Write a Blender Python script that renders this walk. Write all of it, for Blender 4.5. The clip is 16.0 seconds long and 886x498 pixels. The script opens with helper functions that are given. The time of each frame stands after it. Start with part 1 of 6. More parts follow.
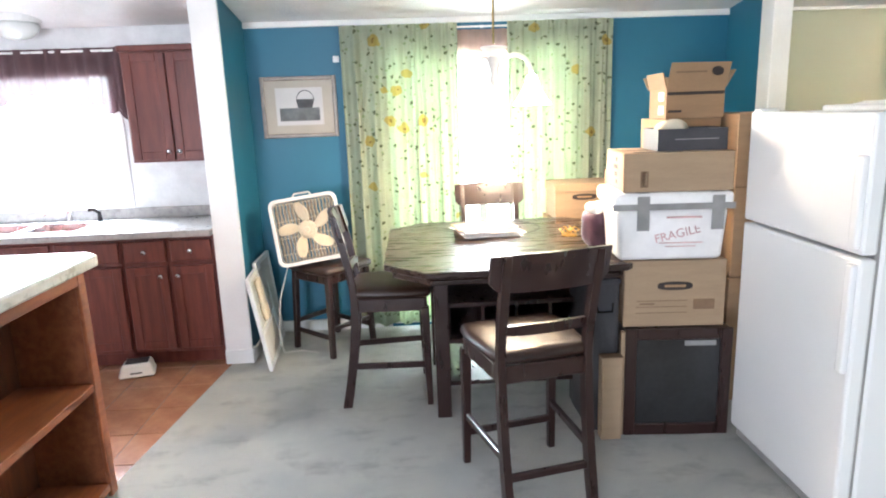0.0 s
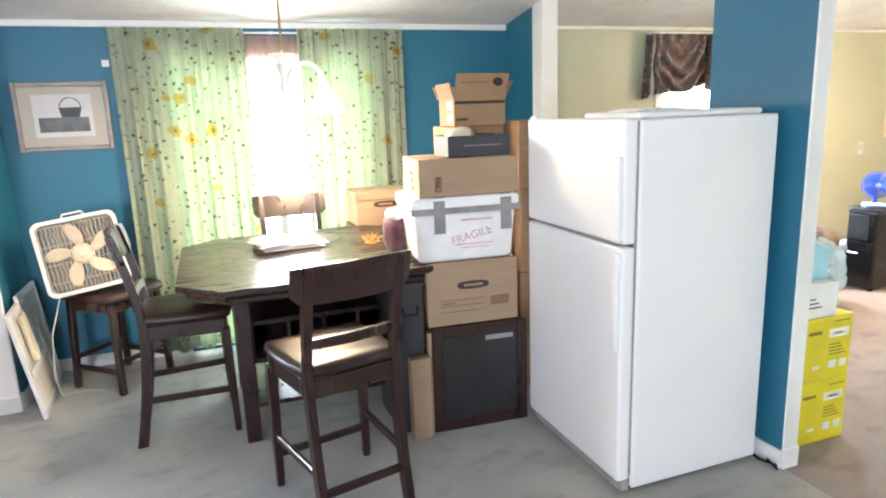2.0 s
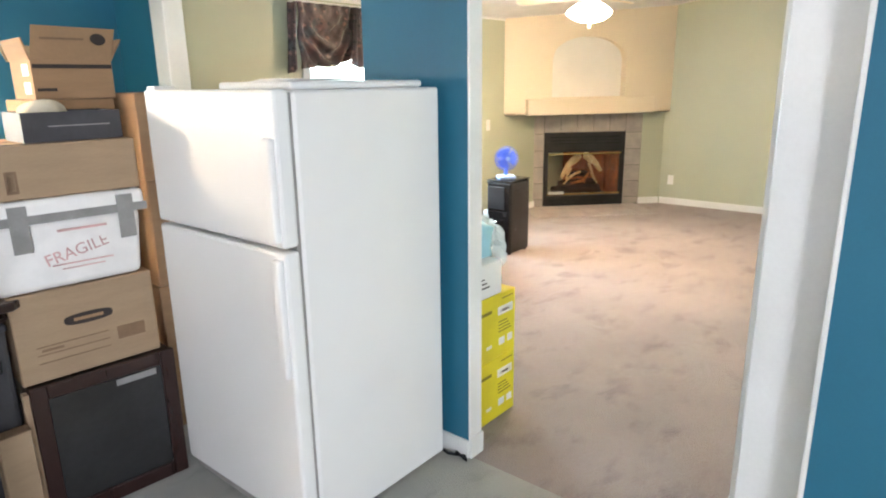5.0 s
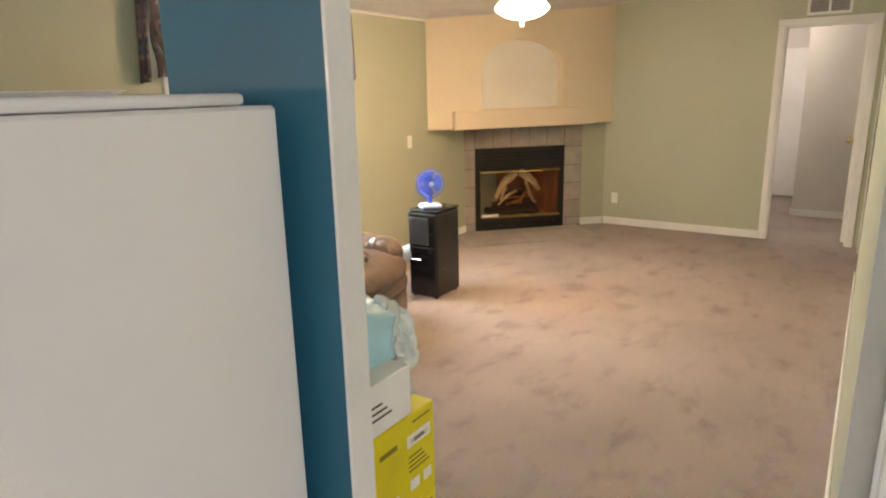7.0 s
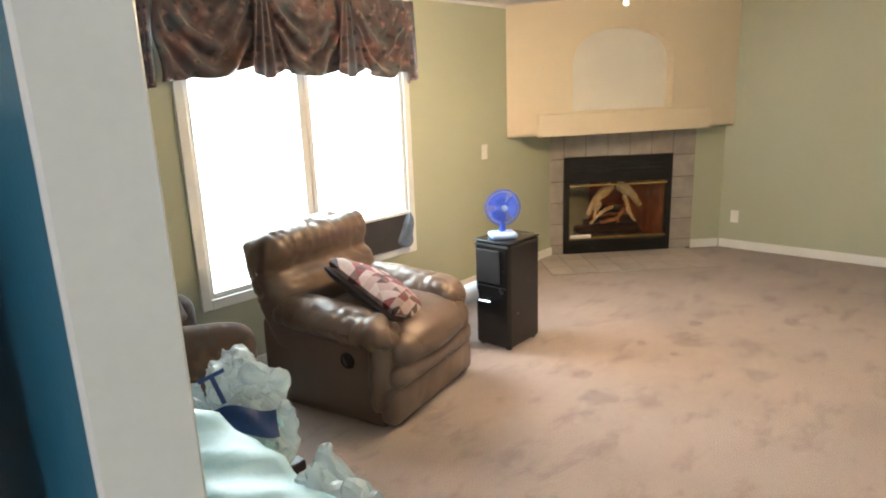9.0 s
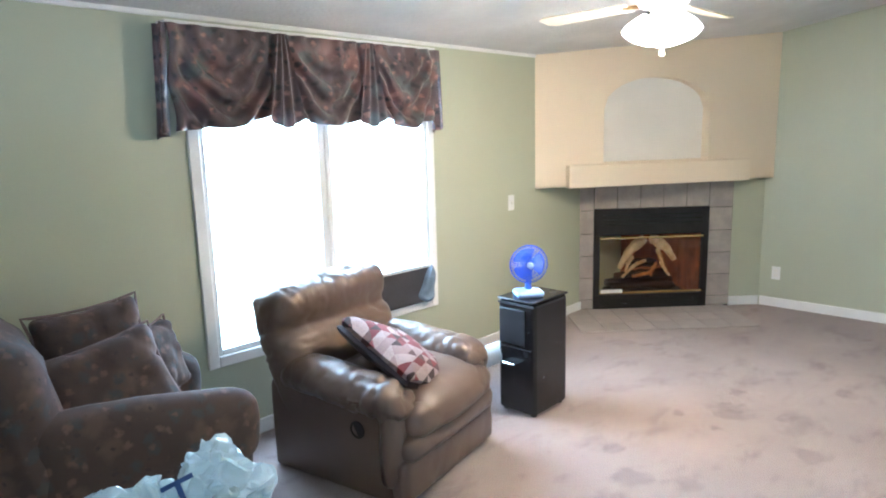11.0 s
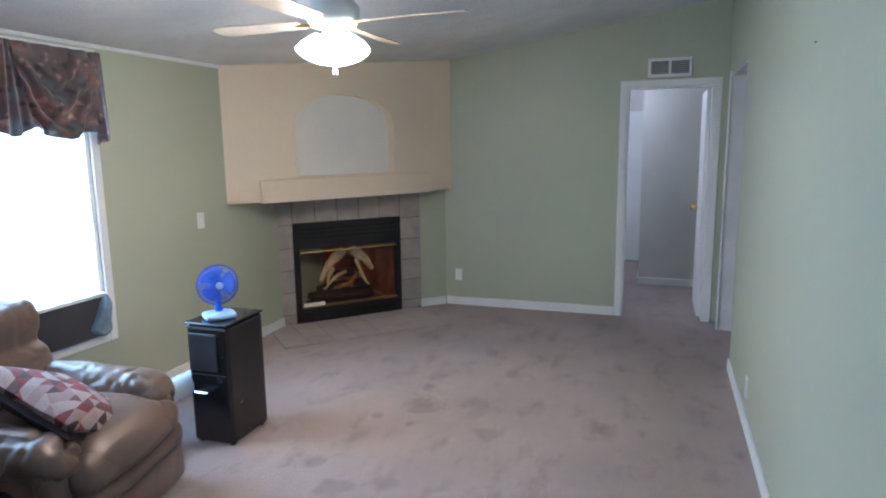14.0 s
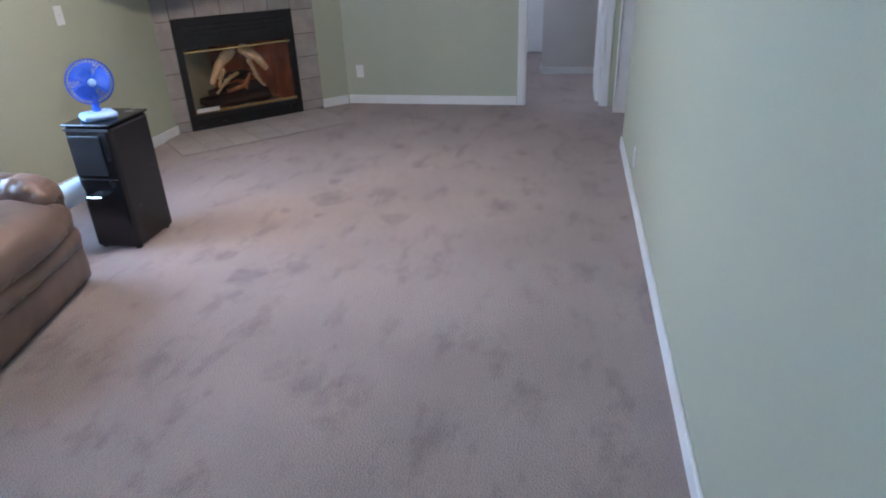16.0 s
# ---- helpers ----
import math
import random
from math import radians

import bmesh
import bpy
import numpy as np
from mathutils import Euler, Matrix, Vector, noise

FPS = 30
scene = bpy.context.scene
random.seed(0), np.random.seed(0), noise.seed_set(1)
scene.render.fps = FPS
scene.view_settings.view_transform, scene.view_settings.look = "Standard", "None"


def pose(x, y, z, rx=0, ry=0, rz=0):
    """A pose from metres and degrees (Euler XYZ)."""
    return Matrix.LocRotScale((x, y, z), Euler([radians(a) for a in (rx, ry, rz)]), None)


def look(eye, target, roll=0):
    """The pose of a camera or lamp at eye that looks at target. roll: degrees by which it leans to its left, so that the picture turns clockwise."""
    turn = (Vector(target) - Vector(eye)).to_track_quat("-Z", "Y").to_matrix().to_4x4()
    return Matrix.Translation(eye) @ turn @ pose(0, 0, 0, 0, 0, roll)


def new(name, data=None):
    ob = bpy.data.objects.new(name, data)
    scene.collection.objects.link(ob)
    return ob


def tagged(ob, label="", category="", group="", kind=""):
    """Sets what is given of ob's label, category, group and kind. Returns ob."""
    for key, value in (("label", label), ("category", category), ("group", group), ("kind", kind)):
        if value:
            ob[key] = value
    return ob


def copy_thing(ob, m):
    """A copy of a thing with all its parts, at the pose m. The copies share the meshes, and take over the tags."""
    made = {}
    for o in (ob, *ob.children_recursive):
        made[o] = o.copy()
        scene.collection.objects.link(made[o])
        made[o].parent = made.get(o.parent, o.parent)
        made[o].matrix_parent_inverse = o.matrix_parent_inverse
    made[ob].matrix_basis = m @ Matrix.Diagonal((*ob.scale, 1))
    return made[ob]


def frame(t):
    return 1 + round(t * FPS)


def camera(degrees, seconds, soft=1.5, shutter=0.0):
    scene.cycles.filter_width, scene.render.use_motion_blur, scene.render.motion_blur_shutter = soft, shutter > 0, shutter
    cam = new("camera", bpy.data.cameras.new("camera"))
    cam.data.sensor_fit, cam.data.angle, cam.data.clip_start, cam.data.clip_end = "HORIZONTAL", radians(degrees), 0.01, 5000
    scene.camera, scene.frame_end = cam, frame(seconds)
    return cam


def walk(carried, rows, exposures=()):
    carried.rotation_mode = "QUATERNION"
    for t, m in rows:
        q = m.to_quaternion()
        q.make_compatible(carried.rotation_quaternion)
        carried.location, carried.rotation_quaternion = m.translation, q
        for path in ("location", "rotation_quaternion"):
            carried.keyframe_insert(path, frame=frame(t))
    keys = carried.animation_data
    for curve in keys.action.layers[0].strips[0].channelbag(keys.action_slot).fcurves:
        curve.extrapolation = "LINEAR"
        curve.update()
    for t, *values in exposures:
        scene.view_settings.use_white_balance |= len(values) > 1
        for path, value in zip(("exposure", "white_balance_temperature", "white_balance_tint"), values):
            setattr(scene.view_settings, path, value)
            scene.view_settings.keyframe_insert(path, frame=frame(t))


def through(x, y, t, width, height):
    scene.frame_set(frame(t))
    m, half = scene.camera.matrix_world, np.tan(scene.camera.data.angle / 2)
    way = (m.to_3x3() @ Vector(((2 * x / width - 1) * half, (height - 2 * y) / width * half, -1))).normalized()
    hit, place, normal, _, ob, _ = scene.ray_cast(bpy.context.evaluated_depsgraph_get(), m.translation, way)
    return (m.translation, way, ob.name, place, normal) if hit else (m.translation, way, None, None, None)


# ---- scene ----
cam = camera(69.9, 16.0, 2.0)
PATH = [
    (0, (0.403, 0.271, 1.620), (0.491, 2.296, 1.174), -2.0),
    (0.5, (0.408, 0.296, 1.619), (0.689, 2.301, 1.166), -1.6),
    (1, (0.436, 0.304, 1.616), (0.885, 2.281, 1.171), -1.7),
    (1.5, (0.446, 0.296, 1.617), (1.033, 2.237, 1.172), -2.1),
    (2, (0.447, 0.282, 1.614), (1.136, 2.191, 1.175), -2.1),
    (2.5, (0.455, 0.283, 1.617), (1.203, 2.167, 1.172), -2.3),
    (3, (0.472, 0.285, 1.612), (1.259, 2.152, 1.159), -2.7),
    (3.5, (0.516, 0.301, 1.599), (1.444, 2.098, 1.126), -2.9),
    (4, (0.586, 0.401, 1.585), (1.758, 2.032, 1.063), -1.5),
    (4.5, (0.650, 0.577, 1.591), (2.099, 1.976, 1.088), -2.0),
    (5, (0.772, 0.714, 1.579), (2.317, 1.997, 1.049), -0.8),
    (7.5, (1.959, 1.348, 1.585), (3.637, 2.459, 1.074), -1.4),
    (8, (2.199, 1.474, 1.574), (3.854, 2.607, 1.039), -1.0),
    (8.5, (2.394, 1.609, 1.578), (4.047, 2.760, 1.074), -1.6),
    (9, (2.565, 1.683, 1.597), (4.053, 3.041, 1.095), -2.2),
    (11.5, (2.774, 1.804, 1.635), (4.233, 3.241, 1.291), -1.7),
    (12, (2.810, 1.787, 1.621), (4.405, 3.072, 1.283), -1.4),
    (12.5, (2.823, 1.759, 1.621), (4.553, 2.858, 1.285), -1.0),
    (13, (2.836, 1.740, 1.628), (4.666, 2.661, 1.293), -0.7),
    (13.5, (2.842, 1.710, 1.632), (4.738, 2.484, 1.293), -0.6),
    (14, (2.839, 1.699, 1.635), (4.774, 2.371, 1.296), -0.8),
    (14.5, (2.841, 1.684, 1.617), (4.800, 2.247, 1.225), -0.9),
    (15, (2.828, 1.648, 1.588), (4.772, 2.126, 1.040), -1.1),
    (15.5, (2.816, 1.623, 1.548), (4.707, 2.033, 0.795), -2.0),
    (16, (2.802, 1.626, 1.496), (4.623, 1.997, 0.574), -2.1),
]
# ---------------------------------------------------------------- light
EXPOSURES = [(0, 1.55, 5950, 19), (3.5, 1.5, 6100, 19), (5.2, 1.35, 6200, 18), (7.3, 0.62, 7400, 24), (8.6, 0.62, 7000, 21), (9.2, 0.72, 6300, 18), (11.3, 1.0, 4900, 16), (12.5, 0.9, 4800, 16), (14, 0.06, 4700, 18), (15, -0.05, 4700, 20), (16, 0.2, 4700, 23)]
walk(cam, [(t, look(eye, target, roll)) for t, eye, target, roll in PATH], EXPOSURES)

world = bpy.data.worlds.new("sky_world")
scene.world = world
world.use_nodes = True
wn = world.node_tree
sky = wn.nodes.new("ShaderNodeTexSky")
sky.sky_type = "NISHITA"
sky.sun_disc = False
sky.sun_elevation, sky.sun_rotation = radians(57), radians(257)
wn.links.new(sky.outputs[0], wn.nodes["Background"].inputs[0])
wn.nodes["Background"].inputs[1].default_value = 0.15

sun = new("sun", bpy.data.lights.new("sun", "SUN"))
sun.data.energy, sun.data.angle, sun.data.color = 3.0, radians(0.6), (1.0, 0.95, 0.86)
sun.matrix_world = look((0, 0, 20), (9, 2, 6))


def window_light(name, x, z, w, h, power, colour, y=5.07, drop=0.0):
    """The sky's light through a window; drop: how far it looks down into the room."""
    lamp = new(name, bpy.data.lights.new(name, "AREA"))
    lamp.data.shape, lamp.data.size, lamp.data.size_y = "RECTANGLE", w, h
    lamp.data.energy, lamp.data.color = power, colour
    lamp.matrix_world = look((x, y, z), (x, y - 1, z - drop))
    return lamp


DAY = (0.90, 0.97, 1.0)
window_light("living_window_light", 4.975, 1.5, 1.7, 1.5, 112, (0.80, 0.93, 1.0), 5.4, 0.45)
window_light("patio_door_light", 0.92, 1.06, 1.34, 1.96, 84, (0.97, 1.0, 0.97))
window_light("kitchen_window_light", -2.22, 1.95, 1.3, 1.1, 225, (0.90, 0.96, 1.0), 5.5, 0.7)
# added fill daylight from behind the camera, for the refrigerator and the near faces
rear = window_light("rear_fill_light", -1.2, 1.35, 1.6, 1.3, 92, (0.95, 0.98, 1.0), y=-2.66)
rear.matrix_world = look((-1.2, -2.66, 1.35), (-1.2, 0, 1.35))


def bulb(name, x, y, z, power, colour, r=0.04):
    lamp = new(name, bpy.data.lights.new(name, "POINT"))
    lamp.data.energy, lamp.data.color, lamp.data.shadow_soft_size = power, colour, r
    lamp.location = (x, y, z)
    return lamp


WARM = (1.0, 0.78, 0.5)
FAN = (5.76, 3.27)
for i in range(3):
    a = radians(20 + 120 * i)
    bulb("fan_bulb", FAN[0] + 0.1 * math.cos(a), FAN[1] + 0.1 * math.sin(a), 2.10, 50, (1.0, 0.71, 0.40), 0.075)
CHAND = (0.858, 3.75)
for i in range(2):
    a = radians(-14 + 120 * i)
    bulb("chandelier_bulb", CHAND[0] + 0.2 * math.cos(a), CHAND[1] + 0.2 * math.sin(a), 1.645, 25, WARM, 0.06)
# added bulb, out of view, that brightens the hall beyond the doorway
bulb("hall_fill_bulb", 10.0, 2.6, 2.3, 30, (1.0, 0.93, 0.85), 0.08)

# ---------------------------------------------------------------- materials


def material(name, colour, rough=0.6, metal=0.0, vary=0.12, scale=6.0, grain=60.0, bump=0.15, stretch=(1, 1, 1), second=None,
             coat=0.0, spec=0.5, depth=0.02, piece=0.0, sheen=0.0, stains=0.0, spots=()):
    """A surface with broad blotches, fine grain and a bump; second: the colour of the blotches; piece: variation from piece to piece."""
    m = bpy.data.materials.new(name)
    m.use_nodes = True
    n, l = m.node_tree.nodes, m.node_tree.links
    b = n["Principled BSDF"]
    b.inputs["Roughness"].default_value, b.inputs["Metallic"].default_value = rough, metal
    b.inputs["Coat Weight"].default_value, b.inputs["Specular IOR Level"].default_value = coat, spec
    b.inputs["Sheen Weight"].default_value = sheen
    tc, mp = n.new("ShaderNodeTexCoord"), n.new("ShaderNodeMapping")
    mp.inputs["Scale"].default_value = stretch
    l.new(tc.outputs["Object"], mp.inputs[0])
    big, fine = n.new("ShaderNodeTexNoise"), n.new("ShaderNodeTexNoise")
    for t, s, d in ((big, scale, 4), (fine, grain, 3)):
        t.inputs["Scale"].default_value, t.inputs["Detail"].default_value = s, d
        l.new(mp.outputs[0], t.inputs["Vector"])
    second = second or tuple(c * (1 - 2.2 * vary) for c in colour)
    ramp = n.new("ShaderNodeValToRGB")
    ramp.color_ramp.elements[0].position, ramp.color_ramp.elements[1].position = 0.36, 0.66
    ramp.color_ramp.elements[0].color, ramp.color_ramp.elements[1].color = (*second, 1), (*colour, 1)
    l.new(big.outputs["Fac"], ramp.inputs[0])
    mul = n.new("ShaderNodeMix")
    mul.data_type, mul.blend_type = "RGBA", "MULTIPLY"
    mul.inputs[0].default_value = 1.0
    tone = n.new("ShaderNodeMapRange")
    tone.inputs["To Min"].default_value, tone.inputs["To Max"].default_value = 1 - vary, 1 + vary
    l.new(fine.outputs["Fac"], tone.inputs[0])
    l.new(ramp.outputs[0], mul.inputs[6])
    l.new(tone.outputs[0], mul.inputs[7])
    last = mul.outputs[2]
    if stains:
        spot, lim, dark = n.new("ShaderNodeTexNoise"), n.new("ShaderNodeMapRange"), n.new("ShaderNodeMix")
        spot.inputs["Scale"].default_value, spot.inputs["Detail"].default_value, spot.inputs["Roughness"].default_value = 4.2, 8, 0.68
        drawn = n.new("ShaderNodeMapping")
        drawn.inputs["Scale"].default_value = (0.75, 1.25, 1)
        l.new(tc.outputs["Object"], drawn.inputs[0])
        l.new(drawn.outputs[0], spot.inputs["Vector"])
        lim.inputs["From Min"].default_value, lim.inputs["From Max"].default_value = 0.52, 0.66
        lim.inputs["To Max"].default_value = stains
        l.new(spot.outputs["Fac"], lim.inputs[0])
        dark.data_type, dark.blend_type = "RGBA", "MULTIPLY"
        dark.inputs[7].default_value = (0.45, 0.42, 0.44, 1)
        l.new(lim.outputs[0], dark.inputs[0])
        l.new(last, dark.inputs[6])
        last = dark.outputs[2]
    for sx, sy, sr in spots:
        wob, off, gap, lim, dark = (n.new("ShaderNode" + k) for k in ("TexNoise", "VectorMath", "VectorMath", "MapRange", "Mix"))
        wob.inputs["Scale"].default_value, wob.inputs["Detail"].default_value = 9, 4
        l.new(mp.outputs[0], wob.inputs["Vector"])
        off.operation, gap.operation = "MULTIPLY_ADD", "DISTANCE"
        l.new(wob.outputs["Color"], off.inputs[0])
        off.inputs[1].default_value = (sr * 2.4, sr * 2.4, 0)
        off.inputs[2].default_value = (sx - sr * 1.2, sy - sr * 1.2, 0)
        l.new(off.outputs[0], gap.inputs[0])
        flat = n.new("ShaderNodeVectorMath")
        flat.operation, flat.inputs[1].default_value = "MULTIPLY", (1, 1, 0)
        l.new(mp.outputs[0], flat.inputs[0])
        l.new(flat.outputs[0], gap.inputs[1])
        lim.inputs["From Min"].default_value, lim.inputs["From Max"].default_value = sr * 1.15, sr * 0.6
        lim.inputs["To Max"].default_value = 0.42
        l.new(gap.outputs["Value"], lim.inputs[0])
        dark.data_type, dark.blend_type = "RGBA", "MULTIPLY"
        dark.inputs[7].default_value = (0.42, 0.40, 0.42, 1)
        l.new(lim.outputs[0], dark.inputs[0])
        l.new(last, dark.inputs[6])
        last = dark.outputs[2]
    if piece:
        info, rng, hue = n.new("ShaderNodeObjectInfo"), n.new("ShaderNodeMapRange"), n.new("ShaderNodeHueSaturation")
        rng.inputs["To Min"].default_value, rng.inputs["To Max"].default_value = 1 - piece, 1 + piece
        l.new(info.outputs["Random"], rng.inputs[0])
        l.new(rng.outputs[0], hue.inputs["Value"])
        l.new(last, hue.inputs["Color"])
        last = hue.outputs[0]
    l.new(last, b.inputs["Base Color"])
    rr = n.new("ShaderNodeMapRange")
    rr.inputs["To Min"].default_value, rr.inputs["To Max"].default_value = max(rough - 0.1, 0.02), min(rough + 0.1, 1)
    l.new(big.outputs["Fac"], rr.inputs[0])
    l.new(rr.outputs[0], b.inputs["Roughness"])
    if bump:
        bp = n.new("ShaderNodeBump")
        bp.inputs["Strength"].default_value, bp.inputs["Distance"].default_value = bump, depth
        l.new(fine.outputs["Fac"], bp.inputs["Height"])
        l.new(bp.outputs[0], b.inputs["Normal"])
    return m


def glass(name, tint=(0.95, 1.0, 0.98), gloss=0.12, rough=0.02):
    """A thin pane: clear, with a share of mirror that grows towards grazing sight."""
    m = bpy.data.materials.new(name)
    m.use_nodes = True
    n, l = m.node_tree.nodes, m.node_tree.links
    n.remove(n["Principled BSDF"])
    t, g, f, mix = (n.new("ShaderNode" + k) for k in ("BsdfTransparent", "BsdfGlossy", "LayerWeight", "MixShader"))
    t.inputs[0].default_value, g.inputs["Roughness"].default_value = (*tint, 1), rough
    f.inputs[0].default_value = 0.5
    sharp, share = n.new("ShaderNodeMath"), n.new("ShaderNodeMath")
    sharp.operation, sharp.inputs[1].default_value = "POWER", 5.0
    share.operation, share.inputs[1].default_value, share.inputs[2].default_value = "MULTIPLY_ADD", 0.9, gloss * 0.25
    l.new(f.outputs["Facing"], sharp.inputs[0])
    l.new(sharp.outputs[0], share.inputs[0])
    l.new(share.outputs[0], mix.inputs[0])
    l.new(t.outputs[0], mix.inputs[1])
    l.new(g.outputs[0], mix.inputs[2])
    l.new(mix.outputs[0], n["Material Output"].inputs[0])
    return m


def glow(name, colour, strength):
    m = bpy.data.materials.new(name)
    m.use_nodes = True
    b = m.node_tree.nodes["Principled BSDF"]
    b.inputs["Base Color"].default_value = (*colour, 1)
    b.inputs["Emission Color"].default_value, b.inputs["Emission Strength"].default_value = (*colour, 1), strength
    return m


def cloth(name, ground, layers, through=0.4, rough=0.85, sheer=0.0, plane="xz", shine=0.0, weave=500.0):
    """A printed fabric: a ground colour with layers of (scale, threshold, colour, wobble) of spots, part of the light passing through."""
    m = bpy.data.materials.new(name)
    m.use_nodes = True
    n, l = m.node_tree.nodes, m.node_tree.links
    b = n["Principled BSDF"]
    b.inputs["Roughness"].default_value = rough
    b.inputs["Sheen Weight"].default_value = shine
    tc, sep, com = n.new("ShaderNodeTexCoord"), n.new("ShaderNodeSeparateXYZ"), n.new("ShaderNodeCombineXYZ")
    l.new(tc.outputs["Object"], sep.inputs[0])
    for k, axis in enumerate(plane):
        l.new(sep.outputs["xyz".index(axis)], com.inputs[k])
    soft = n.new("ShaderNodeTexNoise")
    soft.inputs["Scale"].default_value = 9
    l.new(com.outputs[0], soft.inputs["Vector"])
    base = n.new("ShaderNodeMix")
    base.data_type = "RGBA"
    base.inputs[6].default_value, base.inputs[7].default_value = (*ground, 1), (*[c * 0.72 for c in ground], 1)
    l.new(soft.outputs["Fac"], base.inputs[0])
    last = base.outputs[2]
    for scale, limit, colour, wobble in layers:
        warp, add, vor, less, mix = (n.new("ShaderNode" + k) for k in ("TexNoise", "VectorMath", "TexVoronoi", "MapRange", "Mix"))
        warp.inputs["Scale"].default_value = scale * 3.0
        sc = n.new("ShaderNodeVectorMath")
        sc.operation = "SCALE"
        sc.inputs["Scale"].default_value = wobble / scale
        l.new(com.outputs[0], warp.inputs["Vector"])
        l.new(warp.outputs["Color"], sc.inputs[0])
        l.new(com.outputs[0], add.inputs[0])
        l.new(sc.outputs[0], add.inputs[1])
        vor.inputs["Scale"].default_value = scale
        l.new(add.outputs[0], vor.inputs["Vector"])
        less.inputs["From Min"].default_value, less.inputs["From Max"].default_value = limit * (1.35 if wobble > 0.3 else 1.06), limit * (0.7 if wobble > 0.3 else 0.94)
        l.new(vor.outputs["Distance"], less.inputs[0])
        mix.data_type = "RGBA"
        mix.inputs[7].default_value = (*colour, 1)
        l.new(less.outputs[0], mix.inputs[0])
        l.new(last, mix.inputs[6])
        last = mix.outputs[2]
    l.new(last, b.inputs["Base Color"])
    fine, bp = n.new("ShaderNodeTexNoise"), n.new("ShaderNodeBump")
    fine.inputs["Scale"].default_value = weave
    bp.inputs["Strength"].default_value, bp.inputs["Distance"].default_value = 0.2, 0.004
    l.new(tc.outputs["Object"], fine.inputs["Vector"])
    l.new(fine.outputs["Fac"], bp.inputs["Height"])
    l.new(bp.outputs[0], b.inputs["Normal"])
    shader = b.outputs[0]
    for share, kind in ((through, "ShaderNodeBsdfTranslucent"), (sheer, "ShaderNodeBsdfTransparent")):
        if share:
            t, mx = n.new(kind), n.new("ShaderNodeMixShader")
            if kind.endswith("Translucent"):
                l.new(last, t.inputs[0])
            mx.inputs[0].default_value = share
            l.new(shader, mx.inputs[1])
            l.new(t.outputs[0], mx.inputs[2])
            shader = mx.outputs[0]
    l.new(shader, n["Material Output"].inputs[0])
    return m


def patchwork(name, cell, colours):
    """Printed cotton pieced from small triangles, each of one colour."""
    m = bpy.data.materials.new(name)
    m.use_nodes = True
    n, l = m.node_tree.nodes, m.node_tree.links
    b = n["Principled BSDF"]
    b.inputs["Roughness"].default_value = 0.75
    tc, mp, fl, fr, sep, gt, com, wn_, ramp = (n.new("ShaderNode" + k) for k in ("TexCoord", "Mapping", "VectorMath", "VectorMath", "SeparateXYZ", "Math", "CombineXYZ", "TexWhiteNoise", "ValToRGB"))
    mp.inputs["Scale"].default_value = (1 / cell, 1 / cell, 0)
    mp.inputs["Rotation"].default_value = (0, 0, 0.4)
    fl.operation, fr.operation, gt.operation = "FLOOR", "FRACTION", "GREATER_THAN"
    l.new(tc.outputs["Object"], mp.inputs[0])
    l.new(mp.outputs[0], fl.inputs[0])
    l.new(mp.outputs[0], fr.inputs[0])
    l.new(fr.outputs[0], sep.inputs[0])
    l.new(sep.outputs[0], gt.inputs[0])
    l.new(sep.outputs[1], gt.inputs[1])
    add = n.new("ShaderNodeVectorMath")
    l.new(gt.outputs[0], com.inputs[2])
    l.new(fl.outputs[0], add.inputs[0])
    l.new(com.outputs[0], add.inputs[1])
    l.new(add.outputs[0], wn_.inputs[0])
    ramp.color_ramp.interpolation = "CONSTANT"
    for k, c in enumerate(colours):
        e = ramp.color_ramp.elements[k] if k < 2 else ramp.color_ramp.elements.new(k / len(colours))
        e.position, e.color = k / len(colours), (*c, 1)
    l.new(wn_.outputs["Value"], ramp.inputs[0])
    fleck, mul = n.new("ShaderNodeTexNoise"), n.new("ShaderNodeMix")
    fleck.inputs["Scale"].default_value = 140
    l.new(tc.outputs["Object"], fleck.inputs["Vector"])
    mul.data_type, mul.blend_type = "RGBA", "MULTIPLY"
    mul.inputs[0].default_value = 0.5
    l.new(ramp.outputs[0], mul.inputs[6])
    l.new(fleck.outputs["Fac"], mul.inputs[7])
    l.new(mul.outputs[2], b.inputs["Base Color"])
    bp = n.new("ShaderNodeBump")
    bp.inputs["Strength"].default_value, bp.inputs["Distance"].default_value = 0.3, 0.003
    l.new(fleck.outputs["Fac"], bp.inputs["Height"])
    l.new(bp.outputs[0], b.inputs["Normal"])
    return m


# worn spots of the living room carpet: place and radius
SPOTS = [(5.34, 3.147, 0.085), (6.37, 3.08, 0.12), (6.17, 3.29, 0.04), (6.70, 3.15, 0.06), (7.51, 2.93, 0.07), (7.10, 2.67, 0.08), (6.13, 2.59, 0.09), (6.12, 3.06, 0.045), (5.54, 3.38, 0.07), (6.37, 1.97, 0.1)]
M_BLUE = material("teal_blue_wall_paint", (0.016, 0.145, 0.235), 0.52, vary=0.05, scale=1.5, grain=140, bump=0.12, depth=0.004, second=(0.014, 0.13, 0.215))
M_GREEN = material("sage_green_wall_paint", (0.425, 0.455, 0.34), 0.42, vary=0.04, scale=1.2, grain=150, bump=0.12, depth=0.004, second=(0.405, 0.43, 0.32))
M_BEIGE = material("beige_wall_paint", (0.74, 0.65, 0.50), 0.6, vary=0.04, scale=1.4, grain=150, bump=0.1, depth=0.004, second=(0.715, 0.625, 0.48))
M_NICHE = material("cream_niche_paint", (0.78, 0.77, 0.72), 0.7, vary=0.03, scale=2, grain=150, bump=0.08, depth=0.004)
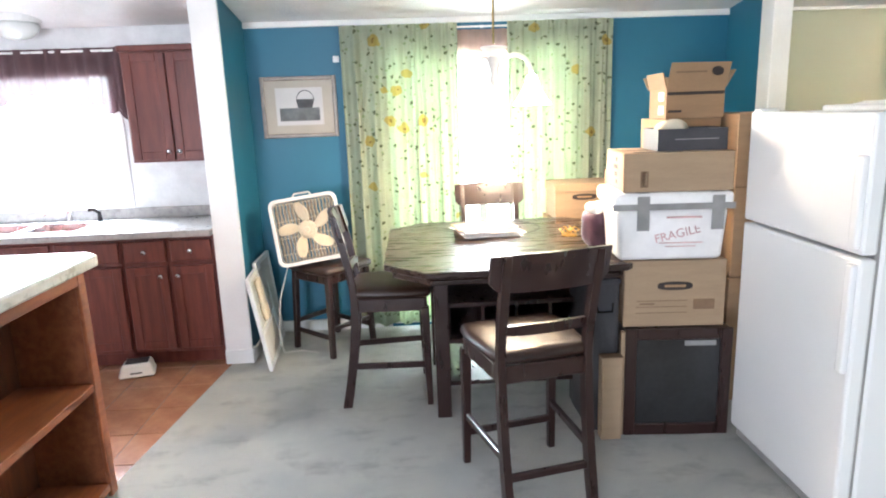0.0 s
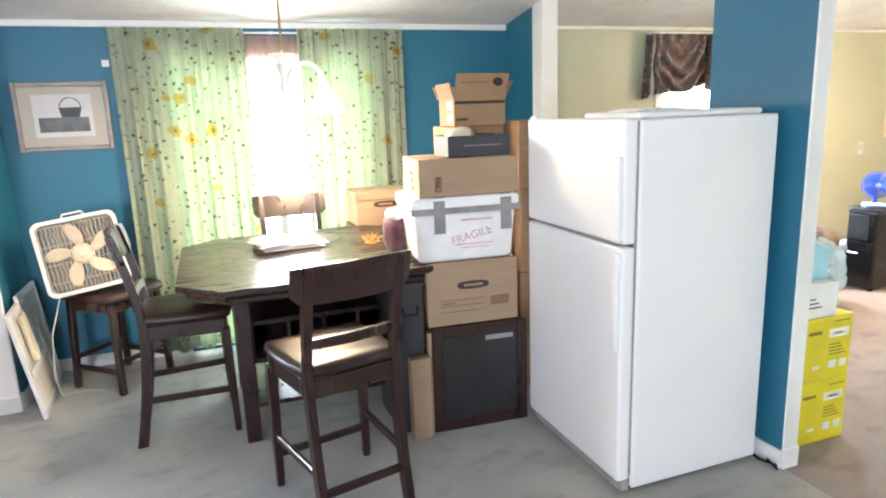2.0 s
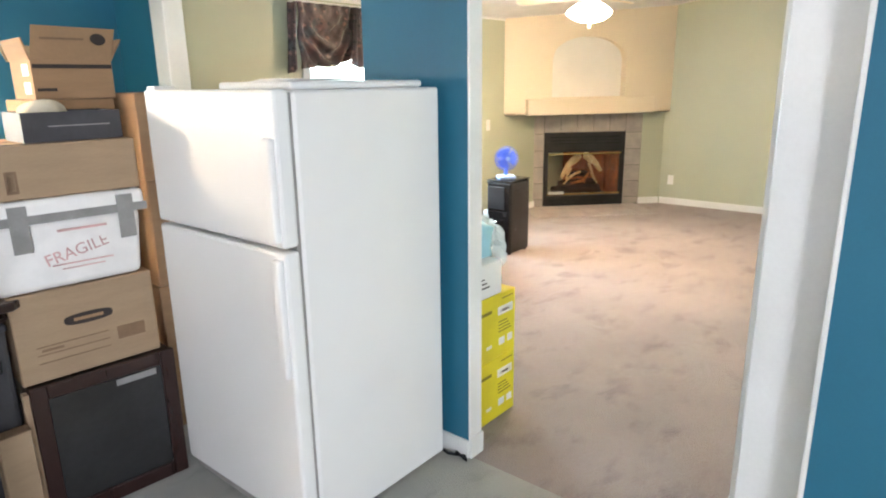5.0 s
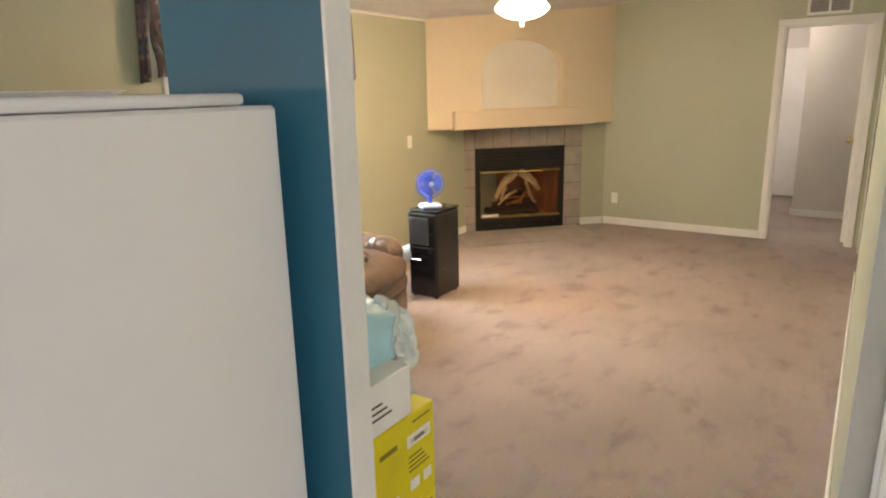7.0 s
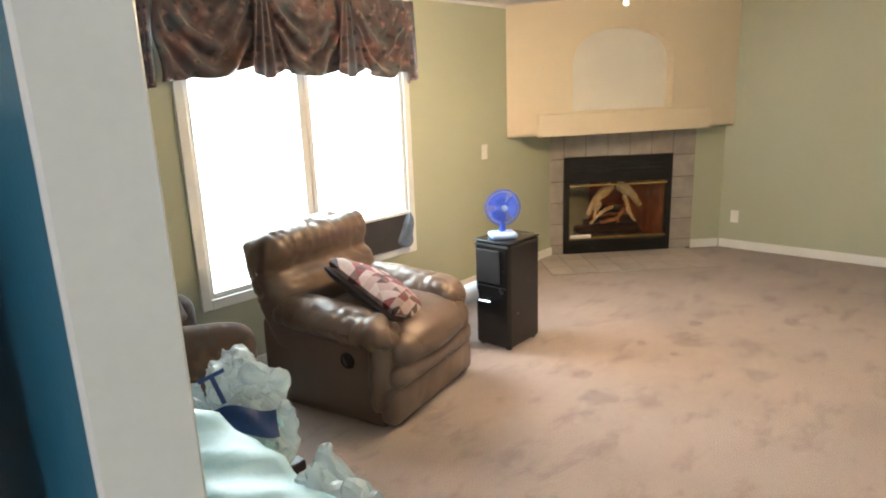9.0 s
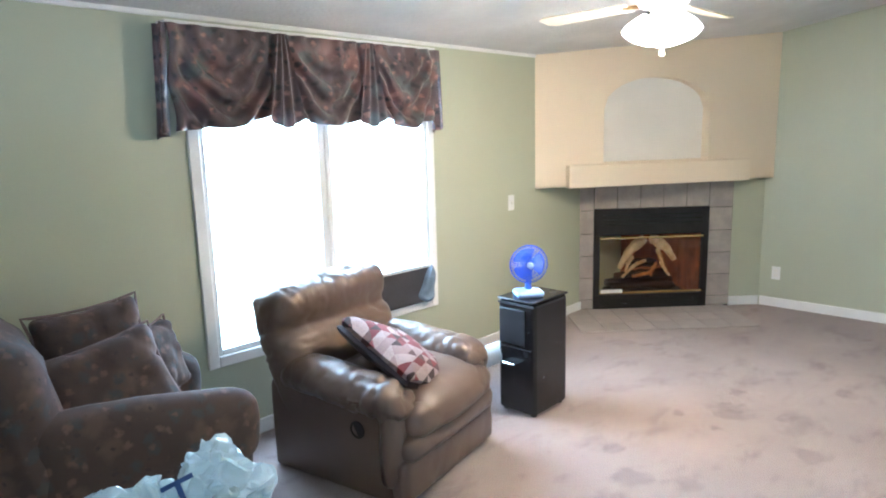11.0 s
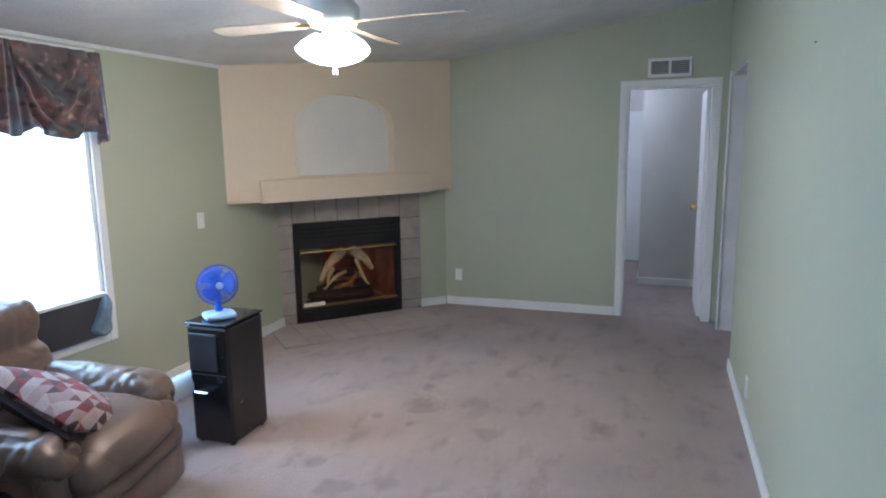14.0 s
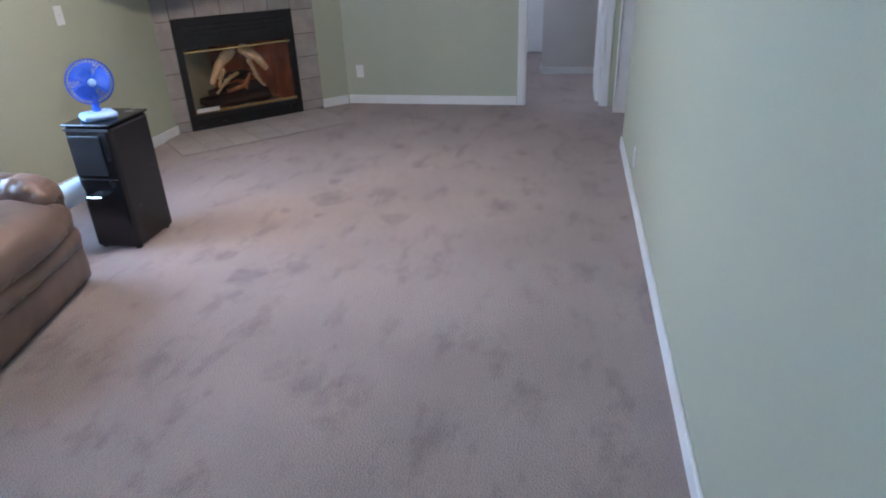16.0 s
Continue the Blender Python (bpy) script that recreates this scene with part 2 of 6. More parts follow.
M_WHITE = material("white_trim_paint", (0.78, 0.79, 0.78), 0.4, vary=0.04, scale=3, grain=80, bump=0.05, depth=0.003, second=(0.72, 0.73, 0.71))
M_KITWALL = material("white_kitchen_wallpaper", (0.72, 0.74, 0.74), 0.6, vary=0.06, scale=9, grain=90, bump=0.08, depth=0.004)
M_HALL = material("pale_hall_paint", (0.60, 0.585, 0.55), 0.6, vary=0.04, scale=2, grain=120, bump=0.08, depth=0.004)
M_CEIL = material("white_textured_ceiling", (0.76, 0.76, 0.75), 0.85, vary=0.05, scale=3, grain=45, bump=0.5, depth=0.012)
M_CARPET = material("taupe_cut_pile_carpet", (0.40, 0.33, 0.295), 0.95, vary=0.26, scale=1.6, grain=140, bump=0.9, depth=0.02, second=(0.34, 0.28, 0.25), spec=0.1, sheen=0.25, stains=0.5, spots=SPOTS)
M_CARPET2 = material("grey_cut_pile_carpet", (0.52, 0.515, 0.45), 0.95, vary=0.26, scale=2.2, grain=200, bump=0.9, depth=0.02, second=(0.40, 0.41, 0.38), spec=0.1, sheen=0.25, stains=0.5)
M_TILE = material("terracotta_glazed_floor_tile", (0.40, 0.20, 0.11), 0.16, vary=0.12, scale=7, grain=40, bump=0.05, depth=0.004, second=(0.30, 0.14, 0.08), piece=0.06)
M_GROUT = material("grey_grout", (0.2, 0.18, 0.16), 0.9, vary=0.15, scale=20, grain=120)
M_STONE = material("grey_beige_ceramic_tile", (0.36, 0.325, 0.29), 0.45, vary=0.1, scale=9, grain=60, bump=0.1, depth=0.004, second=(0.29, 0.265, 0.24), piece=0.06)
M_GROUT2 = material("dark_joint_grout", (0.10, 0.09, 0.08), 0.9, vary=0.15, scale=20, grain=120)
M_CHERRY = material("cherry_stained_cabinet_wood", (0.15, 0.036, 0.024), 0.38, vary=0.15, scale=5, grain=30, bump=0.08, depth=0.003, stretch=(6, 6, 0.7), second=(0.10, 0.022, 0.016))
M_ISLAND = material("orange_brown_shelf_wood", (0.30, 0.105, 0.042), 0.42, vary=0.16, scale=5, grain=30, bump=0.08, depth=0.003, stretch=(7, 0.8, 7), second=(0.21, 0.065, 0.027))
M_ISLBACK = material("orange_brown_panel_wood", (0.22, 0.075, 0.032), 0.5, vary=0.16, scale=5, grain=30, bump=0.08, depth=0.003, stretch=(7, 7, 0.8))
M_COUNTER = material("grey_laminate_worktop", (0.42, 0.41, 0.39), 0.3, vary=0.1, scale=30, grain=200, bump=0.02, second=(0.34, 0.33, 0.32))
M_BAR = material("cream_laminate_bar_top", (0.66, 0.63, 0.57), 0.3, vary=0.06, scale=30, grain=200, bump=0.02)
M_STEEL = material("brushed_steel", (0.62, 0.62, 0.62), 0.28, 1.0, vary=0.06, scale=10, grain=120, bump=0.03)
M_CHROME = material("chrome", (0.8, 0.8, 0.8), 0.08, 1.0, vary=0.02, bump=0)
M_BRASS = material("polished_brass", (0.72, 0.5, 0.2), 0.22, 1.0, vary=0.06, bump=0.02)
M_BLACKM = material("matt_black_metal", (0.012, 0.012, 0.013), 0.5, 0.3, vary=0.2, bump=0.05)
M_BLACK = material("black_plastic", (0.009, 0.009, 0.010), 0.24, vary=0.15, scale=8, grain=180, bump=0.06, depth=0.003)
M_GREYPL = material("grey_plastic_grille", (0.055, 0.058, 0.062), 0.5, vary=0.15, bump=0.04)
M_DARKWOOD = material("espresso_stained_wood", (0.022, 0.0085, 0.007), 0.3, vary=0.06, scale=5, grain=30, bump=0.01, depth=0.001, stretch=(5, 5, 1), second=(0.020, 0.008, 0.0065), coat=0.1)
M_TABLE = material("espresso_table_top_veneer", (0.03, 0.016, 0.011), 0.28, vary=0.25, scale=4, grain=30, bump=0.04, depth=0.003, stretch=(1, 8, 8), second=(0.018, 0.009, 0.007))
M_SEAT = material("dark_brown_seat_leather", (0.03, 0.014, 0.009), 0.34, vary=0.2, scale=8, grain=160, bump=0.2, depth=0.004)
M_LEATHER = material("brown_recliner_leather", (0.125, 0.087, 0.066), 0.38, vary=0.06, scale=3, grain=170, bump=0.2, depth=0.002, second=(0.105, 0.073, 0.055))
M_FRIDGE = material("white_textured_fridge_enamel", (0.78, 0.785, 0.77), 0.38, vary=0.02, scale=3, grain=320, bump=0.22, depth=0.002, second=(0.76, 0.765, 0.75))
M_GASKET = material("grey_door_gasket", (0.34, 0.33, 0.31), 0.7, vary=0.1)
M_CARD = material("brown_corrugated_cardboard", (0.31, 0.195, 0.105), 0.8, vary=0.09, scale=4, grain=70, bump=0.08, depth=0.003, stretch=(1, 1, 6), second=(0.265, 0.165, 0.088))
M_CARD2 = material("pale_kraft_cardboard", (0.33, 0.235, 0.145), 0.8, vary=0.09, scale=4, grain=70, bump=0.08, depth=0.003, stretch=(1, 1, 6), second=(0.29, 0.205, 0.125))
M_INK = material("dark_printed_ink", (0.035, 0.025, 0.02), 0.7, vary=0.2)
M_INKSOFT = material("faded_printed_ink", (0.20, 0.125, 0.07), 0.8, vary=0.1)
M_RED = material("red_marker_ink", (0.72, 0.45, 0.43), 0.7, vary=0.2)
M_FOAM = material("white_polystyrene_foam", (0.78, 0.78, 0.76), 0.75, vary=0.03, scale=20, grain=220, bump=0.15, depth=0.003)
M_TAPE = material("grey_duct_tape", (0.26, 0.26, 0.25), 0.42, vary=0.1, scale=12, grain=120, bump=0.15, depth=0.003)
M_DKGREY = material("dark_grey_board", (0.045, 0.045, 0.05), 0.6, vary=0.15, bump=0.1)
M_SCREEN = material("dark_smoked_panel", (0.028, 0.029, 0.030), 0.16, vary=0.25, scale=3, grain=40, bump=0.02, second=(0.02, 0.02, 0.02))
M_YELLOW = material("yellow_printed_carton", (0.72, 0.62, 0.015), 0.5, vary=0.06, scale=6, grain=80, bump=0.05, depth=0.003)
M_OLIVE = material("dark_olive_print", (0.25, 0.21, 0.02), 0.6, vary=0.1)
M_PAPER = material("white_paper", (0.8, 0.8, 0.78), 0.7, vary=0.04, scale=6, grain=120, bump=0.1, depth=0.003)
M_TEALBAG = material("pale_aqua_paper_bag", (0.36, 0.65, 0.75), 0.5, vary=0.06, scale=8, grain=90, bump=0.1, depth=0.004)
M_NAVY = material("navy_blue_print", (0.02, 0.055, 0.2), 0.5, vary=0.1)
M_BLUEFAN = material("translucent_blue_plastic", (0.07, 0.17, 0.80), 0.3, vary=0.08, bump=0.02)
M_PALEBLUE = material("pale_blue_plastic", (0.32, 0.5, 0.88), 0.3, vary=0.05, bump=0.02)
M_FANWHITE = material("aged_white_plastic", (0.72, 0.70, 0.64), 0.4, vary=0.06, scale=5, grain=90, bump=0.04)
M_FANBLADE = material("cream_fan_blade", (0.75, 0.64, 0.47), 0.4, vary=0.05, bump=0.02)
M_FANGRILLE = material("tan_fan_grille", (0.30, 0.24, 0.17), 0.5, 0.2, vary=0.1, bump=0.02)
M_CREAM = material("cream_filter_media", (0.68, 0.62, 0.48), 0.9, vary=0.1, scale=10, grain=160, bump=0.4, depth=0.006)
M_CHAR = material("charred_brown_log", (0.06, 0.03, 0.02), 0.9, vary=0.3, scale=9, grain=40, bump=0.6, depth=0.02, second=(0.02, 0.012, 0.01))
M_FLAME = material("orange_glazed_ember", (0.62, 0.26, 0.07), 0.7, vary=0.3, scale=14, grain=50, bump=0.4, depth=0.01, second=(0.30, 0.08, 0.03))
M_FIREBRICK = material("scorched_refractory_panel", (0.50, 0.17, 0.07), 0.85, vary=0.3, scale=5, grain=50, bump=0.3, depth=0.01, second=(0.20, 0.07, 0.035))
M_LOG = material("pale_ceramic_log", (0.88, 0.74, 0.46), 0.8, vary=0.25, scale=9, grain=40, bump=0.6, depth=0.02, second=(0.62, 0.38, 0.17))
M_HEARTH = material("pale_beige_hearth_tile", (0.42, 0.375, 0.34), 0.5, vary=0.08, scale=9, grain=60, bump=0.08, depth=0.003, second=(0.37, 0.33, 0.30), piece=0.07)
M_HEARTHGROUT = material("pale_hearth_grout", (0.24, 0.21, 0.19), 0.9, vary=0.1)
M_DUCT = material("pale_grey_flexible_duct", (0.52, 0.56, 0.58), 0.45, vary=0.08, bump=0.05)
M_JEANS = material("faded_blue_cloth", (0.22, 0.30, 0.40), 0.9, vary=0.2, scale=9, grain=200, bump=0.4, depth=0.01)
M_TAN = material("tan_plush_fabric", (0.44, 0.25, 0.12), 0.95, vary=0.15, scale=10, grain=160, bump=0.6, depth=0.01, sheen=0.3)
M_GOLD = material("gold_wire", (0.7, 0.46, 0.14), 0.3, 0.9, vary=0.1, bump=0.02)
M_PURSE = material("dark_mauve_bag_cloth", (0.13, 0.06, 0.085), 0.45, vary=0.15, scale=12, grain=120, bump=0.2, second=(0.07, 0.03, 0.045))
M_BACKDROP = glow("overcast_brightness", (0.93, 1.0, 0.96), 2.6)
M_GRASS = material("lawn_grass", (0.07, 0.13, 0.035), 0.95, vary=0.3, scale=0.8, grain=40, bump=0.6)
M_PIC_MAT = material("beige_picture_mount", (0.46, 0.43, 0.37), 0.8, vary=0.04, bump=0.03)
M_PIC_FRAME = material("pewter_wood_picture_frame", (0.25, 0.22, 0.19), 0.45, 0.2, vary=0.15, scale=12, grain=60, bump=0.05)
M_PIC_PAPER = material("pale_print_paper", (0.62, 0.62, 0.62), 0.7, vary=0.06, scale=3, bump=0.02)
M_PIC_GREY = material("grey_print_ink", (0.09, 0.10, 0.11), 0.7, vary=0.2, scale=12, bump=0.02)
M_PIC_MID = material("mid_grey_print_ink", (0.17, 0.19, 0.20), 0.7, vary=0.2, scale=12, bump=0.02)
M_GLASS = glass("window_glass")
M_FIREGLASS = glass("fireplace_door_glass", (0.9, 0.86, 0.8), 0.1, 0.03)
M_CLEAR = cloth("crinkled_clear_plastic", (0.72, 0.84, 0.86), [], through=0.35, rough=0.12, sheer=0.45, weave=60.0)
M_SHADE = glow("lit_frosted_glass", (1.0, 0.86, 0.62), 9.0)
M_FANLIGHT = glow("lit_white_glass_bowl", (1.0, 0.88, 0.68), 12.0)
M_FROST = material("frosted_ceiling_glass", (0.66, 0.7, 0.68), 0.25, vary=0.04, bump=0.02)
M_CURTAIN = cloth("green_floral_curtain", (0.50, 0.57, 0.42), [(15.0, 0.16, (0.30, 0.38, 0.22), 0.29), (19.0, 0.2, (0.10, 0.12, 0.06), 0.6), (5.2, 0.2, (0.42, 0.34, 0.10), 0.29), (5.2, 0.07, (0.26, 0.18, 0.05), 0.29)], through=0.39)
M_SHEER = cloth("pinkish_sheer_fabric", (0.62, 0.42, 0.34), [], through=0.5, sheer=0.25)
M_VALANCE = cloth("brown_floral_satin", (0.085, 0.058, 0.058), [(4.5, 0.36, (0.15, 0.075, 0.065), 0.45), (7.0, 0.30, (0.075, 0.085, 0.085), 0.45), (15.0, 0.22, (0.27, 0.15, 0.13), 0.5), (17.0, 0.24, (0.022, 0.018, 0.022), 0.5)], through=0.05, rough=0.38, shine=0.15)
M_KVAL = cloth("sheer_brown_plaid_valance", (0.11, 0.06, 0.065), [], through=0.14, sheer=0.05)
M_SOFA = cloth("dark_floral_tapestry", (0.055, 0.038, 0.033), [(8.0, 0.36, (0.075, 0.05, 0.04), 0.6), (12.0, 0.28, (0.04, 0.042, 0.044), 0.6), (16.0, 0.22, (0.10, 0.062, 0.05), 0.6), (21.0, 0.16, (0.035, 0.026, 0.026), 0.5)], through=0.0, rough=0.9, plane="xyz", shine=0.05)
M_PILLOW = patchwork("red_and_white_patchwork", 0.062, [(0.36, 0.28, 0.27), (0.15, 0.016, 0.02), (0.40, 0.33, 0.32), (0.04, 0.02, 0.018), (0.20, 0.035, 0.04), (0.10, 0.05, 0.045), (0.30, 0.22, 0.22)])
M_SOFAPIPE = material("faded_mauve_piping", (0.17, 0.125, 0.12), 0.8, vary=0.15)
M_PILLOWD = material("dark_brown_cushion_back", (0.035, 0.02, 0.018), 0.7, vary=0.15)

# ---------------------------------------------------------------- building helpers


def ceil_z(y):
    """The underside of the vaulted ceiling, which rises away from the outer wall."""
    return 2.25 + 0.155 * (4.94 - y)


def thing(name, label, category, m=None, group="", kind=""):
    ob = tagged(new(name), label, category, group, kind)
    ob.empty_display_size = 0.1
    if m is not None:
        ob.matrix_world = m
    return ob


def part(name, bm, mat, parent=None, label="", smooth=False):
    """Links a bmesh as one mesh object under its thing."""
    me = bpy.data.meshes.new(name)
    bm.normal_update()
    bm.to_mesh(me)
    bm.free()
    me.materials.append(mat)
    if smooth:
        for p in me.polygons:
            p.use_smooth = True
    ob = new(name, me)
    ob.parent = parent
    if label:
        tagged(ob, label)
    return ob


def setting(name, bm, mat, label, category, smooth=False):
    if category in ("wall", "trim"):
        for v in bm.verts:
            v.co.z = min(v.co.z, ceil_z(v.co.y) + 0.06)
    return tagged(part(name, bm, mat, None, label, smooth), category=category, kind="structure")


def box(bm, x0, x1, y0, y1, z0, z1, bevel=0.0, m=None, seg=1):
    v = [bm.verts.new((x, y, z)) for z in (z0, z1) for x, y in ((x0, y0), (x1, y0), (x1, y1), (x0, y1))]
    f = [bm.faces.new([v[i] for i in q]) for q in ((3, 2, 1, 0), (4, 5, 6, 7), (0, 1, 5, 4), (1, 2, 6, 5), (2, 3, 7, 6), (3, 0, 4, 7))]
    out = v
    if bevel:
        es = list({e for q in f for e in q.edges})
        r = bmesh.ops.bevel(bm, geom=es + v, offset=bevel, segments=seg, affect="EDGES", profile=0.5)
        out = list({q for g in r["faces"] for q in g.verts} | {q for q in v if q.is_valid})
    if m is not None:
        bmesh.ops.transform(bm, matrix=m, verts=out)
    return bm


def B(*args, **kw):
    return box(bmesh.new(), *args, **kw)


def prism(bm, pts, z0, z1, bevel=0.0):
    """An upright prism over a polygon given anticlockwise."""
    lo, hi = [bm.verts.new((x, y, z0)) for x, y in pts], [bm.verts.new((x, y, z1)) for x, y in pts]
    n = len(pts)
    fs = [bm.faces.new(lo[::-1]), bm.faces.new(hi)] + [bm.faces.new((lo[i], lo[(i + 1) % n], hi[(i + 1) % n], hi[i])) for i in range(n)]
    if bevel:
        bmesh.ops.bevel(bm, geom=list({e for f in fs for e in f.edges}) + lo + hi, offset=bevel, segments=1, affect="EDGES")
    return bm


def lathe(bm, profile, seg=24, centre=(0, 0), cap=True):
    """A body of revolution round an upright axis; profile: (radius, height) from the bottom up."""
    rings = []
    for r, z in profile:
        rings.append([bm.verts.new((centre[0] + r * math.cos(2 * math.pi * i / seg), centre[1] + r * math.sin(2 * math.pi * i / seg), z)) for i in range(seg)])
    for a, b in zip(rings, rings[1:]):
        for i in range(seg):
            bm.faces.new((a[i], a[(i + 1) % seg], b[(i + 1) % seg], b[i]))
    if cap:
        bm.faces.new(rings[0][::-1])
        bm.faces.new(rings[-1])
    return bm


def tube(bm, pts, r, seg=8, cap=True):
    """A round bar along a line of points; r may be one radius or one for each point."""
    pts = [Vector(p) for p in pts]
    rs = r if isinstance(r, (list, tuple)) else [r] * len(pts)
    rings, up = [], None
    for i, p in enumerate(pts):
        d = (pts[min(i + 1, len(pts) - 1)] - pts[max(i - 1, 0)]).normalized()
        if up is None:
            up = Vector((0, 0, 1)) if abs(d.z) < 0.9 else Vector((1, 0, 0))
        side = d.cross(up).normalized()
        up = side.cross(d).normalized()
        rings.append([bm.verts.new(p + rs[i] * (math.cos(2 * math.pi * k / seg) * side + math.sin(2 * math.pi * k / seg) * up)) for k in range(seg)])
    for a, b in zip(rings, rings[1:]):
        for k in range(seg):
            bm.faces.new((a[k], a[(k + 1) % seg], b[(k + 1) % seg], b[k]))
    if cap:
        bm.faces.new(rings[0][::-1])
        bm.faces.new(rings[-1])
    return bm


def bar(bm, a, b, w, d, bevel=0.004, w2=None, d2=None):
    """A squared bar from a to b, w by d across, tapering to w2 by d2."""
    a, b = Vector(a), Vector(b)
    w2, d2 = w2 or w, d2 or d
    v = b - a
    if abs(v.z) > max(abs(v.x), abs(v.y)):
        sx, sy = Vector((1, 0, 0)), Vector((0, 1, 0))
    else:
        sx, sy = Vector((-v.y, v.x, 0)).normalized(), Vector((0, 0, 1))
    q = [bm.verts.new(p + sx * i * ww / 2 + sy * j * dd / 2) for p, ww, dd in ((a, w, d), (b, w2, d2)) for i, j in ((-1, -1), (1, -1), (1, 1), (-1, 1))]
    fs = [bm.faces.new([q[i] for i in k]) for k in ((3, 2, 1, 0), (4, 5, 6, 7), (0, 1, 5, 4), (1, 2, 6, 5), (2, 3, 7, 6), (3, 0, 4, 7))]
    bmesh.ops.recalc_face_normals(bm, faces=fs)
    if bevel:
        bmesh.ops.bevel(bm, geom=list({e for f in fs for e in f.edges}) + q, offset=bevel, segments=1, affect="EDGES")
    return bm


def soft(bm, size, centre=(0, 0, 0), r=0.05, puff=0.0, m=None, n=6, k=4, wrinkle=0.0, seed=0.0, pinch=0.0):
    """A padded block: rounded edges of radius r, swollen faces, small creases; pinch draws the middle of the edges in like a pillow."""
    h = [s / 2 for s in size]
    r = min(r, min(h) * 0.999)

    def ticks(q):
        inner = [-(q - r) + 2 * (q - r) * i / n for i in range(n + 1)]
        outer = [q - r + r * math.sin(math.pi / 2 * i / k) for i in range(1, k + 1)]
        return [-t for t in reversed(outer)] + inner + outer
    grid = [ticks(q) for q in h]
    made = {}

    def vert(p):
        key = tuple(round(c, 5) for c in p)
        if key not in made:
            p = Vector(p)
            core = Vector([max(-(q - r), min(q - r, c)) for q, c in zip(h, p)])
            d = p - core
            p = core + (d.normalized() * r if d.length > 1e-9 else d)
            u = [c / q for c, q in zip(p, h)]
            if pinch:
                p.x *= 1 - pinch * (1 - u[1] ** 2) * abs(u[0]) ** 3
                p.y *= 1 - pinch * (1 - u[0] ** 2) * abs(u[1]) ** 3
                edge = max(abs(u[0]), abs(u[1]))
                p.z *= math.sqrt(max(0.02, 1 - edge ** 4))
            if puff:
                for i in range(3):
                    a, b = u[(i + 1) % 3], u[(i + 2) % 3]
                    p[i] += puff * u[i] * max(0, 1 - a * a) * max(0, 1 - b * b)
            if wrinkle:
                w = noise.noise_vector(Vector((p.x * 9 + seed, p.y * 9, p.z * 9 + seed)))
                p += wrinkle * w
            p += Vector(centre)
            made[key] = bm.verts.new(m @ p if m is not None else p)
        return made[key]
    for axis in range(3):
        ga, gb = grid[(axis + 1) % 3], grid[(axis + 2) % 3]
        for s in (-1, 1):
            for i in range(len(ga) - 1):
                for j in range(len(gb) - 1):
                    q = []
                    for ia, ib in ((i, j), (i + 1, j), (i + 1, j + 1), (i, j + 1)):
                        p = [0, 0, 0]
                        p[axis], p[(axis + 1) % 3], p[(axis + 2) % 3] = s * h[axis], ga[ia], gb[ib]
                        q.append(vert(p))
                    if len(set(q)) == 4:
                        try:
                            bm.faces.new(q if s > 0 else q[::-1])
                        except ValueError:
                            pass
    return bm


def S(*args, **kw):
    return soft(bmesh.new(), *args, **kw)


def creased(bm, amp, freq, stretch=(1, 1, 1), seed=0.0, mask=None, width=0.16):
    """Presses valley-shaped creases into a padded body, along the lines where a stretched noise changes sign."""
    bm.normal_update()
    moves = []
    for v in bm.verts:
        q = Vector([c * k * freq for c, k in zip(v.co, stretch)]) + Vector((seed, seed * 1.7, -seed))
        a = noise.noise(q) + 0.35 * noise.noise(q * 2.3)
        d = amp * (0.35 - math.exp(-(a / width) ** 2)) * (mask(v.co) if mask else 1.0)
        moves.append((v, v.normal * d))
    for v, d in moves:
        v.co += d
    return bm


def sheet(bm, fn, nu, nv):
    """A surface fn(u, v), u and v from 0 to 1."""
    g = [[bm.verts.new(fn(i / nu, j / nv)) for j in range(nv + 1)] for i in range(nu + 1)]
    for i in range(nu):
        for j in range(nv):
            bm.faces.new((g[i][j], g[i + 1][j], g[i + 1][j + 1], g[i][j + 1]))
    return bm


def thick(ob, t, offset=0.0):
    md = ob.modifiers.new("thickness", "SOLIDIFY")
    md.thickness, md.offset = t, offset
    return ob


def lettering(name, text, size, mat, parent, m, label=""):
    cu = bpy.data.curves.new(name, "FONT")
    cu.body, cu.size, cu.extrude, cu.align_x = text, size, 0.0006, "CENTER"
    cu.materials.append(mat)
    ob = new(name, cu)
    ob.parent = parent
    ob.matrix_local = m
    return tagged(ob, label) if label else ob

# ---------------------------------------------------------------- structure
YW, XF, YR, XP = 4.94, 8.915, 1.195, 2.705      # outer wall, fireplace-end wall, long green wall, partition
STUB = 0.078
XL, YB = -3.4, -2.55                           # kitchen end, back of the house


def wall_x(name, x0, x1, y0, y1, holes, mat, label, top=None):
    """A wall along x between y0 and y1 with holes (x0, x1, z0, z1) through it, left to right."""
    bm, top = bmesh.new(), top or 3.3
    at = x0
    for a, b, c, d in holes:
        if a > at:
            box(bm, at, a, y0, y1, 0, top)
        if c > 0:
            box(bm, a, b, y0, y1, 0, c)
        if d < top:
            box(bm, a, b, y0, y1, d, top)
        at = b
    if at < x1:
        box(bm, at, x1, y0, y1, 0, top)
    return setting(name, bm, mat, label, "wall")


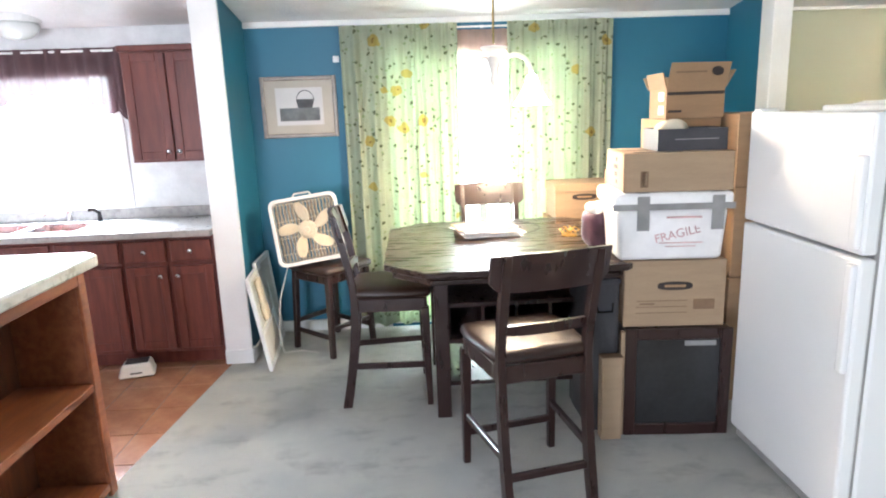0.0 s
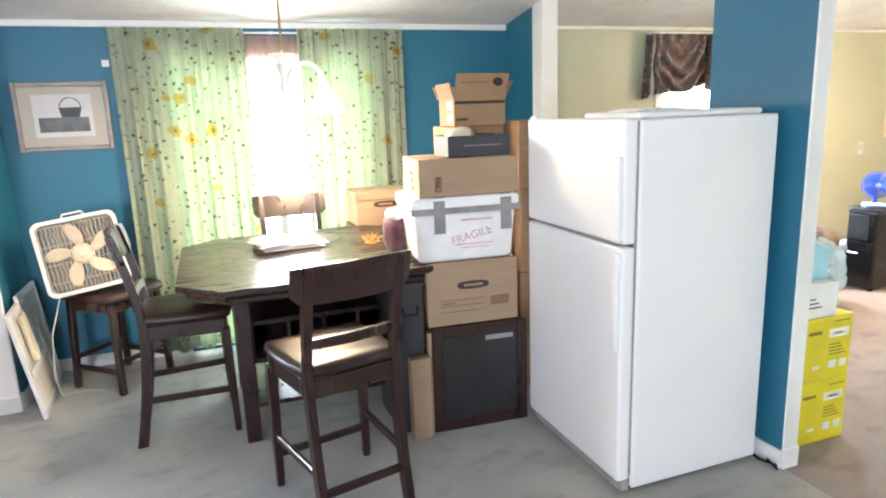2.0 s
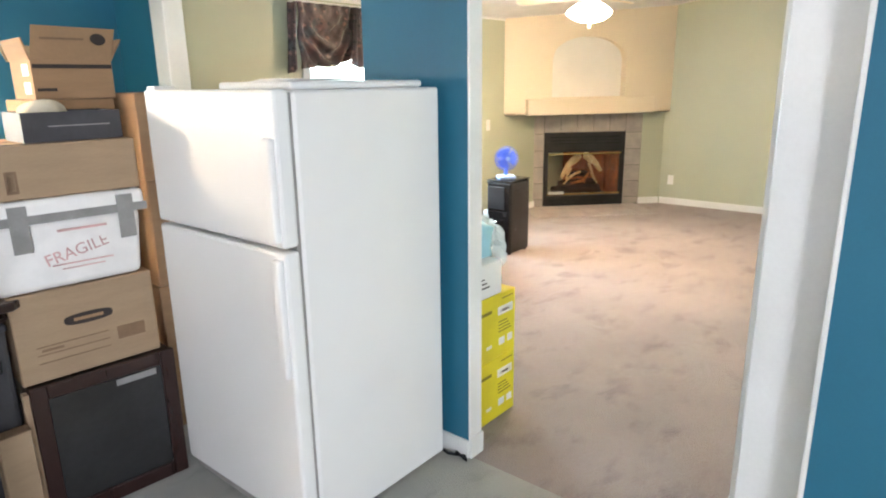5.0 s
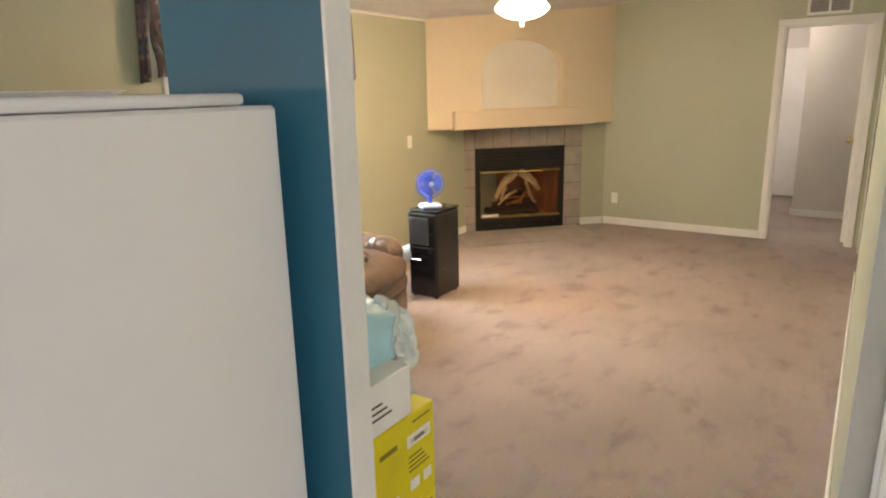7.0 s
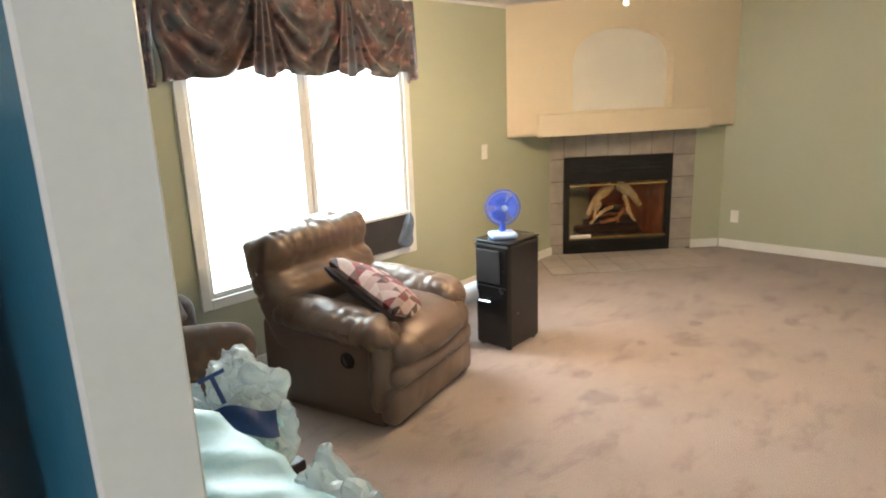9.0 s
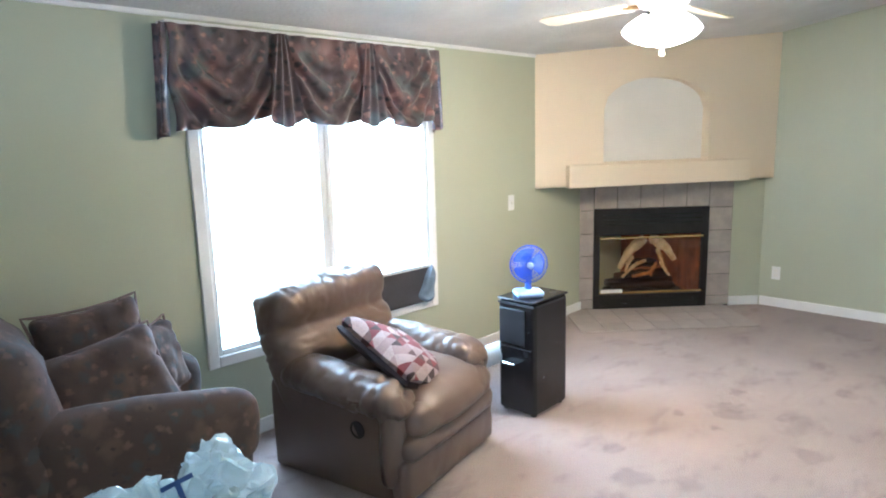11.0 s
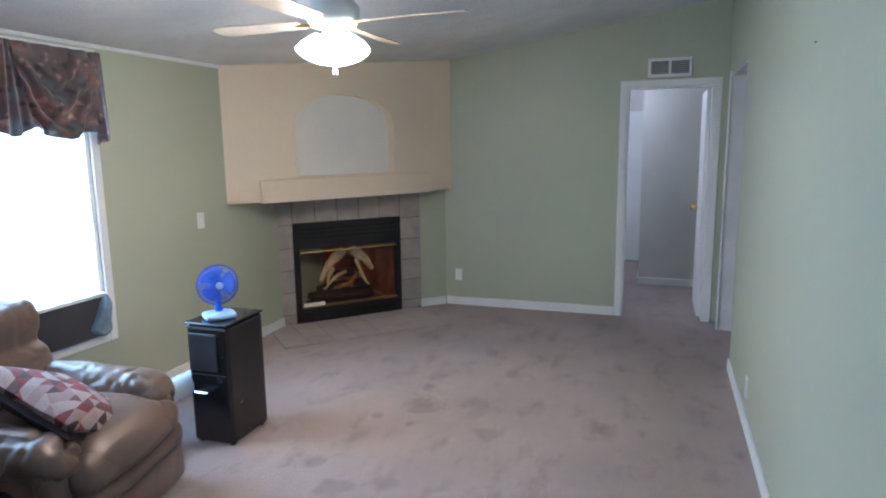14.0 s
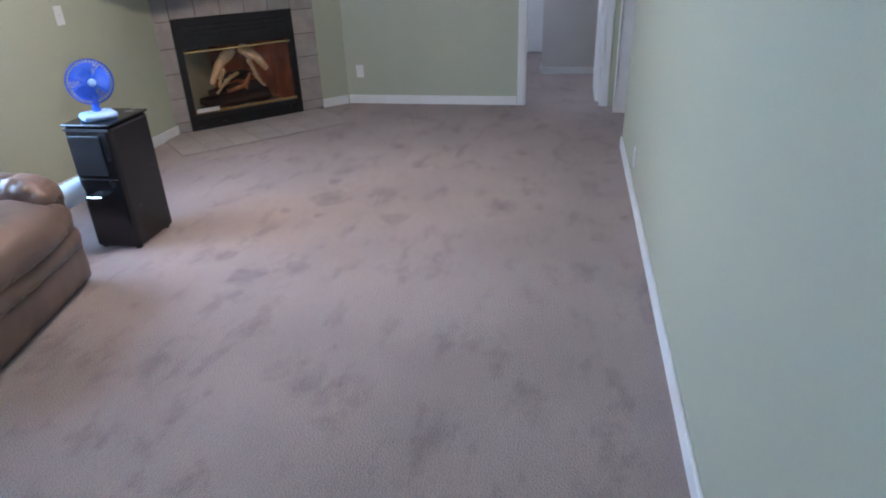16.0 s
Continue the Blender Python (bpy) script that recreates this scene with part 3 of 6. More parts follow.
# floors
setting("floor_slab", B(XL - 0.2, 12.2, YB - 0.2, YW + 0.2, -0.2, -0.02), M_GROUT, "plain grey floor slab under the carpets and tiles", "floor")
bm = bmesh.new()
prism(bm, [(-1.25, YB), (XP + 0.01, YB), (XP + 0.01, YW), (-0.74, YW), (-0.86, 4.34), (-1.01, 3.0), (-1.25, 1.2)], -0.02, 0.0)
setting("floor_dining", bm, M_CARPET2, "worn grey-green cut pile carpet of the dining area", "carpet")
setting("floor_living", B(XP + 0.01, 12.2, -1.0, YW, -0.02, 0.001), M_CARPET, "stained taupe cut pile carpet of the living room", "carpet")

# ceiling: one plane rising from the outer wall
bm = bmesh.new()
box(bm, XL - 0.1, 12.2, YB - 0.1, YW + 0.14, 0, 0.12)
for v in bm.verts:
    v.co.z += ceil_z(v.co.y)
setting("ceiling", bm, M_CEIL, "white textured vaulted ceiling rising away from the windows", "ceiling")
bm = bmesh.new()
box(bm, -0.725, XP, YW - 0.022, YW, 2.21, 2.25, 0.004)
box(bm, XP + 0.105, 7.0, YW - 0.014, YW, 2.225, 2.25, 0.004)
setting("trim_ceiling", bm, M_WHITE, "white painted moulding where wall meets ceiling", "trim")

# outer wall, a piece for each room so that each has its paint
wall_x("wall_kitchen", XL, -0.88, YW, YW + 0.14, [(-2.77, -1.66, 1.03, 1.95)], M_KITWALL, "pale papered kitchen wall with a window")
wall_x("wall_dining", -0.88, XP, YW, YW + 0.14, [(0.22, 1.62, 0.02, 2.06)], M_BLUE, "teal blue painted dining wall with a patio door")
wall_x("wall_window", XP, 9.02, YW, YW + 0.14, [(4.185, 5.77, 0.51, 2.04)], M_GREEN, "sage green painted living room wall with a wide window")
# far wall with the hall door
bm = bmesh.new()
for a, b, c, d in ((YR - 2.3, 1.31, 0, 3.3), (2.03, YW, 0, 3.3), (1.31, 2.03, 2.11, 3.3)):
    box(bm, XF, XF + 0.11, a, b, c, d)
setting("wall_far", bm, M_GREEN, "sage green painted end wall with a doorway", "wall")
# long green wall with an opening near its far end
bm = bmesh.new()
for a, b, c in ((2.972, 7.64, 0), (8.68, XF, 0), (7.64, 8.68, 2.17)):
    box(bm, a, b, YR - 0.11, YR, c, 3.3)
setting("wall_long", bm, M_GREEN, "sage green painted long wall with an opening", "wall")
bm = bmesh.new()
box(bm, 8.664, 8.679, YR - 0.115, YR + 0.004, 0, 2.17, 0.003)
box(bm, 7.641, 7.656, YR - 0.115, YR - 0.002, 0, 2.17, 0.003)
box(bm, 7.656, 8.664, YR - 0.115, YR - 0.002, 2.155, 2.17, 0.003)
box(bm, 8.65, 8.74, YR, YR + 0.014, 0, 2.19, 0.004)
setting("trim_opening", bm, M_WHITE, "white painted lining of the opening in the green wall", "trim")
setting("wall_corridor", B(7.4, 9.0, -0.2, -0.1, 0, 3.3), M_GREEN, "sage green wall behind the opening", "wall")
bm = bmesh.new()
box(bm, 7.4, 7.5, -0.1, YR - 0.11, 0, 3.3)
box(bm, 8.85, 8.91, -0.1, YR - 0.11, 0, 3.3)
setting("wall_corridor_sides", bm, M_GREEN, "sage green side walls behind the opening", "wall")

# partition between dining and living: far piece, stub, near piece
bm = bmesh.new()
box(bm, XP, XP + 0.04, 4.48, YW, 0, 3.3)
box(bm, XP, XP + 0.04, 2.19, 2.74, 0, 3.3)
box(bm, XP, XP + 0.1, YB, 0.94, 0, 3.3)
setting("wall_partition", bm, M_BLUE, "teal blue painted partition between dining and living rooms", "wall")
bm = bmesh.new()
box(bm, XP + 0.04, XP + 0.105, 4.48, YW, 0, 3.3)
box(bm, XP + 0.04, XP + STUB, 2.19, 2.74, 0, 3.3)
setting("wall_partition_back", bm, M_GREEN, "sage green living room side of the partition", "wall")
bm = bmesh.new()
box(bm, XP - 0.003, XP + STUB + 0.003, 2.18, 2.19, 0, 3.3, 0.003)
box(bm, XP - 0.006, XP + STUB + 0.006, 2.17, 2.188, 0, 0.1, 0.004)
setting("trim_stub_end", bm, M_WHITE, "white painted end of the short partition wall", "trim")
setting("trim_partition", B(XP - 0.012, XP + 0.11, 4.33, 4.48, 0, 3.3, 0.004), M_WHITE, "white painted post at the partition opening", "trim")
bm = bmesh.new()
box(bm, XP - 0.004, XP + 0.1, 0.94, 0.955, 0, 3.3, 0.003)
box(bm, XP + 0.1, 2.95, YB, 1.15, 0, 3.3, 0.004)
setting("trim_jamb", bm, M_WHITE, "white painted jamb of the wide opening", "trim")
setting("wall_return", B(2.95, 2.97, YR - 0.11, YR, 0, 3.3), M_WHITE, "white painted wall end beside the opening", "trim")

# stub wall and post between kitchen and dining
setting("wall_stub_left", B(-0.875, -0.725, 4.36, YW, 0, 3.3), M_BLUE, "teal blue side of the short wall by the kitchen", "wall")
bm = bmesh.new()
box(bm, -0.895, -0.72, 4.335, 4.36, 0, 3.3, 0.004)
box(bm, -0.893, -0.875, 4.36, YW, 0, 3.3, 0.003)
box(bm, -0.90, -0.713, 4.325, 4.4, 0, 0.1, 0.006)
setting("trim_post", bm, M_WHITE, "white painted post between kitchen and dining area", "trim")

# plain walls that close the place
setting("wall_kitchen_end", B(XL - 0.1, XL, YB, YW, 0, 3.4), M_KITWALL, "plain white wall at the kitchen's end", "wall")
# the opening in the back wall is added, unseen, to let the rear fill in
wall_x("wall_back", XL, XP + 0.1, YB - 0.1, YB, [(-2.0, -0.4, 0.7, 2.0)], M_GREEN, "plain wall at the back of the house with an added opening for fill light", 3.4)
setting("wall_hall_back", B(10.4, 10.48, 0.2, 1.87, 0, 2.9), M_HALL, "plain grey painted wall of the hall", "wall")
bm = bmesh.new()
box(bm, 10.4, 11.8, 1.87, 1.93, 0, 2.9)
box(bm, 9.03, 11.95, 3.3, 3.4, 0, 2.9)
box(bm, 9.03, 11.95, 0.1, 0.2, 0, 2.9)
box(bm, 11.85, 11.95, 1.9, 3.3, 0, 2.9)
setting("wall_hall_sides", bm, M_HALL, "plain grey painted side walls of the hall", "wall")
door = tagged(part("door_hall_far", B(11.80, 11.84, 1.96, 2.72, 0.02, 2.03, 0.004), M_WHITE, None, "closed flat white door at the hall's end"), category="door", kind="structure")
bm = bmesh.new()
box(bm, 10.385, 10.4, 0.2, 1.945, 0, 0.08, 0.004)
box(bm, 10.385, 11.8, 1.93, 1.945, 0, 0.08, 0.004)
setting("baseboard_hall", bm, M_WHITE, "white painted baseboard along the hall wall", "baseboard")

# baseboards
bm = bmesh.new()
for a, b in ((-0.725, 0.2), (1.64, XP), (XP + 0.105, 7.69)):
    box(bm, a, b, YW - 0.014, YW, 0, 0.085, 0.004)
box(bm, -0.725, -0.711, 4.4, YW - 0.014, 0, 0.085, 0.004)
box(bm, XP - 0.014, XP, 2.185, 2.74, 0, 0.085, 0.004)
box(bm, XP - 0.014, XP, 4.48, YW - 0.014, 0, 0.085, 0.004)
box(bm, XP - 0.014, XP, YB, 0.94, 0, 0.085, 0.004)
setting("baseboard_outer", bm, M_WHITE, "white painted baseboard along the outer wall", "baseboard")
bm = bmesh.new()
box(bm, 2.97, 7.64, YR, YR + 0.014, 0, 0.085, 0.004)
box(bm, XF - 0.014, XF, 2.095, 3.77, 0, 0.085, 0.004)
setting("baseboard_living", bm, M_WHITE, "white painted baseboard of the living room", "baseboard")

# hall doorway: lining, casing and an open door
door_1 = tagged(new("door_1"), "white painted doorway with its door open into the hall", "door", kind="structure")
bm = bmesh.new()
for y0, y1 in ((2.03, 2.092), (1.248, 1.31)):
    box(bm, XF - 0.016, XF, y0, y1, 0, 2.11, 0.004)
box(bm, XF - 0.016, XF, 1.248, 2.092, 2.11, 2.17, 0.004)
part("casing", bm, M_WHITE, door_1)
bm = bmesh.new()
box(bm, XF - 0.004, XF + 0.115, 2.015, 2.03, 0, 2.11, 0.002)
box(bm, XF - 0.004, XF + 0.115, 1.31, 1.325, 0, 2.11, 0.002)
box(bm, XF - 0.004, XF + 0.115, 1.325, 2.015, 2.095, 2.11, 0.002)
part("lining", bm, M_WHITE, door_1)
leaf = part("door_leaf", B(0, 0.68, -0.035, 0, 0.015, 2.085, 0.003), M_WHITE, door_1)
leaf.matrix_local = pose(XF + 0.115, 1.36, 0, 0, 0, 0.3)
for side, name in ((0.028, "door_handle"), (-0.063, "door_handle")):
    bm = bmesh.new()
    lathe(bm, [(0.012, -0.03), (0.012, 0.0), (0.03, 0.012), (0.03, 0.03), (0.012, 0.04)], 14)
    k = part(name, bm, M_BRASS, leaf, "small brass door knob", True)
    k.matrix_local = pose(0.60, side, 0.98, -90 if side > 0 else 90, 0, 0)
for z in (0.25, 1.75):
    part("hinge", B(-0.012, 0.02, -0.045, -0.03, z, z + 0.09, 0.002), M_CHROME, leaf)

# vent above the door
vent = thing("wall_vent", "white metal return air grille above the doorway", "vent")
bm = bmesh.new()
for a in ((1.497, 1.863, 2.19, 2.217), (1.497, 1.863, 2.325, 2.352), (1.497, 1.522, 2.217, 2.325), (1.838, 1.863, 2.217, 2.325), (1.669, 1.691, 2.217, 2.325)):
    box(bm, XF - 0.016, XF, *a, 0.003)
part("frame", bm, M_WHITE, vent)
part("backing", B(XF - 0.004, XF - 0.001, 1.51, 1.85, 2.205, 2.335), M_DKGREY, vent)
for i in range(6):
    part("slat", B(XF - 0.013, XF - 0.007, 1.522, 1.838, 2.224 + i * 0.017, 2.230 + i * 0.017), M_HALL, vent)


def plate(name, m, label, kind):
    t = thing(name, label, "outlet" if kind == "outlet" else "switch", m)
    part("cover", B(-0.037, 0.037, -0.007, 0, -0.06, 0.06, 0.003), M_WHITE, t)
    if kind == "outlet":
        for z in (-0.03, 0.012):
            part("socket", B(-0.016, 0.016, -0.009, -0.007, z, z + 0.022, 0.001), M_NICHE, t)
    else:
        part("toggle", B(-0.006, 0.006, -0.016, -0.007, -0.012, 0.012, 0.002), M_NICHE, t)
    return t


plate("wall_switch", pose(6.68, YW, 1.10), "white wall switch on the sage green wall", "switch")
plate("wall_outlet", pose(XF, 3.64, 0.315, 0, 0, -90), "white wall outlet above the baseboard", "outlet")
plate("wall_outlet", pose(6.67, YR, 0.235, 0, 0, 180), "white wall outlet on the long green wall", "outlet")
clip = thing("wall_clip", "small white plastic curtain hook plate on the blue wall", "hook", pose(-0.1, YW, 1.99))
part("plate", B(-0.022, 0.022, -0.012, 0, -0.022, 0.022, 0.004), M_WHITE, clip)
nail = thing("nail", "dark nail head still stuck in the green wall", "nail", pose(5.53, YR, 1.98))
part("head", B(-0.003, 0.003, 0, 0.006, -0.003, 0.003, 0.001), M_GREYPL, nail)


# windows
def window(name, x0, x1, z0, z1, mullion, label, casing=0.06, sill=True, rails=()):
    w = tagged(new(name), label, "window", kind="structure")
    bm = bmesh.new()
    c = casing
    box(bm, x0 - c, x0, YW - 0.018, YW, z0 - c, z1 + c, 0.004)
    box(bm, x1, x1 + c, YW - 0.018, YW, z0 - c, z1 + c, 0.004)
    box(bm, x0, x1, YW - 0.018, YW, z1, z1 + c, 0.004)
    box(bm, x0, x1, YW - 0.018, YW, z0 - c, z0, 0.004)
    part("casing", bm, M_WHITE, w)
    bm = bmesh.new()
    for a in ((x0, x0 + 0.03, z0, z1), (x1 - 0.03, x1, z0, z1), (x0 + 0.03, x1 - 0.03, z1 - 0.03, z1), (x0 + 0.03, x1 - 0.03, z0, z0 + 0.03)):
        box(bm, a[0], a[1], YW + 0.001, YW + 0.1, a[2], a[3], 0.003)
    part("window_frame", bm, M_WHITE, w)
    xs = [x0 + 0.03, x1 - 0.03]
    if mullion:
        part("mullion", B(mullion - 0.05, mullion - 0.004, YW - 0.016, YW + 0.09, z0 + 0.03, z1 - 0.03, 0.004), M_WHITE, w)
        part("mullion", B(mullion + 0.008, mullion + 0.045, YW - 0.006, YW + 0.09, z0 + 0.03, z1 - 0.03, 0.004), M_WHITE, w)
        part("groove", B(mullion - 0.004, mullion + 0.008, YW + 0.01, YW + 0.08, z0 + 0.03, z1 - 0.03), M_GASKET, w)
        xs = [x0 + 0.03, mullion - 0.035, mullion + 0.035, x1 - 0.03]
    for a, b in zip(xs[::2], xs[1::2]):
        for r in rails:
            part("meeting_rail", B(a, b, YW + 0.03, YW + 0.06, r - 0.018, r + 0.018, 0.003), M_WHITE, w)
        p = part("pane", B(a, b, YW + 0.06, YW + 0.064, z0 + 0.03, z1 - 0.03), M_GLASS, w)
        p.visible_shadow = False
    return w


window("window_living", 4.185, 5.77, 0.51, 2.04, 4.935, "wide white framed double window of the living room", rails=())
window("window_kitchen", -2.77, -1.66, 1.03, 1.95, None, "white framed window over the kitchen sink", 0.05)
patio = tagged(new("door_patio"), "sliding glass patio door behind the curtains", "door", kind="structure")
bm = bmesh.new()
for a in ((0.22, 0.28, 0.02, 2.06), (1.56, 1.62, 0.02, 2.06), (0.28, 1.56, 2.0, 2.06), (0.28, 1.56, 0.02, 0.08)):
    box(bm, a[0], a[1], YW + 0.0, YW + 0.1, a[2], a[3], 0.003)
part("door_frame", bm, M_WHITE, patio)
part("stile", B(0.89, 0.95, YW + 0.02, YW + 0.06, 0.08, 2.0, 0.003), M_WHITE, patio)
for a, b in ((0.28, 0.89), (0.95, 1.56)):
    part("pane", B(a, b, YW + 0.055, YW + 0.059, 0.08, 2.0), M_GLASS, patio).visible_shadow = False

# ground outside
setting("ground", B(-60, 70, -60, 5.2 + 80, -0.75, -0.6), M_GRASS, "green lawn around the house", "ground")
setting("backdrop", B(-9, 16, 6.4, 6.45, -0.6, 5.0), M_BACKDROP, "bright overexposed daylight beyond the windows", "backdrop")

# ---------------------------------------------------------------- fireplace corner
D0 = Vector((7.70, 4.94, 0))
DIR = Vector((0.7232, -0.6906, 0))
OUT = Vector((-0.6906, -0.7232, 0))
FM = Matrix(((DIR.x, -OUT.x, 0, D0.x), (DIR.y, -OUT.y, 0, D0.y), (0, 0, 1, 0), (0, 0, 0, 1)))   # local x along the wall, -y into the room
# positions along the wall
F0, F1, LEN = 0.113, 1.168, 1.68
bm = bmesh.new()
box(bm, 0, F0, 0, 0.09, 0, 1.26)
box(bm, F1, LEN, 0, 0.09, 0, 1.26)
box(bm, F0, F1, 0, 0.09, 0.94, 1.26)
bmesh.ops.transform(bm, matrix=FM, verts=bm.verts)
setting("wall_fireplace_lower", bm, M_GREEN, "sage green wall across the corner round the fireplace", "wall")
# projecting upper part
A, C = Vector((7.0, 4.94, 0)), Vector((8.915, 3.712, 0))
UDIR = (C - A).normalized()
UN = Vector((UDIR.y, -UDIR.x, 0))
ULEN = (C - A).length
UM = Matrix(((UDIR.x, -UN.x, 0, A.x), (UDIR.y, -UN.y, 0, A.y), (0, 0, 1, 0), (0, 0, 0, 1)))
Z_UP = 1.185


def arch_front(bm, s0, s1, z0, z_spring, y0, y1, length, top):
    """An upright wall with an arched hole, as strips; y0 is its face, y1 its back."""
    mid, r, n = (s0 + s1) / 2, (s1 - s0) / 2, 28
    rise = 0.257
    box(bm, 0, s0, y0, y1, z0, top)
    box(bm, s1, length, y0, y1, z0, top)
    for i in range(n):
        a, b = s0 + (s1 - s0) * i / n, s0 + (s1 - s0) * (i + 1) / n
        za = z_spring + rise * math.sqrt(max(0, 1 - ((a - mid) / r) ** 2))
        zb = z_spring + rise * math.sqrt(max(0, 1 - ((b - mid) / r) ** 2))
        v = [bm.verts.new(p) for p in ((a, y0, za), (b, y0, zb), (b, y0, top), (a, y0, top), (a, y1, za), (b, y1, zb), (b, y1, top), (a, y1, top))]
        for q in ((0, 1, 2, 3), (7, 6, 5, 4), (4, 5, 1, 0), (3, 2, 6, 7)):
            bm.faces.new([v[j] for j in q])
    bmesh.ops.remove_doubles(bm, verts=bm.verts, dist=1e-5)
    return bm


S0, S1 = 0.607, 1.596
bm = arch_front(bmesh.new(), S0, S1, Z_UP, 1.817, 0.0, 0.10, ULEN, 2.75)
bmesh.ops.transform(bm, matrix=UM, verts=bm.verts)
setting("wall_chimney_breast", bm, M_BEIGE, "beige painted chimney breast with an arched niche", "wall")
bm = B(S0 - 0.03, S1 + 0.03, 0.10, 0.12, Z_UP, 2.16)
bmesh.ops.transform(bm, matrix=UM, verts=bm.verts)
setting("wall_niche_back", bm, M_NICHE, "cream painted back of the arched niche", "wall")
bm = bmesh.new()
prism(bm, [(A.x, A.y), (C.x, C.y), (8.91, 3.80), (7.72, 4.935)], Z_UP, Z_UP + 0.02)
setting("trim_breast_soffit", bm, M_BEIGE, "beige underside of the chimney breast", "trim")
mantel = thing("mantel_shelf", "beige painted boxed mantel shelf over the fireplace", "mantel", UM)
part("front", B(0.27, 1.975, -0.07, 0.0, Z_UP - 0.006, 1.367, 0.006), M_BEIGE, mantel)
part("niche_sill", B(S0, S1, 0.0, 0.1, 1.36, 1.38, 0.003), M_BEIGE, mantel)

fire = thing("fireplace", "black metal fireplace with glass doors and pale logs", "fireplace", FM)
bm = bmesh.new()
box(bm, F0, F1, 0.50, 0.53, 0, 0.95)
box(bm, F0 - 0.02, F0 + 0.06, 0.02, 0.5, 0, 0.95)
box(bm, F1 - 0.06, F1 + 0.02, 0.02, 0.5, 0, 0.95)
box(bm, F0, F1, 0.02, 0.5, -0.01, 0.1)
box(bm, F0, F1, 0.02, 0.5, 0.76, 0.95)
part("firebox", bm, M_FIREBRICK, fire, "rust brown refractory firebox")
for nm, q in (("top_panel", (F0, F1, 0.695, 0.94)), ("bottom_panel", (F0, F1, 0.004, 0.14)), ("side_panel", (F0, F0 + 0.055, 0.14, 0.695)), ("side_panel", (F1 - 0.055, F1, 0.14, 0.695))):
    part(nm, B(q[0], q[1], -0.03, 0.02, q[2], q[3], 0.004), M_BLACKM, fire, "matt black metal front plate")
for z in (0.03, 0.05, 0.07, 0.09, 0.80, 0.84, 0.88):
    part("louvre", B(F0 + 0.07, F1 - 0.07, -0.034, -0.03, z, z + 0.006), M_BLACK, fire)
part("top_rail", B(F0 + 0.05, F1 - 0.05, -0.045, -0.03, 0.665, 0.683, 0.003), M_BRASS, fire, "brass top rail of the glass doors")
part("bottom_rail", B(F0 + 0.05, F1 - 0.05, -0.045, -0.03, 0.152, 0.172, 0.003), M_BRASS, fire, "brass bottom rail of the glass doors")
for a, b in ((F0 + 0.055, (F0 + F1) / 2 - 0.003), ((F0 + F1) / 2 + 0.003, F1 - 0.055)):
    d = part("glass_door", B(a, b, -0.012, -0.008, 0.172, 0.665), M_FIREGLASS, fire)
    d.visible_shadow = False
part("door_handle", B(F0 + 0.06, F0 + 0.26, -0.06, -0.045, 0.165, 0.2, 0.004), M_NICHE, fire, "pale metal handle")
def firelog(a, b, r, bow, mat, label="", taper=0.3):
    a, b = Vector(a), Vector(b)
    side = Vector((-(b - a).z, 0, (b - a).x)).normalized()
    pts = [a.lerp(b, i / 10) + side * bow * math.sin(math.pi * i / 10) + 0.010 * noise.noise_vector(Vector((i * 0.7 + a.x * 9, a.y * 30, 0))) for i in range(11)]
    bm = tube(bmesh.new(), pts, [r * (0.82 + 0.4 * abs(noise.noise(Vector((i * 0.9, a.x * 11, 2))))) * (0.6 if i == 10 else 1 - taper * (1 - i / 10)) for i in range(11)], 12)
    part("log", creased(bm, 0.008, 16, (1, 1, 1), a.x * 7), mat, fire, label, True)


firelog((0.30, 0.30, 0.185), (0.98, 0.32, 0.19), 0.05, 0.0, M_CHAR, "charred back log")
firelog((0.34, 0.17, 0.175), (0.94, 0.16, 0.18), 0.042, 0.0, M_CHAR, "charred front log")
firelog((0.38, 0.24, 0.26), (0.90, 0.25, 0.27), 0.05, 0.01, M_CHAR, "charred middle log")
firelog((0.50, 0.22, 0.36), (0.80, 0.23, 0.36), 0.055, 0.03, M_CHAR, "charred rounded log")
firelog((0.40, 0.15, 0.35), (0.655, 0.20, 0.625), 0.060, 0.03, M_LOG, "pale ceramic log", 0.65)
firelog((0.93, 0.15, 0.42), (0.71, 0.20, 0.63), 0.066, -0.03, M_LOG, "pale ceramic log", 0.6)
firelog((0.83, 0.14, 0.33), (0.77, 0.17, 0.52), 0.026, -0.01, M_LOG, "thin pale branch", 0.4)
firelog((0.46, 0.13, 0.32), (0.53, 0.16, 0.47), 0.026, 0.01, M_LOG, "thin pale branch", 0.4)
firelog((0.43, 0.13, 0.27), (0.66, 0.16, 0.42), 0.020, 0.02, M_LOG, "thin pale branch")
firelog((0.52, 0.11, 0.28), (0.74, 0.14, 0.33), 0.022, -0.01, M_FLAME, "orange ember")
firelog((0.70, 0.12, 0.27), (0.77, 0.14, 0.40), 0.020, 0.02, M_FLAME, "orange ember")
firelog((0.88, 0.13, 0.27), (0.80, 0.15, 0.40), 0.018, 0.0, M_LOG, "thin pale branch")
part("grate", B(0.28, 1.0, 0.08, 0.34, 0.102, 0.14, 0.004), M_BLACKM, fire)

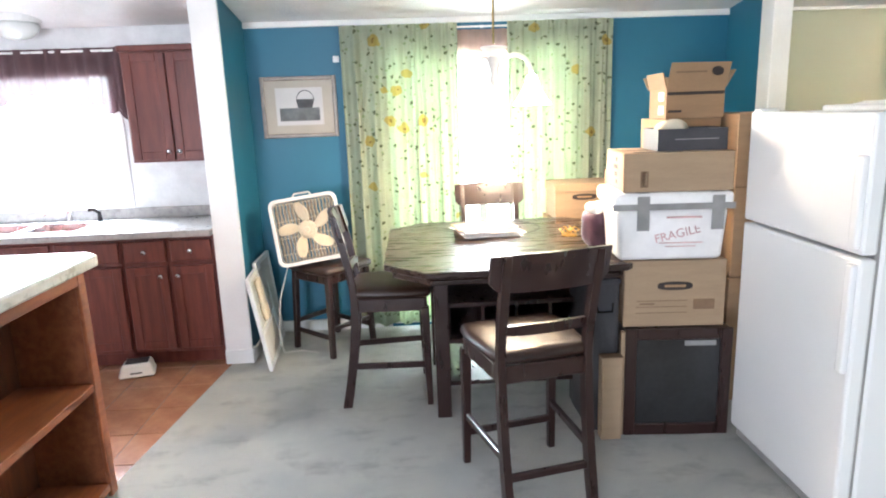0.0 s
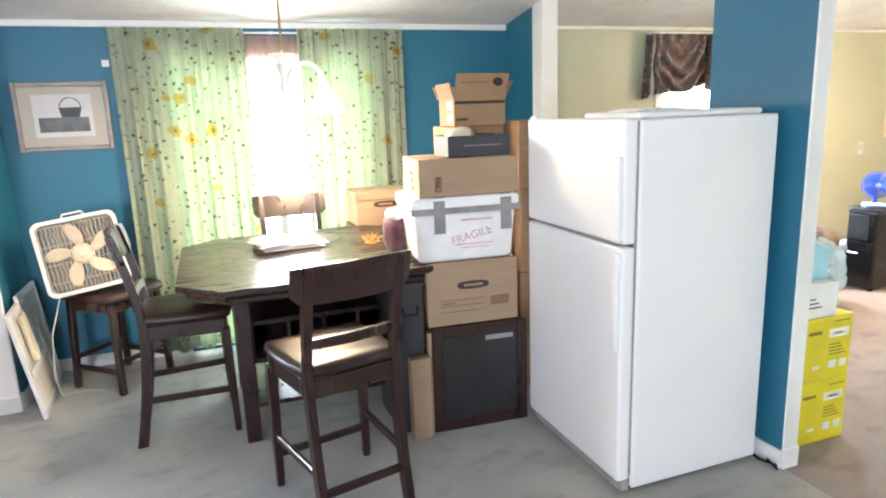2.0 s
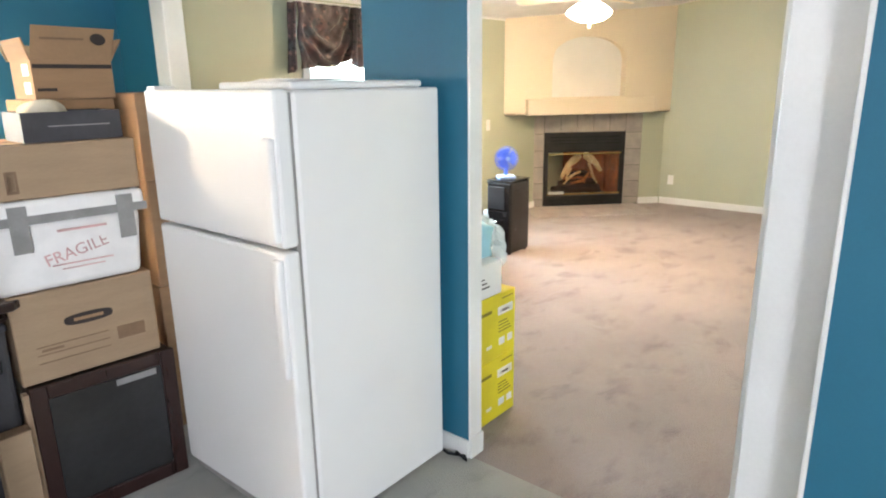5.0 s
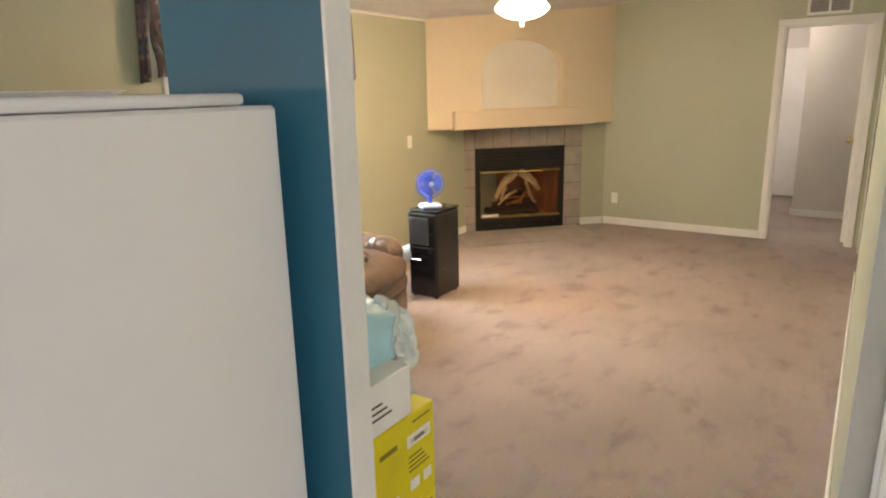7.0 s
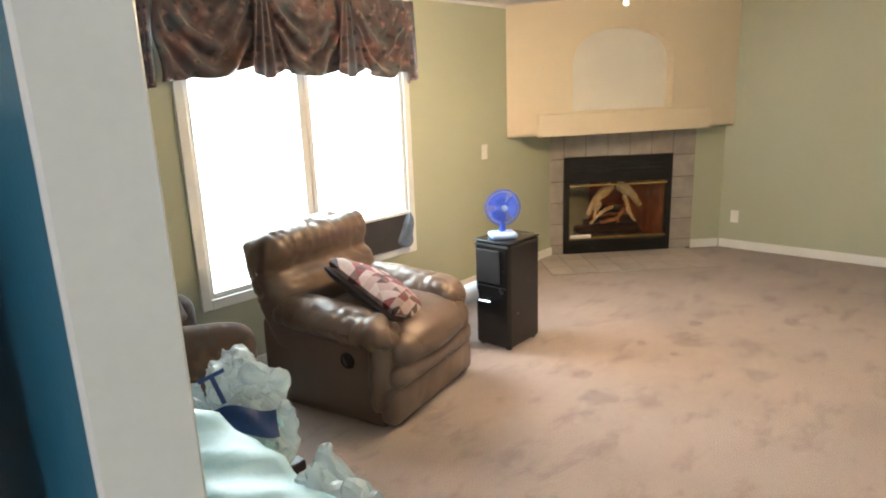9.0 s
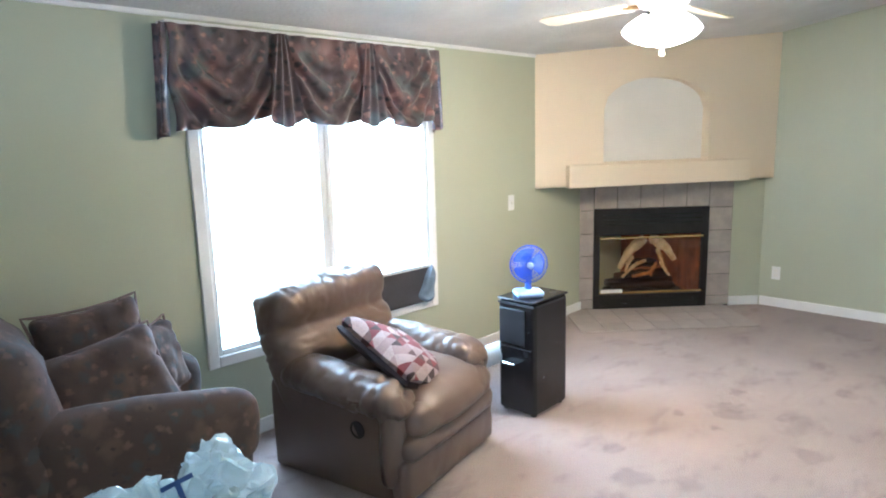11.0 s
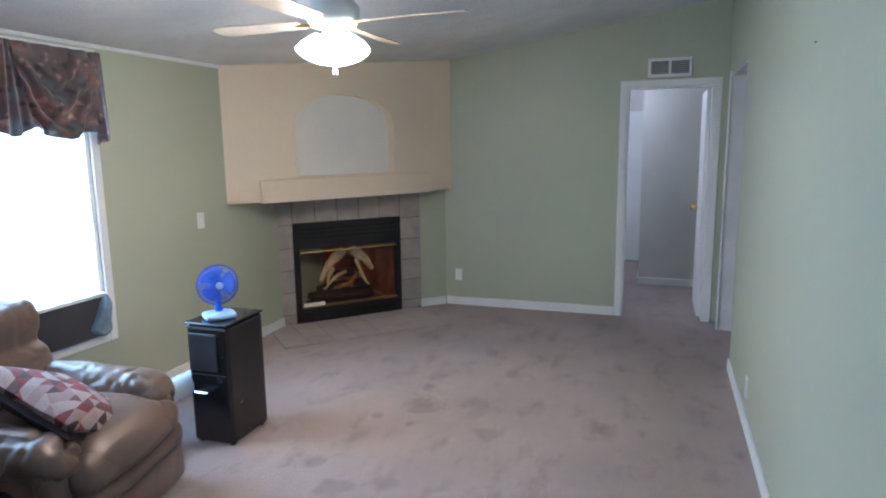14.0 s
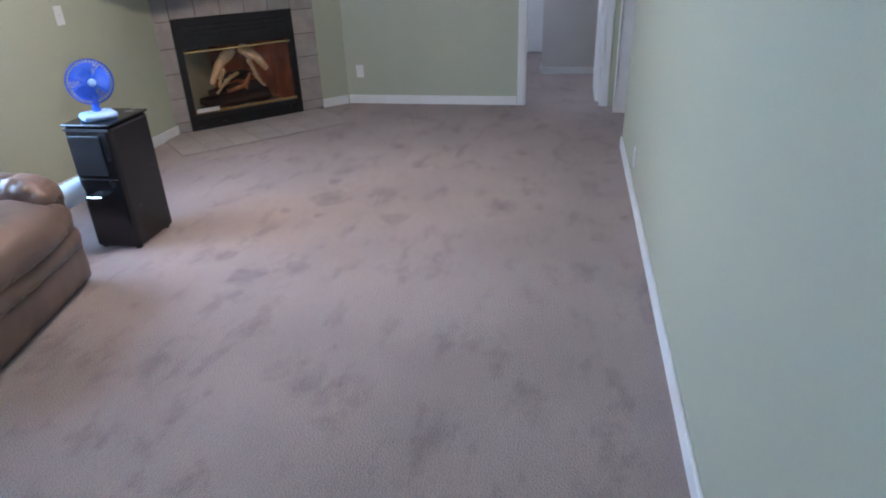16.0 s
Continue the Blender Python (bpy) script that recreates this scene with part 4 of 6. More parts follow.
# ---------------------------------------------------------------- kitchen
def cabinet_door(parent, x0, x1, z0, z1, y, knob):
    d = part("door", B(x0, x1, y - 0.018, y, z0, z1, 0.004), M_CHERRY, parent)
    fr = 0.055
    bm = bmesh.new()
    for a in ((x0, x0 + fr, z0, z1), (x1 - fr, x1, z0, z1), (x0 + fr, x1 - fr, z1 - fr, z1), (x0 + fr, x1 - fr, z0, z0 + fr)):
        box(bm, a[0], a[1], y - 0.026, y - 0.0185, a[2], a[3], 0.003)
    part("door_frame", bm, M_CHERRY, d)
    if knob:
        add_knob(d, knob[0], y - 0.026, knob[1])
    return d


def add_knob(parent, x, y, z):
    bm = bmesh.new()
    lathe(bm, [(0.006, 0.0), (0.006, 0.012), (0.015, 0.018), (0.014, 0.026), (0.006, 0.03)], 12)
    k = part("handle", bm, M_STEEL, parent, "small brushed nickel knob", True)
    k.matrix_local = pose(x, y, z, 90, 0, 0)


YC = 4.36
for i, (x0, x1) in enumerate(((-1.49, -0.902), (-2.35, -1.492), (-3.38, -2.352))):
    c = thing("base_cabinet", "cherry-stained wooden base cabinet under the grey worktop", "cabinet", None, "kitchen base cabinets")
    bm = B(x0, x1, YC, YW - 0.002, 0.1, 0.885, 0.002)
    box(bm, x0, x1, YC + 0.06, YW - 0.002, 0.001, 0.1)
    part("body", bm, M_CHERRY, c)
    n = 2
    w = (x1 - x0) / n
    for k in range(n):
        a, b = x0 + k * w + 0.015, x0 + (k + 1) * w - 0.015
        dr = part("drawer_front", B(a, b, YC - 0.02, YC, 0.72, 0.86, 0.005), M_CHERRY, c)
        if i == 0:
            add_knob(dr, (a + b) / 2, YC - 0.02, 0.79)
        cabinet_door(c, a, b, 0.13, 0.69, YC, ((b - 0.04, 0.63) if k == 0 else (a + 0.04, 0.63)))
top = thing("worktop", "grey laminate kitchen worktop with a backsplash lip", "worktop")
bm = bmesh.new()
for a in ((-3.39, -2.62, YC - 0.05, YW - 0.002), (-1.78, -0.902, YC - 0.05, YW - 0.002), (-2.62, -1.78, YC - 0.05, YC + 0.03), (-2.62, -1.78, YW - 0.1, YW - 0.002)):
    box(bm, *a, 0.885, 0.925)
part("top", bm, M_COUNTER, top)
part("front_edge", B(-3.39, -0.902, YC - 0.06, YC - 0.05, 0.883, 0.926, 0.004), M_COUNTER, top)
part("backsplash", B(-3.39, -0.902, YW - 0.022, YW - 0.002, 0.925, 1.0, 0.004), M_COUNTER, top)
sink = thing("kitchen_sink", "double bowl stainless steel sink set in the worktop", "sink", pose(-2.2, 4.6, 0.925))
bm = bmesh.new()
for a in ((-0.43, 0.43, -0.22, -0.2), (-0.43, 0.43, 0.17, 0.25), (-0.43, -0.4, -0.2, 0.17), (0.4, 0.43, -0.2, 0.17), (-0.02, 0.02, -0.2, 0.17)):
    box(bm, *a, -0.003, 0.006, 0.002)
part("rim", bm, M_STEEL, sink)
for a, b in ((-0.4, -0.02), (0.02, 0.4)):
    bm = bmesh.new()
    box(bm, a, b, -0.2, 0.17, -0.16, -0.15)
    for q in ((a, a + 0.006, -0.2, 0.17), (b - 0.006, b, -0.2, 0.17), (a, b, -0.2, -0.194), (a, b, 0.164, 0.17)):
        box(bm, *q, -0.15, -0.003)
    part("bowl", bm, M_STEEL, sink)
tap = thing("kitchen_tap", "chrome kitchen tap with a low spout and black sprayer", "tap", pose(-2.02, 4.82, 0.93))
bm = bmesh.new()
lathe(bm, [(0.03, 0), (0.028, 0.02), (0.018, 0.04), (0.016, 0.09), (0.02, 0.1)], 14)
part("base", bm, M_CHROME, tap, "", True)
part("spout", tube(bmesh.new(), [(0, 0, 0.06), (-0.03, -0.04, 0.1), (-0.08, -0.11, 0.105), (-0.11, -0.15, 0.08)], 0.011, 10), M_CHROME, tap, "", True)
part("lever", bar(bmesh.new(), (0, 0, 0.1), (0.05, 0.0, 0.13), 0.014, 0.01), M_CHROME, tap)
part("sprayer", tube(bmesh.new(), [(0.2, 0.0, -0.004), (0.2, 0.0, 0.06), (0.17, -0.02, 0.09), (0.14, -0.03, 0.085)], [0.018, 0.014, 0.016, 0.012], 10), M_BLACK, tap, "black plastic sprayer", True)
up = thing("wall_cabinet", "cherry-stained wall cabinet with two doors and nickel knobs", "cabinet")
part("body", B(-1.44, -0.902, 4.60, YW - 0.002, 1.342, 2.062, 0.002), M_CHERRY, up)
part("cornice", B(-1.45, -0.902, 4.575, YW - 0.002, 2.047, 2.087, 0.006), M_CHERRY, up)
cabinet_door(up, -1.425, -1.157, 1.357, 2.037, 4.60, (-1.187, 1.412))
cabinet_door(up, -1.147, -0.906, 1.357, 2.037, 4.60, (-1.117, 1.412))
up2 = thing("wall_cabinet", "cherry-stained wall cabinet at the window's far side", "cabinet")
part("body", B(-3.39, -2.86, 4.60, YW - 0.002, 1.37, 2.09, 0.002), M_CHERRY, up2)
cabinet_door(up2, -3.375, -2.875, 1.385, 2.065, 4.60, (-2.92, 1.44))
# gathered kitchen valance
kv = thing("kitchen_valance", "sheer brown gathered valance over the kitchen window", "curtain")


def kval(u, v):
    x = -2.86 + 1.36 * u
    arc = 0.30 + 0.16 * abs(2 * u - 1) ** 1.6 + 0.02 * math.sin(u * 60)
    return (x, YW - 0.06 + 0.022 * math.sin(u * 92) * (0.5 + 0.5 * v) + 0.01 * math.sin(u * 37), 2.11 - v * arc)


part("cloth", sheet(bmesh.new(), kval, 150, 12), M_KVAL, kv, "", True)
part("hem", sheet(bmesh.new(), lambda u, v: (lambda p: (p[0], p[1] - 0.003, p[2] - 0.03 * v))(kval(u, 1.0)), 150, 2), M_KVAL, kv, "darker ruffled hem", True)
part("rod", tube(bmesh.new(), [(-2.86, YW - 0.06, 2.09), (-1.5, YW - 0.06, 2.09)], 0.008), M_WHITE, kv)
kl = thing("kitchen_ceiling_light", "frosted glass dome ceiling light in the kitchen", "ceiling light", pose(-2.12, 4.72, ceil_z(4.72)))
bm = bmesh.new()
lathe(bm, [(0.03, -0.13), (0.08, -0.115), (0.12, -0.085), (0.14, -0.045), (0.13, -0.02)], 24)
part("shade", bm, M_FROST, kl, "", True)
part("base", lathe(bmesh.new(), [(0.15, -0.025), (0.15, 0.02)], 24), M_WHITE, kl)
# pet step / scale on the kitchen floor
st = thing("pet_feeder", "small white plastic pet bowl stand on the kitchen floor", "pet feeder", pose(-1.44, 4.235, 0.001, 0, 0, 14))
bm = bmesh.new()
prism(bm, [(-0.11, -0.07), (0.11, -0.07), (0.10, 0.09), (-0.10, 0.09)], 0, 0.085, 0.012)
for v in bm.verts:
    if v.co.z > 0.05:
        v.co.x *= 0.82
        v.co.y = v.co.y * 0.85 + 0.01
part("body", bm, M_FANWHITE, st)
part("bowl", B(-0.07, 0.07, -0.035, 0.065, 0.085, 0.092, 0.004), M_DKGREY, st)
part("print", B(-0.035, 0.035, -0.0725, -0.069, 0.03, 0.038), M_INK, st)
# bar island with open shelves
isl = thing("kitchen_island", "orange-brown wooden bar island with open shelves facing the dining area", "island")
X0, X1, Y0, Y1 = -1.62, -1.0, 0.9, 2.9
part("end_panel", B(X0, X1, Y1 - 0.03, Y1, 0.001, 1.02, 0.003), M_ISLAND, isl)
part("end_panel", B(X0, X1, Y0, Y0 + 0.03, 0.001, 1.02, 0.003), M_ISLAND, isl)
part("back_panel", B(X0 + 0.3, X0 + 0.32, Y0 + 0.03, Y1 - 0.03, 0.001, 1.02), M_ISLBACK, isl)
part("upright", B(X0 + 0.32, X1 - 0.005, 2.02, 2.05, 0.08, 1.0, 0.003), M_ISLAND, isl)
part("face_stile", B(X1, X1 + 0.018, Y1 - 0.055, Y1, 0.001, 1.02, 0.003), M_ISLAND, isl)
part("top_rail", B(X1, X1 + 0.018, Y0, Y1 - 0.055, 0.965, 1.02, 0.003), M_ISLAND, isl)
for z in (0.03, 0.50):
    part("shelf", B(X0 + 0.32, X1 + 0.015, Y0 + 0.03, Y1 - 0.056, z, z + 0.035, 0.003), M_ISLAND, isl)
bt = thing("bar_top", "cream laminate bar top with a rounded edge on the island", "worktop")
bm = bmesh.new()
prism(bm, [(X0 - 0.1, Y0 - 0.05), (X1 + 0.05, Y0 - 0.05), (X1 + 0.05, Y1 + 0.07), (X1 - 0.02, Y1 + 0.13), (X0 - 0.1, Y1 + 0.13)], 1.02, 1.07, 0.008)
part("top", bm, M_BAR, bt)

# ---------------------------------------------------------------- dining furniture
TZ = 0.88


def dining_table():
    t = thing("dining_table", "counter-height espresso wooden table with a wine rack base", "table", pose(0.92, 3.80, 0))
    a, c = 0.68, 0.2
    oct_ = [(-a + c, -a), (a - c, -a), (a, -a + c), (a, a - c), (a - c, a), (-a + c, a), (-a, a - c), (-a, -a + c)]
    part("tabletop", prism(bmesh.new(), oct_, TZ - 0.032, TZ, 0.005), M_TABLE, t)
    part("leaf_below", prism(bmesh.new(), [(x * 0.94, y * 0.94) for x, y in oct_], TZ - 0.075, TZ - 0.045, 0.005), M_TABLE, t)
    bm = bmesh.new()
    for x0, x1, y0, y1 in ((-0.42, 0.42, -0.40, -0.375), (-0.42, 0.42, 0.375, 0.40), (-0.42, -0.395, -0.375, 0.375), (0.395, 0.42, -0.375, 0.375)):
        box(bm, x0, x1, y0, y1, TZ - 0.14, TZ - 0.078, 0.003)
    part("apron", bm, M_DARKWOOD, t)
    for x in (-0.4, 0.4):
        for y in (-0.36, 0.36):
            part("leg", bar(bmesh.new(), (x, y, 0), (x, y, TZ - 0.078), 0.075, 0.075), M_DARKWOOD, t)
    for z in (0.16, 0.40, 0.60):
        part("shelf", B(-0.39, 0.39, -0.345, 0.345, z, z + 0.024, 0.003), M_DARKWOOD, t)
    for x in (-0.36, -0.18, 0.0, 0.18, 0.36):
        part("divider", B(x - 0.008, x + 0.008, -0.34, 0.34, 0.425, 0.599), M_DARKWOOD, t)
    part("rack_back", B(-0.37, 0.37, 0.30, 0.32, 0.425, TZ - 0.14), M_DARKWOOD, t)
    bm = bmesh.new()
    tube(bm, [(0.02 + 0.24 * math.cos(2 * math.pi * i / 40), 0.38 + 0.24 * math.sin(2 * math.pi * i / 40), TZ + 0.0005) for i in range(41)], 0.003, 5, False)
    part("turntable_ring", bm, M_DKGREY, t)
    return t


dining_table()


def chair_parts(t):
    """A counter chair facing +y, its feet centred on the origin."""
    w, d, sz = 0.42, 0.38, 0.635
    wb = 0.37

    def sabre(x):
        bm = bmesh.new()
        rings = []
        for k in range(15):
            z = 1.09 * k / 14
            y = -d / 2 - (0.075 * (1 - z / sz) ** 1.8 if z < sz else 0.09 * ((z - sz) / 0.45) ** 1.4)
            a, b = 0.017, 0.026 - 0.008 * k / 14
            rings.append([bm.verts.new((x * (1 + 0.02 * z) + p * a, y + q * b, z)) for p, q in ((-1, -1), (1, -1), (1, 1), (-1, 1))])
        for a, b in zip(rings, rings[1:]):
            for k in range(4):
                bm.faces.new((a[k], a[(k + 1) % 4], b[(k + 1) % 4], b[k]))
        bm.faces.new(rings[0][::-1])
        bm.faces.new(rings[-1])
        bmesh.ops.bevel(bm, geom=[e for e in bm.edges if abs((e.verts[0].co - e.verts[1].co).z) > 0.03], offset=0.004, segments=1, affect="EDGES")
        return bm
    for g in (-0.5, 0.5):
        x, xb = g * w, g * wb
        part("back_leg", sabre(xb), M_DARKWOOD, t)
        part("front_leg", bar(bmesh.new(), (x * 1.02, d / 2 + 0.01, 0), (x, d / 2, sz - 0.06), 0.032, 0.032, 0.004, 0.044, 0.044), M_DARKWOOD, t)
        part("side_stretcher", bar(bmesh.new(), (xb, -d / 2 - 0.02, 0.24), (x, d / 2, 0.24), 0.022, 0.034), M_DARKWOOD, t)
        part("side_rail", bar(bmesh.new(), (xb, -d / 2 + 0.01, sz - 0.045), (x, d / 2, sz - 0.045), 0.024, 0.075), M_DARKWOOD, t)
    part("front_stretcher", bar(bmesh.new(), (-w / 2, d / 2, 0.16), (w / 2, d / 2, 0.16), 0.022, 0.034), M_DARKWOOD, t)
    part("back_stretcher", bar(bmesh.new(), (-wb / 2, -d / 2 - 0.04, 0.16), (wb / 2, -d / 2 - 0.04, 0.16), 0.022, 0.034), M_DARKWOOD, t)
    for y, ww in ((d / 2, w), (-d / 2, wb)):
        part("seat_rail", bar(bmesh.new(), (-ww / 2, y, sz - 0.045), (ww / 2, y, sz - 0.045), 0.024, 0.075), M_DARKWOOD, t)

    def slab(z0, z1, th, deep, width):
        def fn(s):
            def f(u, v):
                x = (u - 0.5) * width
                q = abs(2 * u - 1)
                lo = z0 + (0.035 * max(0, (q - 0.8) / 0.2) ** 2 if z1 - z0 > 0.1 else 0)
                z = lo + (z1 - 0.008 * q ** 3 - lo) * v
                y = -d / 2 - 0.09 * (max(0, z - sz) / 0.45) ** 1.4 - deep * (1 - q ** 2) + s * th + 0.006
                return (x, y, z)
            return f
        bm = bmesh.new()
        nu, nv = 20, 4
        g = [[[bm.verts.new(fn(s)(i / nu, j / nv)) for j in range(nv + 1)] for i in range(nu + 1)] for s in (0, 1)]
        for s in (0, 1):
            for i in range(nu):
                for j in range(nv):
                    q = (g[s][i][j], g[s][i + 1][j], g[s][i + 1][j + 1], g[s][i][j + 1])
                    bm.faces.new(q if s == 0 else q[::-1])
        for i in range(nu):
            for j in (0, nv):
                q = (g[0][i][j], g[1][i][j], g[1][i + 1][j], g[0][i + 1][j])
                bm.faces.new(q if j == 0 else q[::-1])
        for j in range(nv):
            for i in (0, nu):
                bm.faces.new((g[0][i][j], g[0][i][j + 1], g[1][i][j + 1], g[1][i][j]))
        bmesh.ops.recalc_face_normals(bm, faces=bm.faces)
        return bm
    part("backrest", slab(0.945, 1.10, 0.02, 0.04, 0.49), M_DARKWOOD, t)
    part("lower_slat", slab(0.755, 0.80, 0.02, 0.025, 0.37), M_DARKWOOD, t)
    bm = S((0.45, 0.42, 0.055), (0, 0.015, sz + 0.02), 0.026, 0.016, None, 8, 3)
    for v in bm.verts:
        v.co.x *= 1 - 0.3 * max(0, 0.1 - v.co.y) * 1.1
        v.co.z -= 0.008 * math.exp(-(v.co.x ** 2 + v.co.y ** 2) / 0.012)
    part("seat", bm, M_SEAT, t, "dark brown leather padded seat", True)
    return t


LAB = "espresso wooden counter chair with a padded leather seat"
chair = chair_parts(thing("dining_chair", LAB, "chair", pose(0.852, 2.812, 0, 0, 0, 13), "chairs round the dining table"))
copy_thing(chair, pose(0.24, 3.79, 0, 0, 0, -88))
copy_thing(chair, pose(0.94, 4.50, 0, 0, 0, 180))

# stool with a box fan
stool = thing("stool", "espresso wooden backless stool carrying a box fan", "stool", pose(-0.20, 4.60, 0, 0, 0, -42))
for x in (-0.17, 0.17):
    for y in (-0.17, 0.17):
        part("leg", bar(bmesh.new(), (x * 1.12, y * 1.12, 0), (x, y, 0.57), 0.036, 0.036, 0.004, 0.04, 0.04), M_DARKWOOD, stool)
    part("stretcher", bar(bmesh.new(), (x * 1.08, -0.18, 0.2), (x * 1.08, 0.18, 0.2), 0.022, 0.032), M_DARKWOOD, stool)
    part("stretcher", bar(bmesh.new(), (-0.18, x * 1.08, 0.14), (0.18, x * 1.08, 0.14), 0.022, 0.032), M_DARKWOOD, stool)
part("apron", B(-0.185, 0.185, -0.185, 0.185, 0.51, 0.57, 0.004), M_DARKWOOD, stool)
part("seat", S((0.42, 0.42, 0.055), (0, 0, 0.597), 0.027, 0.014, None, 6, 3), M_SEAT, stool, "dark brown leather padded seat", True)

fan = thing("box_fan", "square white box fan with cream blades leaning on a stool", "fan", pose(-0.285, 4.47, 0.645, -10, -7, 7))
W = 0.225
bm = bmesh.new()


def ring_frame(bm, half, r, y0, y1, wall):
    """A squared ring with rounded corners, standing up, y0 to y1 deep."""
    def outline(h, q):
        pts = []
        for cx, cz, a0 in ((h - q, h - q, 0), (-h + q, h - q, 90), (-h + q, -h + q, 180), (h - q, -h + q, 270)):
            for i in range(6):
                a = radians(a0 + 18 * i)
                pts.append((cx + q * math.cos(a), cz + q * math.sin(a) + half))
        return pts
    o, n_ = outline(half, r), outline(half - wall, r - wall * 0.6)
    rings = [[bm.verts.new((x, y, z)) for x, z in p] for p, y in ((o, y0), (o, y1), (n_, y1), (n_, y0))]
    k = len(o)
    for a in range(4):
        p, q = rings[a], rings[(a + 1) % 4]
        for i in range(k):
            bm.faces.new((p[i], p[(i + 1) % k], q[(i + 1) % k], q[i]))
    bmesh.ops.recalc_face_normals(bm, faces=bm.faces)
    return bm


part("housing", ring_frame(bm, W, 0.05, -0.055, 0.055, 0.022), M_FANWHITE, fan)
part("handle", tube(bmesh.new(), [(-0.06, 0, 2 * W), (-0.05, 0, 2 * W + 0.022), (0.05, 0, 2 * W + 0.022), (0.06, 0, 2 * W)], 0.007, 8), M_FANWHITE, fan)
for y, nm in ((-0.05, "front_grille"), (0.05, "back_grille")):
    bm = bmesh.new()
    for i in range(19):
        x = -W + 0.03 + i * (2 * W - 0.06) / 18
        pts = [(x + 0.004 * math.sin(k * 2.4), y, 0.025 + k * (2 * W - 0.05) / 12) for k in range(13)]
        tube(bm, pts, 0.0013 if y < 0 else 0.0022, 4)
    for i in range(4):
        z = 0.08 + i * 0.11
        tube(bm, [(-W + 0.022, y, z), (W - 0.022, y, z)], 0.0013, 4)
    part(nm, bm, M_FANBLADE if y < 0 else M_FANGRILLE, fan, "thin wire grille")
for i in range(15):
    x = -W + 0.04 + i * (2 * W - 0.08) / 14
    part("back_slat", B(x - 0.008, x + 0.008, 0.036, 0.045, 0.024, 2 * W - 0.024), M_FANGRILLE, fan, "tan plastic back slat")
bm = bmesh.new()
for k in range(5):
    a0 = 2 * math.pi * k / 5 + 0.32

    def blade(u, v, a0=a0):
        r = 0.05 + 0.143 * u
        a = a0 + 0.25 * u + (v - 0.5) * (0.62 * math.sin(math.pi * min(1, 0.3 + u * 0.64)) + 0.06)
        return (r * math.cos(a), 0.02 * (v - 0.5) * 2 - 0.01, W + r * math.sin(a))
    bl = part("blade", sheet(bmesh.new(), blade, 8, 6), M_FANBLADE, fan, "", True)
    thick(bl, 0.003)
bm.free()
hub = part("hub", lathe(bmesh.new(), [(0.062, -0.03), (0.062, 0.02), (0.035, 0.034)], 20), M_FANBLADE, fan, "", True)
hub.matrix_local = pose(0, 0, W, 90, 0, 0)
knob = part("dial", lathe(bmesh.new(), [(0.02, 0), (0.016, 0.02)], 14), M_FANBLADE, fan)
knob.matrix_local = pose(0, -0.052, W, 90, 0, 0)
cord = thing("power_cord", "white power cord of the box fan hanging to the carpet", "cord")
part("wire", tube(bmesh.new(), [(-0.47, 4.50, 0.62), (-0.53, 4.44, 0.4), (-0.55, 4.42, 0.15), (-0.53, 4.44, 0.02), (-0.42, 4.50, 0.008), (-0.30, 4.44, 0.008)], 0.004, 6), M_FANWHITE, cord, "", True)

# filter panels leaning on the stub wall
for k, (dx, y0, y1, h) in enumerate(((0.0, 4.16, 4.72, 0.63), (0.05, 4.46, 4.86, 0.66))):
    p = thing("window_screen_panel" if k else "filter_panel", ("grey mesh window screen leaning behind a white panel" if k else "white framed panel with a cream strip leaning on the blue wall"), "panel",
              pose(-0.585 + dx * (-0.7), (y0 + y1) / 2, 0.002, 0, -9 if k == 0 else -6, 4 if k == 0 else 0))
    L = y1 - y0
    bm = bmesh.new()
    for a in ((-L / 2, -L / 2 + 0.035, 0, h), (L / 2 - 0.035, L / 2, 0, h), (-L / 2 + 0.035, L / 2 - 0.035, 0, 0.035), (-L / 2 + 0.035, L / 2 - 0.035, h - 0.035, h)):
        box(bm, -0.012, 0.012, a[0], a[1], a[2], a[3], 0.003)
    part("frame", bm, M_WHITE, p)
    part("panel", B(-0.004, 0.004, -L / 2 + 0.03, L / 2 - 0.03, 0.03, h - 0.03), M_FANWHITE if k == 0 else M_HALL, p)
    if k == 0:
        part("crossbar", B(-0.014, 0.016, -L / 2 + 0.035, L / 2 - 0.035, 0.24, 0.275, 0.003), M_WHITE, p)
        part("cream_strip", S((0.03, 0.11, 0.28), (0.022, -0.08, 0.44), 0.014, 0.0, None, 5, 3, 0.008, 3.0), M_CREAM, p, "crumpled cream filter strip", True)

# picture
pic = thing("framed_picture", "pewter framed basket print hung on the blue wall", "picture", pose(-0.377, YW, 1.67))
w, h = 0.265, 0.212
bm = bmesh.new()
for a in ((-w, -w + 0.028, -h, h), (w - 0.028, w, -h, h), (-w + 0.028, w - 0.028, h - 0.028, h), (-w + 0.028, w - 0.028, -h, -h + 0.028)):
    box(bm, a[0], a[1], -0.024, -0.001, a[2], a[3], 0.004)
part("frame", bm, M_PIC_FRAME, pic)
part("mount", B(-w + 0.025, w - 0.025, -0.013, -0.006, -h + 0.025, h - 0.025), M_PIC_MAT, pic)
part("print", B(-0.165, 0.165, -0.016, -0.013, -0.125, 0.135), M_PIC_PAPER, pic)
part("chest", B(-0.14, 0.14, -0.018, -0.016, -0.095, -0.005), M_PIC_MID, pic)
part("basket", prism(bmesh.new(), [(-0.01, -0.005), (0.09, -0.005), (0.108, 0.055), (-0.022, 0.055)], 0, 0.002), M_PIC_GREY, pic).matrix_local = pose(0, -0.016, 0, 90, 0, 0)
